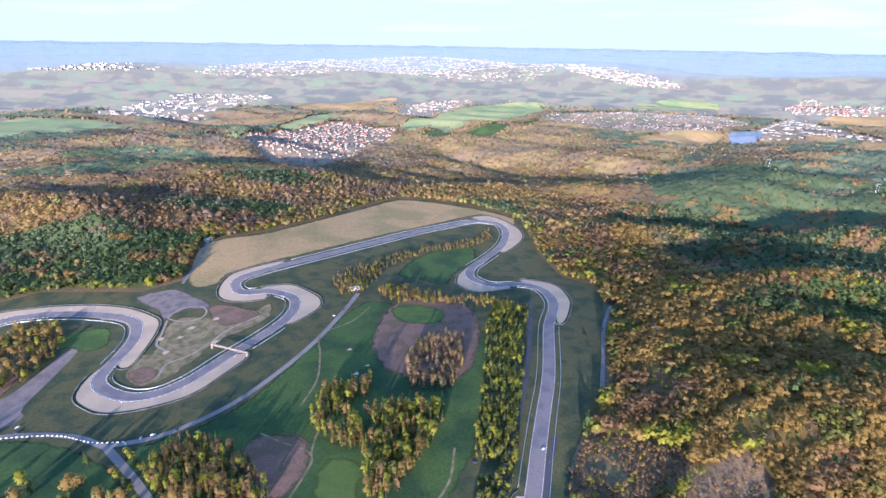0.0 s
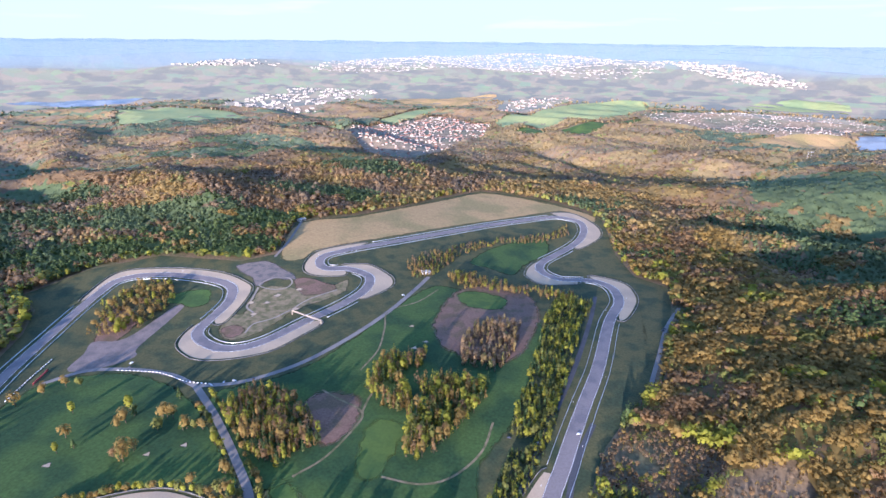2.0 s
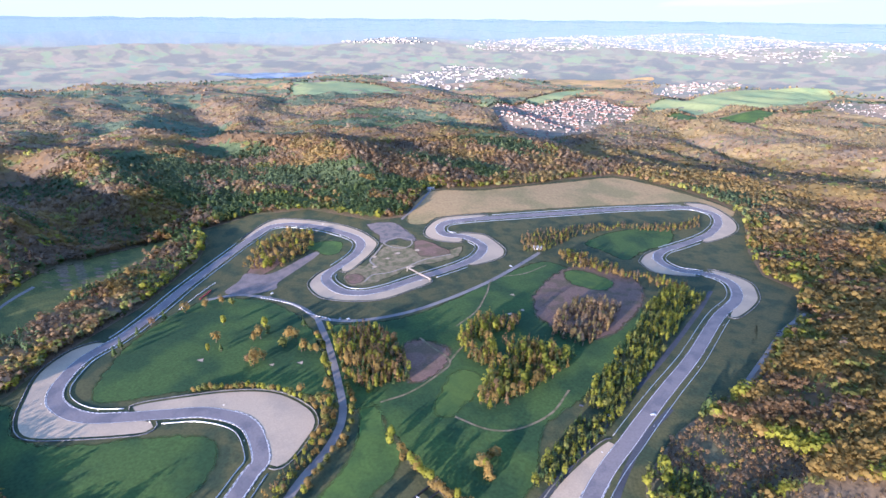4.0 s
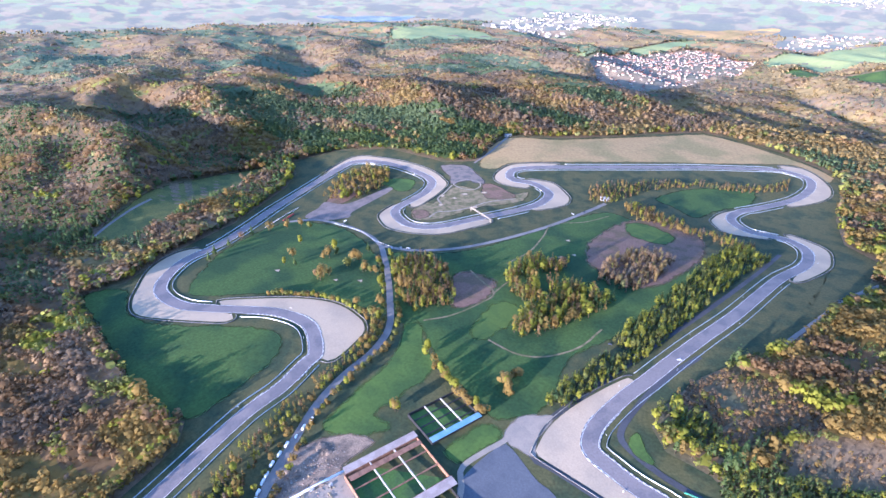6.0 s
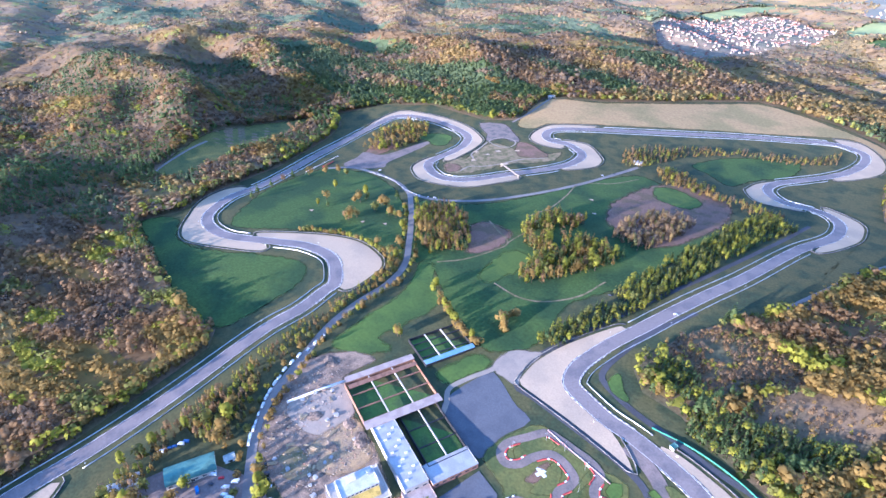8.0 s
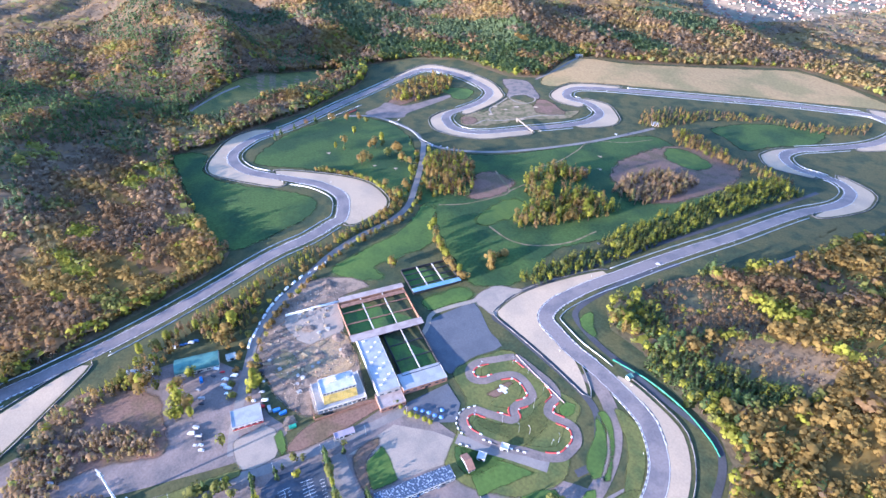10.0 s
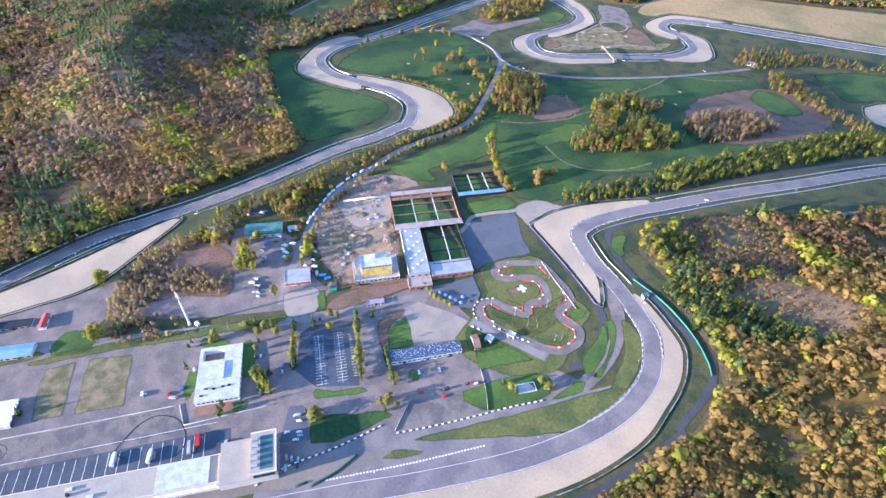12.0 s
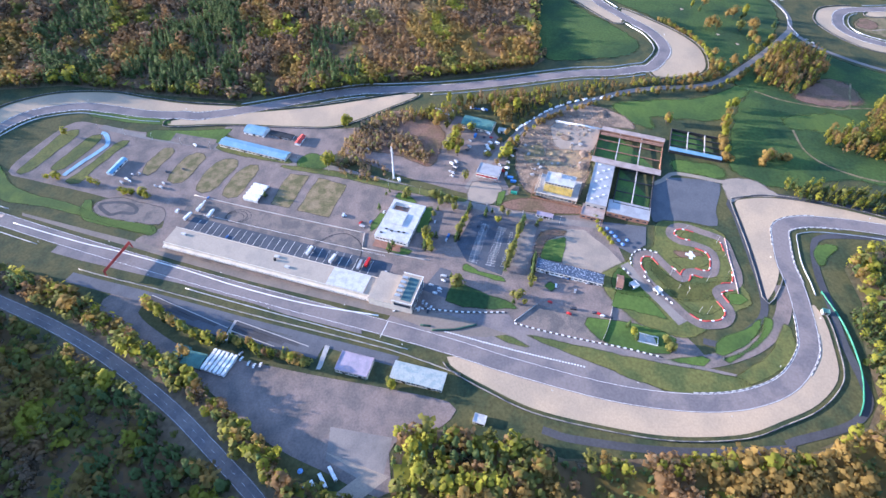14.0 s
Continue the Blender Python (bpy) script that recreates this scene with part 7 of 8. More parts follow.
def truss(name, ax, ay, bx, by, clear, deep, mat, label, category, legs, banner=False):
    """A lattice bridge from one foot to the other."""
    a, b = Vector((ax, ay, 0)), Vector((bx, by, 0))
    top = thing(name, (ax + bx) / 2, (ay + by) / 2, math.degrees(math.atan2(by - ay, bx - ax)), label, category)
    half, n = (b - a).length / 2, 12
    for y in (-deep / 2, deep / 2):
        bm = bmesh.new()
        for z in (clear, clear + deep):
            rod(bm, (-half, y, z), (half, y, z), 0.22, 5)
        for k in range(n):
            x0, x1 = -half + 2 * half * k / n, -half + 2 * half * (k + 1) / n
            rod(bm, (x0, y, clear if k % 2 else clear + deep), (x1, y, clear + deep if k % 2 else clear), 0.14, 4)
        part("lattice", bm, mat, top)
    if banner:
        part("banner", boxes(((-half + 0.3, -deep / 2 - 0.2, clear), (half - 0.3, -deep / 2 - 0.05, clear + 3.2))), mat, top, "faded red banner board")
    part("deck", boxes(((-half, -deep / 2, clear - 0.2), (half, deep / 2, clear + 0.05))), mat, top)
    for s in (-1, 1):
        bm = bmesh.new()
        for y in (-deep / 2, deep / 2):
            rod(bm, (s * half, y, -0.5), (s * half, y, clear + deep), legs, 6)
        part("leg", bm, mat, top)
    return top


truss("start_gantry", 141, -369, 104, -361, 6, 1.3, RED, "red lattice start gantry across the straight", "gantry", 0.35, True)
truss("foot_bridge", -299, 609, -247, 590, 5, 1.5, TAN_ROOF, "tan footbridge over the track in the stadium loop", "footbridge", 0.5)

# terraces along the straight
for x, y, turn, length in ((182, -281, 68, 84), (205, -195, 71, 84)):
    stand = thing("terrace_stand", x, y, turn, "dark stepped concrete spectator terrace along the straight", "terrace", "spectator terraces")
    step = part("step", boxes(((-length / 2, -1.6, 0), (length / 2, 1.6, 0.5))), DARK_ROAD, stand)
    step.location = (0, 3.4, 0)
    again(step, 0, 0, -0.3), again(step, 0, -3.4, -0.6)
    edge = part("edging", boxes(((-length / 2, 4.9, 0.1), (length / 2, 5.6, 0.7))), CONCRETE, stand, "pale concrete edging")
    again(edge, 0, -10.2, -0.6)
for x, y, turn in ((199, -237, 168), (222, -153, 171)):
    s = thing("stairway", x, y, turn, "pale concrete stairway up the terrace bank", "stairs", "terrace stairways")
    step = part("step", boxes(((-0.9, -2, -0.4), (0.9, 2, 0.35))), CONCRETE, s)
    step.location = (-13, 0, -0.6)
    for k in range(1, 15):
        again(step, -13 + 1.85 * k, 0, -0.6 + 0.06 * k)

cross = thing("painted_cross", 108, 170, U, "white painted helipad cross on brown ground", "marking", sink=-0.25)
part("paint", boxes(((-5, -1.6, 0), (5, 1.6, 0.05)), ((-1.6, -5, 0.001), (1.6, -1.6, 0.05)), ((-1.6, 1.6, 0.001), (1.6, 5, 0.05))), WHITE, cross)
vx, vy = uy, -ux
corner = np.array((95.0, -16.0))
grid = []
for off in (-9, 8):
    grid.append((corner + (off * ux - 27 * vx, off * uy - 27 * vy), corner + (off * ux + 25 * vx, off * uy + 25 * vy)))
    grid += [(corner + ((off - 4.4) * ux + q * vx, (off - 4.4) * uy + q * vy), corner + ((off + 4.4) * ux + q * vx, (off + 4.4) * uy + q * vy)) for q in np.arange(-26, 26, 2.9)]
grid += [(corner + (17 * ux + q * vx, 17 * uy + q * vy), corner + (20 * ux + q * vx, 20 * uy + q * vy)) for q in np.arange(-22, 22, 2.9)]
painted_lines("parking_grid", grid, 0.26, 0.46, "white bay lines of the dark car park", "bay_line")

# ---- vehicles ----
def paint(name, color):
    return material(name, color, 0.35, 0.04, 3)


CAR_PAINTS = {"white": paint("white_car_paint", (0.75, 0.75, 0.75)), "dark": paint("dark_car_paint", (0.05, 0.055, 0.07)), "red": paint("red_car_paint", (0.5, 0.03, 0.03)),
              "silver": paint("silver_car_paint", (0.42, 0.43, 0.45)), "blue": paint("blue_car_paint", (0.06, 0.14, 0.36))}


def vehicle(kind, color):
    """A car, van, camper or lorry with body, windows and wheels, built once and set aside for its copies."""
    words = {"car": "parked car", "van": "parked panel van", "lorry": "parked lorry with a box body", "trailer": "parked box trailer"}[kind]
    top = new({"car": "car", "van": "van", "lorry": "lorry", "trailer": "trailer"}[kind])
    tagged(top, f"{color} {words} on the asphalt", kind)
    p = CAR_PAINTS[color]
    if kind == "car":
        bm = bmesh.new()
        profile_along(bm, [(-2.2, 0.35), (2.2, 0.35), (2.25, 0.75), (1.25, 0.95), (0.65, 1.42), (-1.1, 1.46), (-1.9, 1.0), (-2.25, 0.9)], -0.88, 0.88)
        bmesh.ops.recalc_face_normals(bm, faces=bm.faces[:])
        part("body", bm, p, top)
        part("windscreen", boxes(((-0.9, -1.5, 1.02), (0.9, 0.7, 1.36))), GLASS, top)
        axles, wide, r = (-1.35, 1.4), 0.86, 0.33
    elif kind == "van":
        bm = bmesh.new()
        profile_along(bm, [(-2.8, 0.4), (2.8, 0.4), (2.85, 1.15), (2.1, 1.35), (1.6, 2.35), (-2.75, 2.4)], -1.0, 1.0)
        bmesh.ops.recalc_face_normals(bm, faces=bm.faces[:])
        part("body", bm, p, top)
        part("windscreen", boxes(((-1.03, 1.0, 1.4), (1.03, 1.72, 2.0))), GLASS, top)
        axles, wide, r = (-1.8, 1.8), 0.98, 0.36
    else:
        part("box_body", soft_box((-1.25, -5.5, 0.9), (1.25, 3.4 if kind == "lorry" else 5.5, 3.7), 0.08), p, top)
        if kind == "lorry":
            part("cab", soft_box((-1.2, 3.7, 0.5), (1.2, 5.6, 3.1), 0.2), p, top)
            part("windscreen", boxes(((-1.1, 5.58, 1.7), (1.1, 5.66, 2.6))), GLASS, top)
        axles, wide, r = (-4.2, -3.0, 4.4), 1.15, 0.5
    first = None
    for y in axles:
        for x in (-wide, wide):
            if first is None:
                first = part("wheel", rod(bmesh.new(), (-0.12, 0, 0), (0.12, 0, 0), r, 10), RUBBER, top)
                first.location = (x, y, r)
            else:
                again(first, x, y, r)
    top.matrix_world = pose(0, 0, 0)
    return top


stock, used = {}, set()


def park(kind, color, x, y, turn, group, lift=0.36):
    m = pose(x, y, ground_at(x, y) + lift, 0, 0, turn)
    if (kind, color) not in stock:
        stock[kind, color] = vehicle(kind, color)
        stock[kind, color].matrix_basis = m
        tagged(stock[kind, color], group=group)
        return stock[kind, color]
    return tagged(copy_thing(stock[kind, color], m), group=group)


dice = random.Random(7)
hues = ["white", "white", "silver", "dark", "dark", "blue", "red", "silver"]
access = smooth(ROAD_JUNCTION)
for x, y in VANS:
    k = int(np.argmin(np.hypot(access[:, 0] - x, access[:, 1] - y)))
    dx, dy = access[min(k + 1, len(access) - 1)] - access[k - 1]
    park(dice.choice(["van", "van", "van", "car"]), "white", x, y, math.degrees(math.atan2(dy, dx)) - 90, "vans along the access road")
for spots, group, turn, choice in (
    (YARD_ROW, "row of cars in the yard", U + 60, ["white", "white", "white", "silver", "dark"]), (CARS_GRID, "cars by the plaza", U, hues), (CARS_RED, "cars beside the kart track", U + 90, ["red", "red", "red", "dark", "white"]),
    (YARD_CARS, "cars about the green hall", U + 60, ["white", "white", "silver", "dark", "blue"]), (CARS_PIT, "cars behind the pits", U, hues), (CARS_P2, "cars in the paddock", U + 70, ["white", "white", "silver", "dark"]), (CARS_SITE, "cars at the gate", U + 60, hues),
):
    for x, y in spots:
        park(dice.choice(["car", "car", "van"]), dice.choice(choice), x, y, turn + dice.uniform(-9, 9), group)
for (x, y), color in zip(TRUCKS, ("white", "white", "white", "white", "red", "silver", "white")):
    park("lorry", color, x, y, U + dice.uniform(-6, 6), "lorries in the paddock")
for k in range(12):
    row, column = divmod(k, 6)
    x, y = 221 + 8.6 * row + 1.1 * column, -243 + 3.7 * column - 3.0 * row
    park("trailer", "white", x, y, U - 4 + dice.uniform(-3, 3), "box trailers beside the teal shed")
for x, y in ((218, -221), (223, -219), (227, -212), (229, -207), (228, -202)):
    park("car", dice.choice(["white", "white", "silver"]), x, y, U + dice.uniform(-20, 20), "cars beside the box trailers")
for x, y in ((323, -139), (318, -134), (313, -128)):
    park("trailer", "white", x, y, U + 50, "caravans on the forecourt")
for x, y in ((-435, 447), (-440, 456), (-311, 428), (-300, 436), (-290, 441), (-270, 449), (-160, 705), (-150, 727), (216, 657), (219, 664), (31, 402), (60, 400), (98, 420)):
    park("car", dice.choice(["white", "silver", "dark"]), x, y, dice.uniform(0, 180), "cars about the circuit")

for x, y in ((133, -57), (138, -57), (147, -60), (150, -60), (152, -64), (143, -68)):
    park(dice.choice(["car", "van", "van"]), dice.choice(["white", "white", "silver"]), x, y, U + 84 + dice.uniform(-8, 8), "vans at the end of the pit building")

# parasols at the plaza, and marshal posts round the track
parasol = None
for x, y in ((76, 99), (81, 102), (86, 105), (91, 107), (96, 110), (91, 115), (312, -151), (323, -145), (328, -149)):
    m = pose(x, y, ground_at(x, y) + 0.3)
    if parasol is None:
        parasol = thing("parasol", x, y, 0, "blue-grey parasol on a pole", "parasol", "parasols at the plaza")
        bm = bmesh.new()
        bmesh.ops.create_cone(bm, segments=8, radius1=2.1, radius2=0.1, depth=1.0, cap_ends=False, matrix=Matrix.Translation((0, 0, 2.9)))
        part("canopy", bm, UMBRELLA, parasol)
        part("pole", rod(bmesh.new(), (0, 0, 0), (0, 0, 3.3), 0.08, 6), STEEL, parasol)
    else:
        copy_thing(parasol, m)
post = None
for k in range(20, len(loop) - 40, 21):
    x, y = loop[k] + left_of[k] * 11.5 * (1 if (k // 21) % 2 else -1)
    m = pose(x, y, ground_at(x, y) + 0.2, 0, 0, math.degrees(heading[k]))
    if post is None:
        post = thing("marshal_post", x, y, 0, "white marshal board on two posts beside the track", "sign", "marshal posts")
        part("board", soft_box((-0.6, -0.08, 1.0), (0.6, 0.08, 2.0), 0.04), WHITE, post)
        for s in (-1, 1):
            part("leg", rod(bmesh.new(), (s * 0.5, 0, -0.2), (s * 0.5, 0, 1.1), 0.06, 5), STEEL, post)
        post.matrix_world = m
    else:
        copy_thing(post, m)

# lamp posts of the paddock road
lamp_post = None
for x, y in smooth(ROAD_PADDOCK, step=36):
    m = pose(x + 4.5, y - 1.5, ground_at(x, y) + 0.2, 0, 0, U)
    if lamp_post is None:
        lamp_post = thing("street_lamp", x, y, 0, "slim grey street lamp beside the paddock road", "street lamp", "paddock street lamps")
        part("pole", rod(bmesh.new(), (0, 0, -0.2), (0, 0, 9), 0.16, 6, 0.6), STEEL, lamp_post)
        part("arm", rod(bmesh.new(), (0, 0, 9), (0, 1.6, 9.3), 0.08, 5), STEEL, lamp_post)
        part("lamp_head", soft_box((-0.2, 1.3, 9.2), (0.2, 2.3, 9.4), 0.05), STEEL, lamp_post)
        lamp_post.matrix_world = m
    else:
        copy_thing(lamp_post, m)

KART_LAMPS = [(112, 133), (131, 146), (153, 155), (138, 176), (93, 197), (78, 171), (110, 199), (131, 196), (173, 167), (171, 161), (146, 150)]
for x, y in KART_LAMPS:
    tagged(copy_thing(lamp_post, pose(x, y, ground_at(x, y) + 0.2, 0, 0, dice.uniform(0, 360))), "slim grey lamp post beside the kart track", group="kart track lamps")

# ---- heaps of the building site ----
heap = None
for x, y in HEAPS:
    m = pose(x, y, ground_at(x, y) + 0.25, 0, 0, dice.uniform(0, 360))
    if heap is None:
        heap = thing("rubble_heap", x, y, 0, "low heap of pale rubble and broken concrete", "rubble heap", "rubble heaps")
        bm = bmesh.new()
        bmesh.ops.create_icosphere(bm, subdivisions=3, radius=1.0)
        for v in bm.verts:
            v.co *= 1 + 0.35 * noise.noise(v.co * 2.3) + 0.18 * noise.noise(v.co * 6.1)
            v.co = Vector((v.co.x * 6, v.co.y * 4, max(v.co.z, -0.1) * 1.2))
        part("mound", bm, RUBBLE, heap)
        for k in range(16):
            bm = bmesh.new()
            a, q, w = dice.uniform(0, 6.28), dice.uniform(1, 7), dice.uniform(0.2, 0.6)
            px, py = q * math.cos(a), 0.8 * q * math.sin(a)
            box(bm, (px - w, py - w * 0.5, -0.1), (px + w, py + w * 0.5, dice.uniform(0.2, 0.5) + max(0, 1.6 - 0.3 * q)))
            part("block", bm, RUBBLE, heap)
        heap.matrix_world = m
    else:
        copy_thing(heap, m).scale = [dice.uniform(0.6, 1.5)] * 3

# stacks, containers and loose stuff on the building site
crate_paints = [material("blue_container", (0.07, 0.2, 0.5), 0.6, 0.12, 3), material("green_tarpaulin", (0.06, 0.32, 0.2), 0.7, 0.12, 3), STEEL, WHITE]
for k, (x, y) in enumerate(CONTAINERS):
    c = thing("container", x, y, U + (0, 8, 92, 90, 2)[k], ("blue", "blue", "grey", "blue", "green")[k] + " steel container beside the gate building", "container", "site containers", sink=-0.4)
    part("body", boxes(((-3, -1.25, 0), (3, 1.25, 2.5))), crate_paints[(0, 0, 2, 0, 1)[k]], c)
    part("door", boxes(((3, -1.1, 0.15), (3.06, 1.1, 2.35))), STEEL, c, "grey container doors")
# loose brick and concrete strewn over the site
count = 2600
bx, by = rng.uniform(-110, 48, count), rng.uniform(8, 132, count)
clear_of = inside(DIRT1, bx, by) & ~((bx > -6) & (bx < 46) & (by > 30) & (by < 84)) & (waves(bx, by, 14, 3) + 0.6 * rng.random(count) > -0.1)
bx, by = bx[clear_of], by[clear_of]
turn, wide = rng.random(len(bx)) * math.pi, rng.uniform(0.2, 0.6, (len(bx), 1))
wide[rng.random(len(bx)) < 0.06] *= 1.9
cube = np.array([(i, j, k) for k in (-0.3, 0.7) for j in (-0.7, 0.7) for i in (-1, 1)], float)
v = cube[None] * wide[..., None] * rng.uniform(0.6, 1.2, (len(bx), 8, 1))
c, d = np.cos(turn)[:, None], np.sin(turn)[:, None]
v = np.stack([bx[:, None] + c * v[..., 0] - d * v[..., 1], by[:, None] + d * v[..., 0] + c * v[..., 1], lay(bx, by)[2][:, None] + 0.4 + v[..., 2] * 0.7], -1)
six = np.array([(0, 2, 3, 1), (4, 5, 7, 6), (0, 1, 5, 4), (1, 3, 7, 5), (3, 2, 6, 7), (2, 0, 4, 6)])
DEBRIS = [material("broken_concrete", (0.30, 0.26, 0.22), 0.95, 0.25, 5, island=0.35), material("broken_brick", (0.30, 0.17, 0.12), 0.95, 0.25, 5, island=0.3), material("splintered_boards", (0.36, 0.27, 0.16), 0.9, 0.25, 5, island=0.3)]
me = mesh_from("rubble_scatter", v.reshape(-1, 3), (six[None] + 8 * np.arange(len(bx))[:, None, None]).reshape(-1, 4), DEBRIS, np.repeat(rng.choice(3, len(bx), p=(0.6, 0.2, 0.2)), 6))
tagged(new("rubble_scatter", me), "broken concrete, brick and boards strewn over churned earth", "rubble", kind="stuff")
TIMBER = material("raw_timber", (0.5, 0.38, 0.22), 0.85, 0.25, 3)
stack, kinds_of = None, {}
for k in range(60):
    x, y = (dice.uniform(-90, 50), dice.uniform(20, 112))
    if not inside(DIRT1, np.array([x]), np.array([y]))[0] or (8 < x < 52 and 34 < y < 78):
        continue
    kind = dice.randrange(3)
    m = pose(x, y, ground_at(x, y) + 0.42, 0, 0, dice.uniform(0, 180))
    if kind not in kinds_of:
        word, mat, cat = (("pallet_stack", TIMBER, "pallets"), ("slab_pile", CONCRETE, "rubble"), ("timber_pile", TIMBER, "timber"))[kind]
        kinds_of[kind] = thing(word, x, y, 0, ("stack of raw timber pallets on churned ground", "pile of broken pale concrete slabs", "loose pile of sawn timber beams")[kind], cat, word.replace("_", " ") + "s on the site")
        for q in range((4, 5, 6)[kind]):
            size = ((1.2, 0.8, 0.18), (1.8, 1.1, 0.25), (3.2, 0.25, 0.25))[kind]
            bm = boxes(((-size[0], -size[1], 0), (size[0], size[1], size[2])))
            p = part(("pallet", "slab", "beam")[kind], bm, mat, kinds_of[kind])
            p.location = (0.3 * (q % 2), (q % 3 - 1) * (0, 0.6, 0.7)[kind], q * (0.24, 0.3, 0.18)[kind])
            p.rotation_euler = (0, 0, radians(dice.uniform(-25, 25)))
        kinds_of[kind].matrix_basis = m
    else:
        copy_thing(kinds_of[kind], m).scale = [dice.uniform(0.6, 1.15)] * 3
plot = thing("walled_plot", 198, 113, U, "small plot with low white walls among bushes", "wall")
for lo, hi in (((-8, -4.2, 0), (8, -3.9, 1.3)), ((-8, 3.9, 0), (8, 4.2, 1.3)), ((-8, -3.9, 0), (-7.7, 3.9, 1.3)), ((7.7, -3.9, 0), (8, 3.9, 1.3))):
    part("wall", boxes((lo, hi)), WHITE, plot)
part("slab", boxes(((-7.7, -3.9, 0), (7.7, 3.9, 0.45))), CONCRETE, plot, "grey paved floor")

# ---- groves and rows inside the circuit ----
def grove(name, poly, step, tall, mix, label, clumps=44, wide=0.72, tier=0):
    p = np.asarray(poly, float)
    lo, hi = p.min(0), p.max(0)
    gx, gy = np.meshgrid(np.arange(lo[0], hi[0], step), np.arange(lo[1], hi[1], step))
    x = (gx + rng.uniform(-0.5, 0.5, gx.shape) * step).ravel()
    y = (gy + rng.uniform(-0.5, 0.5, gy.shape) * step).ravel()
    ok = inside(p, x, y) & (distance_to(np.c_[x, y], loop[::3]) > 13) & (waves(x, y, 17, 5) + 0.5 * rng.random(len(x)) > -0.3)
    x, y = x[ok], y[ok]
    plant(name, x, y, rng.choice(6, len(x), p=mix) + tier, tall * (0.7 + 0.5 * rng.random(len(x))), clumps, 0.08, label, True, wide, 0.92)


grove("grove", GROVE1, 5.2, 19, (0.34, 0.08, 0.0, 0.42, 0.06, 0.10), "sunlit grove of tall gold and green trees on the golf course")
grove("grove", GROVE1B, 5.2, 18, (0.32, 0.08, 0.0, 0.44, 0.06, 0.10), "sunlit grove of tall gold and green trees round a small clearing")
grove("grove", GROVE2, 4.8, 17, (0.22, 0.26, 0.03, 0.28, 0.0, 0.21), "grove of bare rust trees edged with green")
grove("grove", GROVE3, 5.6, 15, (0.30, 0.48, 0.16, 0.04, 0.01, 0.01), "thin grove of bare golden trees", tier=6)
grove("tree_row", ROW1, 4.6, 13.5, (0.0, 0.0, 0.0, 0.42, 0.2, 0.38), "dense row of young green trees along the straight")
grove("pine_plantation", PINES_A, 3.5, 11, (0.0, 0.0, 0.0, 0.30, 0.06, 0.64), "young pine plantation edged with yellow-green", 30, 1.1)
grove("pine_plantation", PINES_B, 3.5, 11, (0.0, 0.0, 0.0, 0.16, 0.06, 0.78), "dark young pine plantation in rows", 30, 1.1)
grove("scrub", SCRUB, 3.8, 6.5, (0.14, 0.40, 0.34, 0.06, 0.06, 0.0), "low purple-brown scrub between the plantations", 24, 1.4)
grove("scrub", BARE_GLADE, 5.6, 6.5, (0.2, 0.4, 0.3, 0.06, 0.04, 0.0), "thin scrub on bare ground in the wood", 24, 1.4)
grove("grove", LOOP_TREES, 8.5, 13, (0.6, 0.1, 0.0, 0.22, 0.08, 0.0), "gold and green trees on dirt inside the loop", 44, 1.2)
grove("tree_belt", BELT1, 5.6, 14, (0.45, 0.15, 0.05, 0.25, 0.05, 0.05), "belt of golden and green trees")
grove("tree_belt", BELT2, 6.5, 12, (0.35, 0.2, 0.1, 0.15, 0.1, 0.1), "belt of mixed trees behind the hollow")
grove("tree_belt", BELT3, 5.4, 9.5, (0.3, 0.12, 0.05, 0.33, 0.2, 0.0), "belt of gold and green shrubs between straight and access road")
grove("tree_belt", BELT4, 5.0, 13, (0.35, 0.2, 0.05, 0.22, 0.18, 0.0), "belt of gold and olive trees above the yard")
for spot in (THICKET_A, THICKET_B, THICKET_C):
    grove("thicket", spot, 3.6, 6.5, (0.2, 0.4, 0.3, 0.04, 0.06, 0.0), "thicket of bare brown shrubs on dirt", 26, 1.3, 6)
grove("thicket", WOOD_LOT, 4.6, 8.5, (0.2, 0.38, 0.28, 0.06, 0.08, 0.0), "thicket of bare brown shrubs in the paddock", 30, 1.25, 6)


def tree(kind, species, seed, label):
    """A single tree: a tapered trunk with limbs, and a crown of leaf clumps."""
    chance = np.random.default_rng(seed)
    top = new("tree" if kind != "bush" else "bush")
    tagged(top, label, "tree" if kind != "bush" else "bush")
    shape = {"round": "round", "tall": "tall", "conifer": "conifer", "bush": "round"}[kind]
    v, f, m, o = tree_template(shape, 130, 0.066, chance, False)
    if kind == "bush":
        v[:, 2] = v[:, 2] * 0.95 - 0.2
        v[:, :2] *= 1.3
    me = mesh_from("crown", v, f, [LEAVES[species]], None, True, o)
    crown = new("crown", me)
    crown.parent = top
    bm = rod(bmesh.new(), (0, 0, -0.04), (0.01, 0, 0.62), 0.024, 7, 0.45)
    if kind != "conifer":
        for k in range(5):
            a, h = chance.uniform(0, 6.28), chance.uniform(0.25, 0.5)
            rod(bm, (0, 0, h), (0.22 * math.cos(a), 0.22 * math.sin(a), h + 0.22), 0.009, 4, 0.4)
    part("trunk", bm, BARK, top)
    return top


NAMES = {("round", 0): "golden bare-twigged tree with a round crown", ("round", 1): "rust-brown bare-twigged tree with a round crown", ("round", 3): "yellow-green tree in young leaf", ("tall", 3): "tall yellow-green tree in young leaf",
         ("round", 4): "olive-green round tree in young leaf", ("conifer", 5): "dark green conifer with a narrow crown", ("bush", 4): "low olive-green bush on rough grass", ("bush", 3): "low yellow-green bush on rough grass", ("bush", 0): "low golden bush on rough grass"}
trees = {}


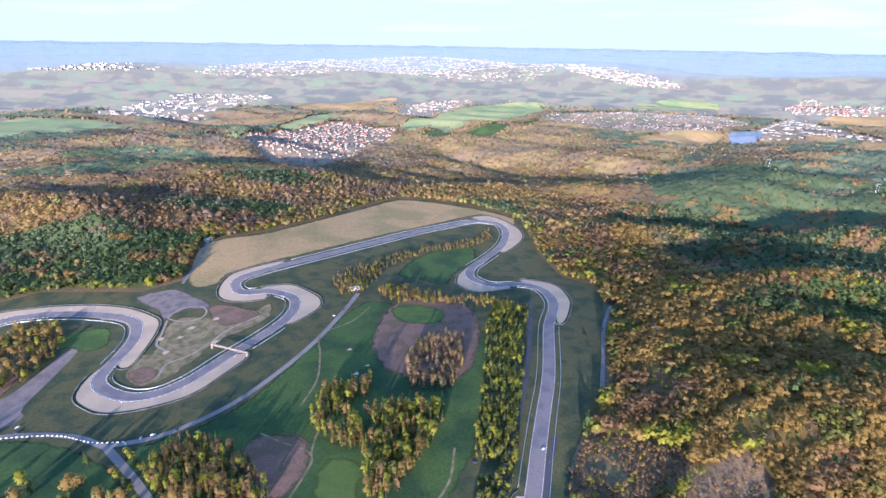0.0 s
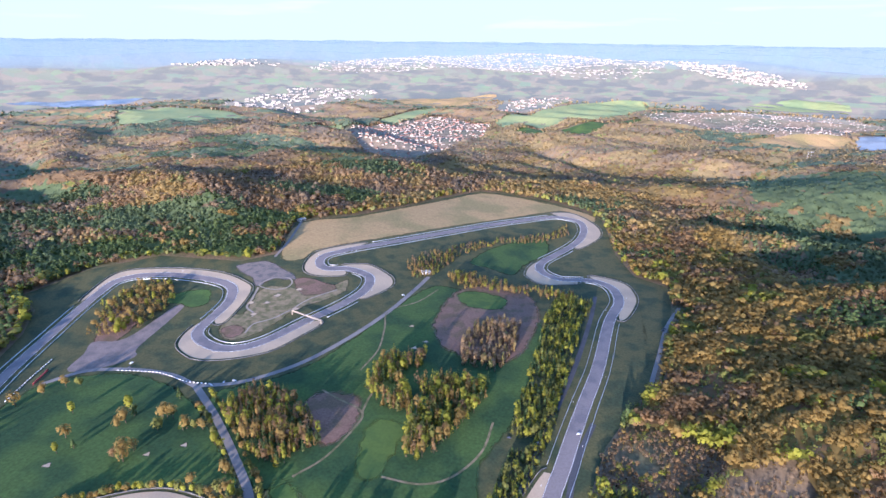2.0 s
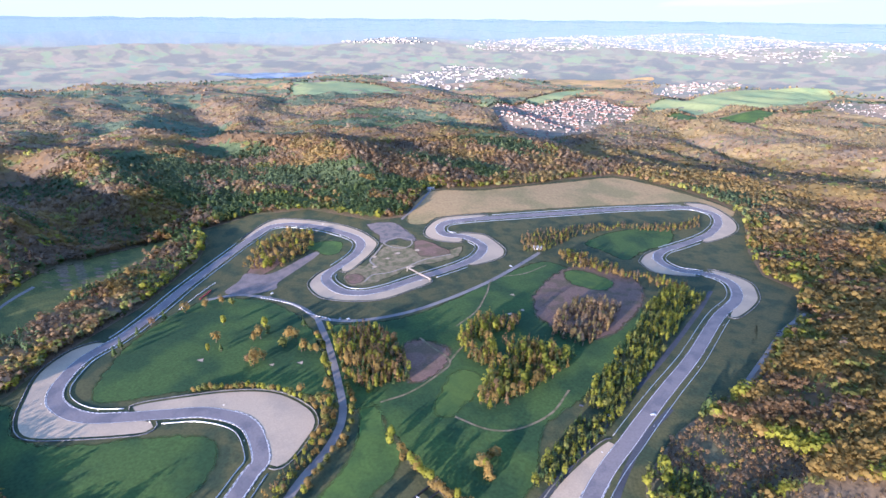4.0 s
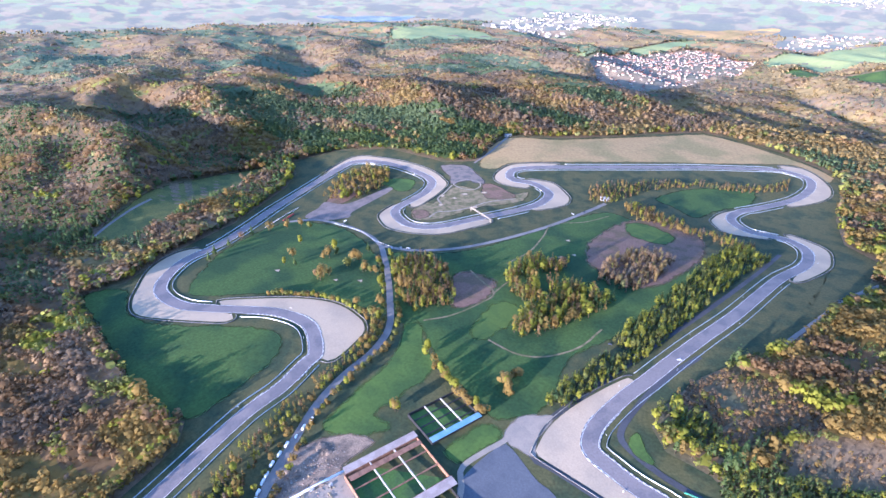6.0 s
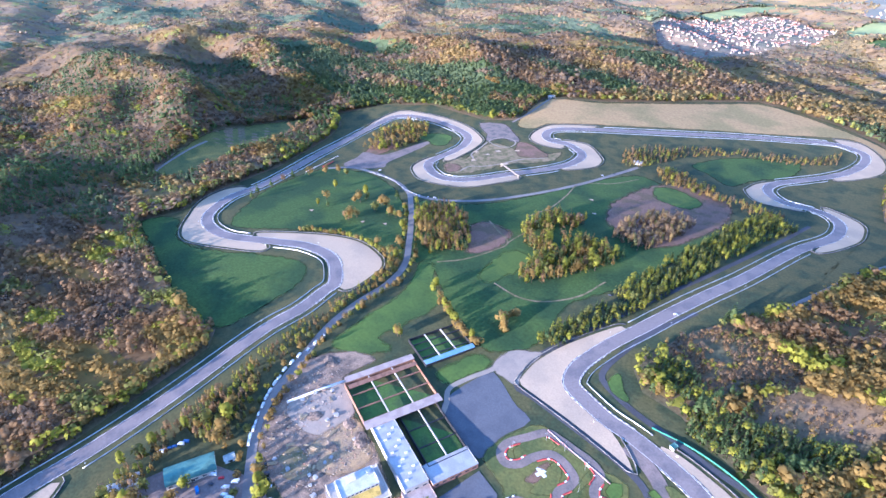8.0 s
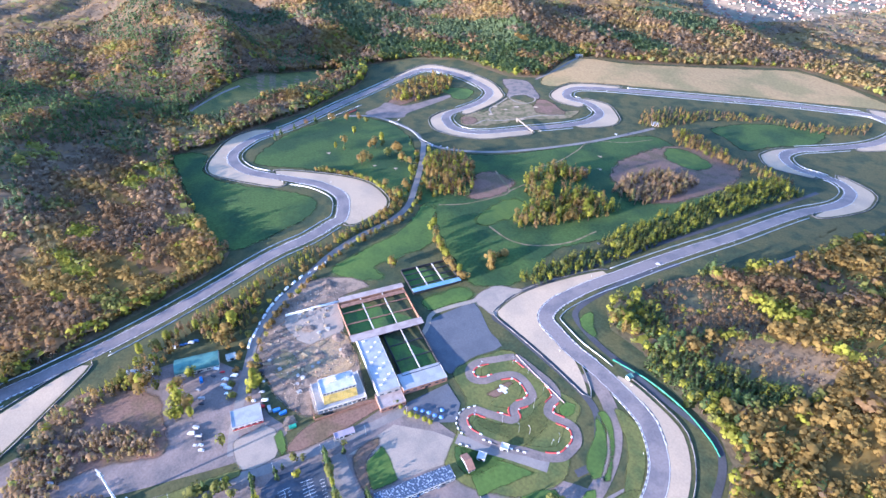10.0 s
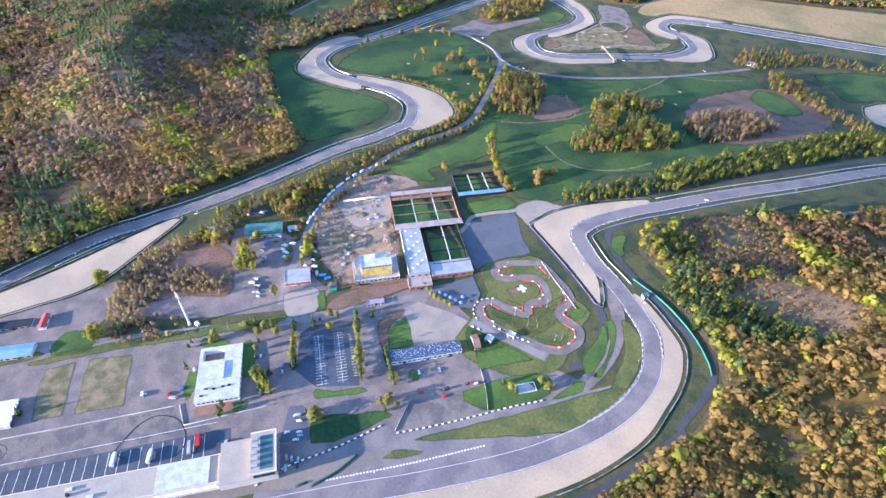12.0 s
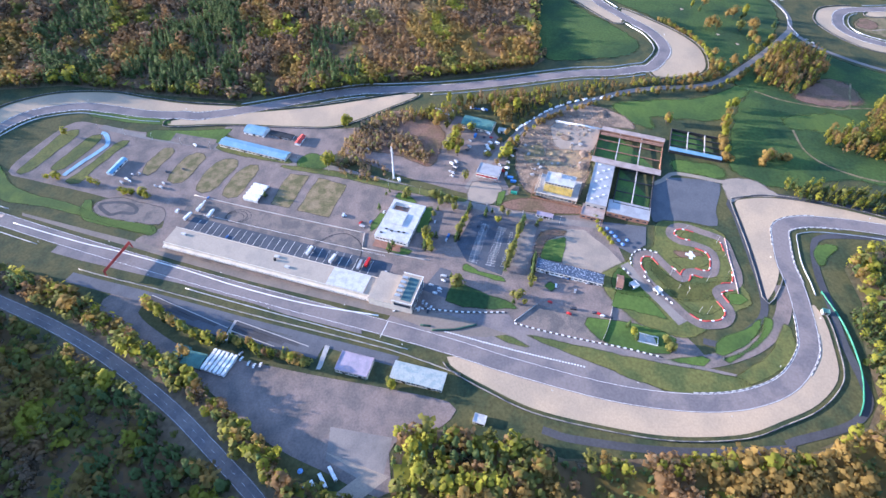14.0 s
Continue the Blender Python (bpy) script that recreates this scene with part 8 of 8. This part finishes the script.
def set_tree(kind, species, x, y, height, group):
    if any(math.hypot(x - a, y - b) < r for a, b, r in ((153, -98, 22), (-8, -13, 13), (66, -102, 22), (-79, 3, 6), (-90, -24, 13))):
        return
    height *= dice.uniform(0.85, 1.35)
    w = height * dice.uniform(0.85, 1.15)
    m = pose(x, y, ground_at(x, y) + 0.1, 0, 0, dice.uniform(0, 360))
    key = kind, species, dice.randrange(2)
    if key not in trees:
        ob = trees[key] = tree(kind, species, len(trees) + 40, NAMES[kind, species])
        ob.matrix_basis = m
    else:
        ob = copy_thing(trees[key], m)
    ob.scale = (w, w, height)
    tagged(ob, group=group)


def thicken(spots):
    """The places of a hedge, and one more between each two that stand close."""
    out = list(spots)
    for (ax, ay), (bx, by) in zip(spots, spots[1:]):
        if math.hypot(ax - bx, ay - by) < 22:
            out.append(((ax + bx) / 2 + dice.uniform(-1.5, 1.5), (ay + by) / 2 + dice.uniform(-1.5, 1.5)))
    return out


HEDGE_LINES = [tuple(np.array(a) + (np.array(b) - a) * k) for a, b, n in (((45, -33), (90, -47), 19), ((62, 20), (127, -1), 24), ((111, 27), (144, 21), 13), ((80, -78), (104, -70), 10)) for k in np.linspace(0, 1, n)]
for spots, group, height, kinds in (
    (thicken(CLUMP_GOLF) + TREES_GOLF[18:], "trees on the golf lawn", 15, [("round", 0), ("tall", 3), ("round", 4), ("conifer", 5), ("round", 0), ("round", 1)]),
    (CLUMP_TREES, "gold trees inside the loop", 16, [("round", 0), ("tall", 3), ("round", 0)]),
    (ROW_INNER, "bushes along the inner barrier", 7, [("bush", 0), ("bush", 4), ("round", 0)]),
    (thicken(HEDGE_GOLF), "trees behind the gravel trap", 9, [("round", 3), ("bush", 0), ("bush", 4), ("round", 0)]),
    (thicken(HEDGE_ROW), "trees along the golf fence", 12, [("tall", 3), ("round", 0), ("bush", 0), ("round", 3)]),
    (HEDGE_CAR, "trees round the car park", 9, [("round", 4), ("conifer", 5), ("round", 4)]),
    ([(61, 90), (66, 91), (73, 91), (78, 93), (83, 95), (89, 98), (93, 101)], "yellow bushes beside the parasols", 6, [("bush", 3)]),
    (CLUB_TREES, "dark trees about the club building", 9, [("conifer", 5), ("round", 4), ("conifer", 5)]),
    (YARD_TREES + [(-75, -45), (-55, -55), (-51, -45), (-96, -70), (-103, -74), (-99, -56), (-73, -49), (-57, -49)], "gold and green trees about the yard", 15, [("tall", 3), ("round", 0), ("round", 3), ("round", 4)]),
    (TREES_PAD, "trees about the paddock", 11, [("round", 3), ("round", 4), ("conifer", 5), ("bush", 4)]),
    (TREES_MAN, "trees in the practice ground", 9, [("round", 3), ("bush", 3)]),
    (thicken(ROW_ROAD), "trees between road and car park", 13, [("round", 3), ("round", 4), ("round", 0), ("round", 1)]),
):
    for x, y in spots:
        set_tree(*dice.choice(kinds), x, y, height, group)
# close-grown rows whose trees run into one another
for name, spots, tall, mix, label in (
    ("hedge", HEDGE_LINES, 12, (0.0, 0.0, 0.0, 0.06, 0.24, 0.70), "dense dark green hedge of narrow trees between the parking lots"),
    ("tree_row", thicken(thicken(ROW_LOW)), 14, (0.12, 0.03, 0.0, 0.2, 0.3, 0.35), "close row of green trees below the terrace"),
):
    at = np.array(spots)
    plant(name, at[:, 0], at[:, 1], rng.choice(6, len(at), p=mix), tall * (0.75 + 0.45 * rng.random(len(at))), 90, 0.07, label, True, 0.95, 0.5)
# bushes along the access road and the left straight
for line, off, gap, group in ((ROAD_JUNCTION, 9, 9.5, "bushes along the access road"), (ROAD_JUNCTION, -8, 14, "bushes along the access road")):
    run = smooth(line, step=gap)
    for (x, y), (nx, ny) in list(zip(run, sides(run)))[3:-4]:
        x, y = x + nx * (off + dice.uniform(-2, 2)), y + ny * (off + dice.uniform(-2, 2))
        set_tree(*dice.choice([("round", 3), ("bush", 4), ("bush", 0), ("round", 0)]), x, y, 8.5, group)

# ---- far villages and the city ----
ROOF_RED = material("tiled_roofs", (0.30, 0.14, 0.09), 0.85, 0.2, 20, island=0.3)
PALE_WALL = material("pale_walls", (0.35, 0.32, 0.285), 0.85, 0.05, 20, island=0.35)


def spots_in(poly, count, chance):
    p = np.asarray(poly, float)
    lo, hi = p.min(0), p.max(0)
    out = []
    while len(out) < count:
        x, y = chance.uniform(lo[0], hi[0]), chance.uniform(lo[1], hi[1])
        if inside(p, np.array([x]), np.array([y]))[0]:
            out.append((x, y))
    return out


def house_rows(points, size, slab):
    """Far houses or blocks as one mesh: walls with pitched or flat roofs."""
    v, f, m = [], [], []
    for x, y in points:
        px, py, pz, s = (float(q) for q in lay(x, y))
        l, w, h = (c * s * dice.uniform(0.75, 1.35) for c in size)
        a = dice.choice((0.2, 0.2 + math.pi / 2)) + dice.uniform(-0.25, 0.25)
        c, d, k = math.cos(a), math.sin(a), len(v)
        r = 0 if slab else w * 0.55
        corners = [(-l, -w), (l, -w), (l, w), (-l, w)]
        for z in (-2 * s, h):
            v += [(px + c * q - d * t, py + d * q + c * t, pz + z) for q, t in corners]
        v += [(px + c * q, py + d * q, pz + h + r) for q in (-l, l)]
        for q in ((0, 1, 5, 4), (1, 2, 6, 5), (2, 3, 7, 6), (3, 0, 4, 7)):
            f.append([k + i for i in q]), m.append(0)
        if slab:
            f.append([k + i for i in (4, 5, 6, 7)]), m.append(0)
        else:
            f += [[k + i for i in q] for q in ((4, 5, 9, 8), (6, 7, 8, 9), (5, 6, 9, 9), (7, 4, 8, 8))]
            m += [1, 1, 0, 0]
    return v, f, m


def far_town(name, poly, count, size, slab, label, seed, singles=0):
    chance = random.Random(seed)
    points = spots_in(poly, count, chance)
    v, f, m = house_rows(points[singles:], size, slab)
    four = [q for q in f]
    me = bpy.data.meshes.new(name)
    me.from_pydata(v, [], [list(dict.fromkeys(q)) for q in four])
    for mat in (PALE_WALL, ROOF_RED):
        me.materials.append(mat)
    me.polygons.foreach_set("material_index", np.array(m, np.int32))
    tagged(new(name, me), label, "houses", kind="stuff")
    first = None
    for x, y in points[:singles]:
        px, py, pz, s = (float(q) for q in lay(x, y))
        at = pose(px, py, pz, 0, 0, chance.choice((12, 102)) + chance.uniform(-14, 14))
        if first is None:
            first = new("house")
            tagged(first, "pale village house with a red tiled gable roof", "house", "village houses")
            part("wall", boxes(((-6, -4.5, -2), (6, 4.5, 4.5))), PALE_WALL, first)
            bm = profile_along(bmesh.new(), [(-5, 4.3), (5, 4.3), (0, 8.2)], -6.4, 6.4)
            bmesh.ops.recalc_face_normals(bm, faces=bm.faces[:])
            part("roof", bm, ROOF_RED, first)
            first.matrix_basis = at
        else:
            ob = copy_thing(first, at)
            ob.scale = [s * chance.uniform(0.55, 0.95)] * 3


far_town("village", VILLAGE, 900, (3.9, 2.9, 2.9), False, "dense village of pale houses with red roofs", 1, 240)
far_town("garden_houses", GARDENS, 620, (2.4, 1.9, 2.3), False, "scattered garden houses on the slope", 2)
far_town("hamlet", HAMLET, 120, (6, 4, 5), False, "small houses among green fields", 3)
far_town("works", WORKS, 190, (9, 4, 3.6), True, "long pale works buildings", 4)
far_town("suburb", SUBURB, 260, (8, 6, 7), False, "far suburb of pale houses", 5)
far_town("housing_estate", ESTATE, 330, (10, 3.4, 6.5), True, "white blocks of a far housing estate", 6)
far_town("city", CITY, 2900, (15, 7, 7), True, "pale far city under haze", 7)
far_town("city_blocks", CITY_EAST, 520, (18, 8, 11), True, "far white city blocks", 8)
far_town("city_blocks", CITY_WEST, 130, (20, 7, 11), True, "far white slab blocks", 9)

# power pylons over the far wood
pylon = None
for x, y in ((1150, 1420), (1010, 1700), (900, 1990)):
    m = pose(x, y, ground_at(x, y), 0, 0, 25)
    if pylon is None:
        pylon = thing("power_pylon", x, y, 25, "grey lattice power pylon above the wood", "pylon", "power pylons")
        for s in (-1, 1):
            part("mast", rod(bmesh.new(), (s * 7, 0, 0), (s * 6, 0, 38), 0.5, 4, 0.35), STEEL, pylon)
        part("cross_arm", boxes(((-15, -0.35, 33.3), (15, 0.35, 34.2))), STEEL, pylon)
    else:
        copy_thing(pylon, m)
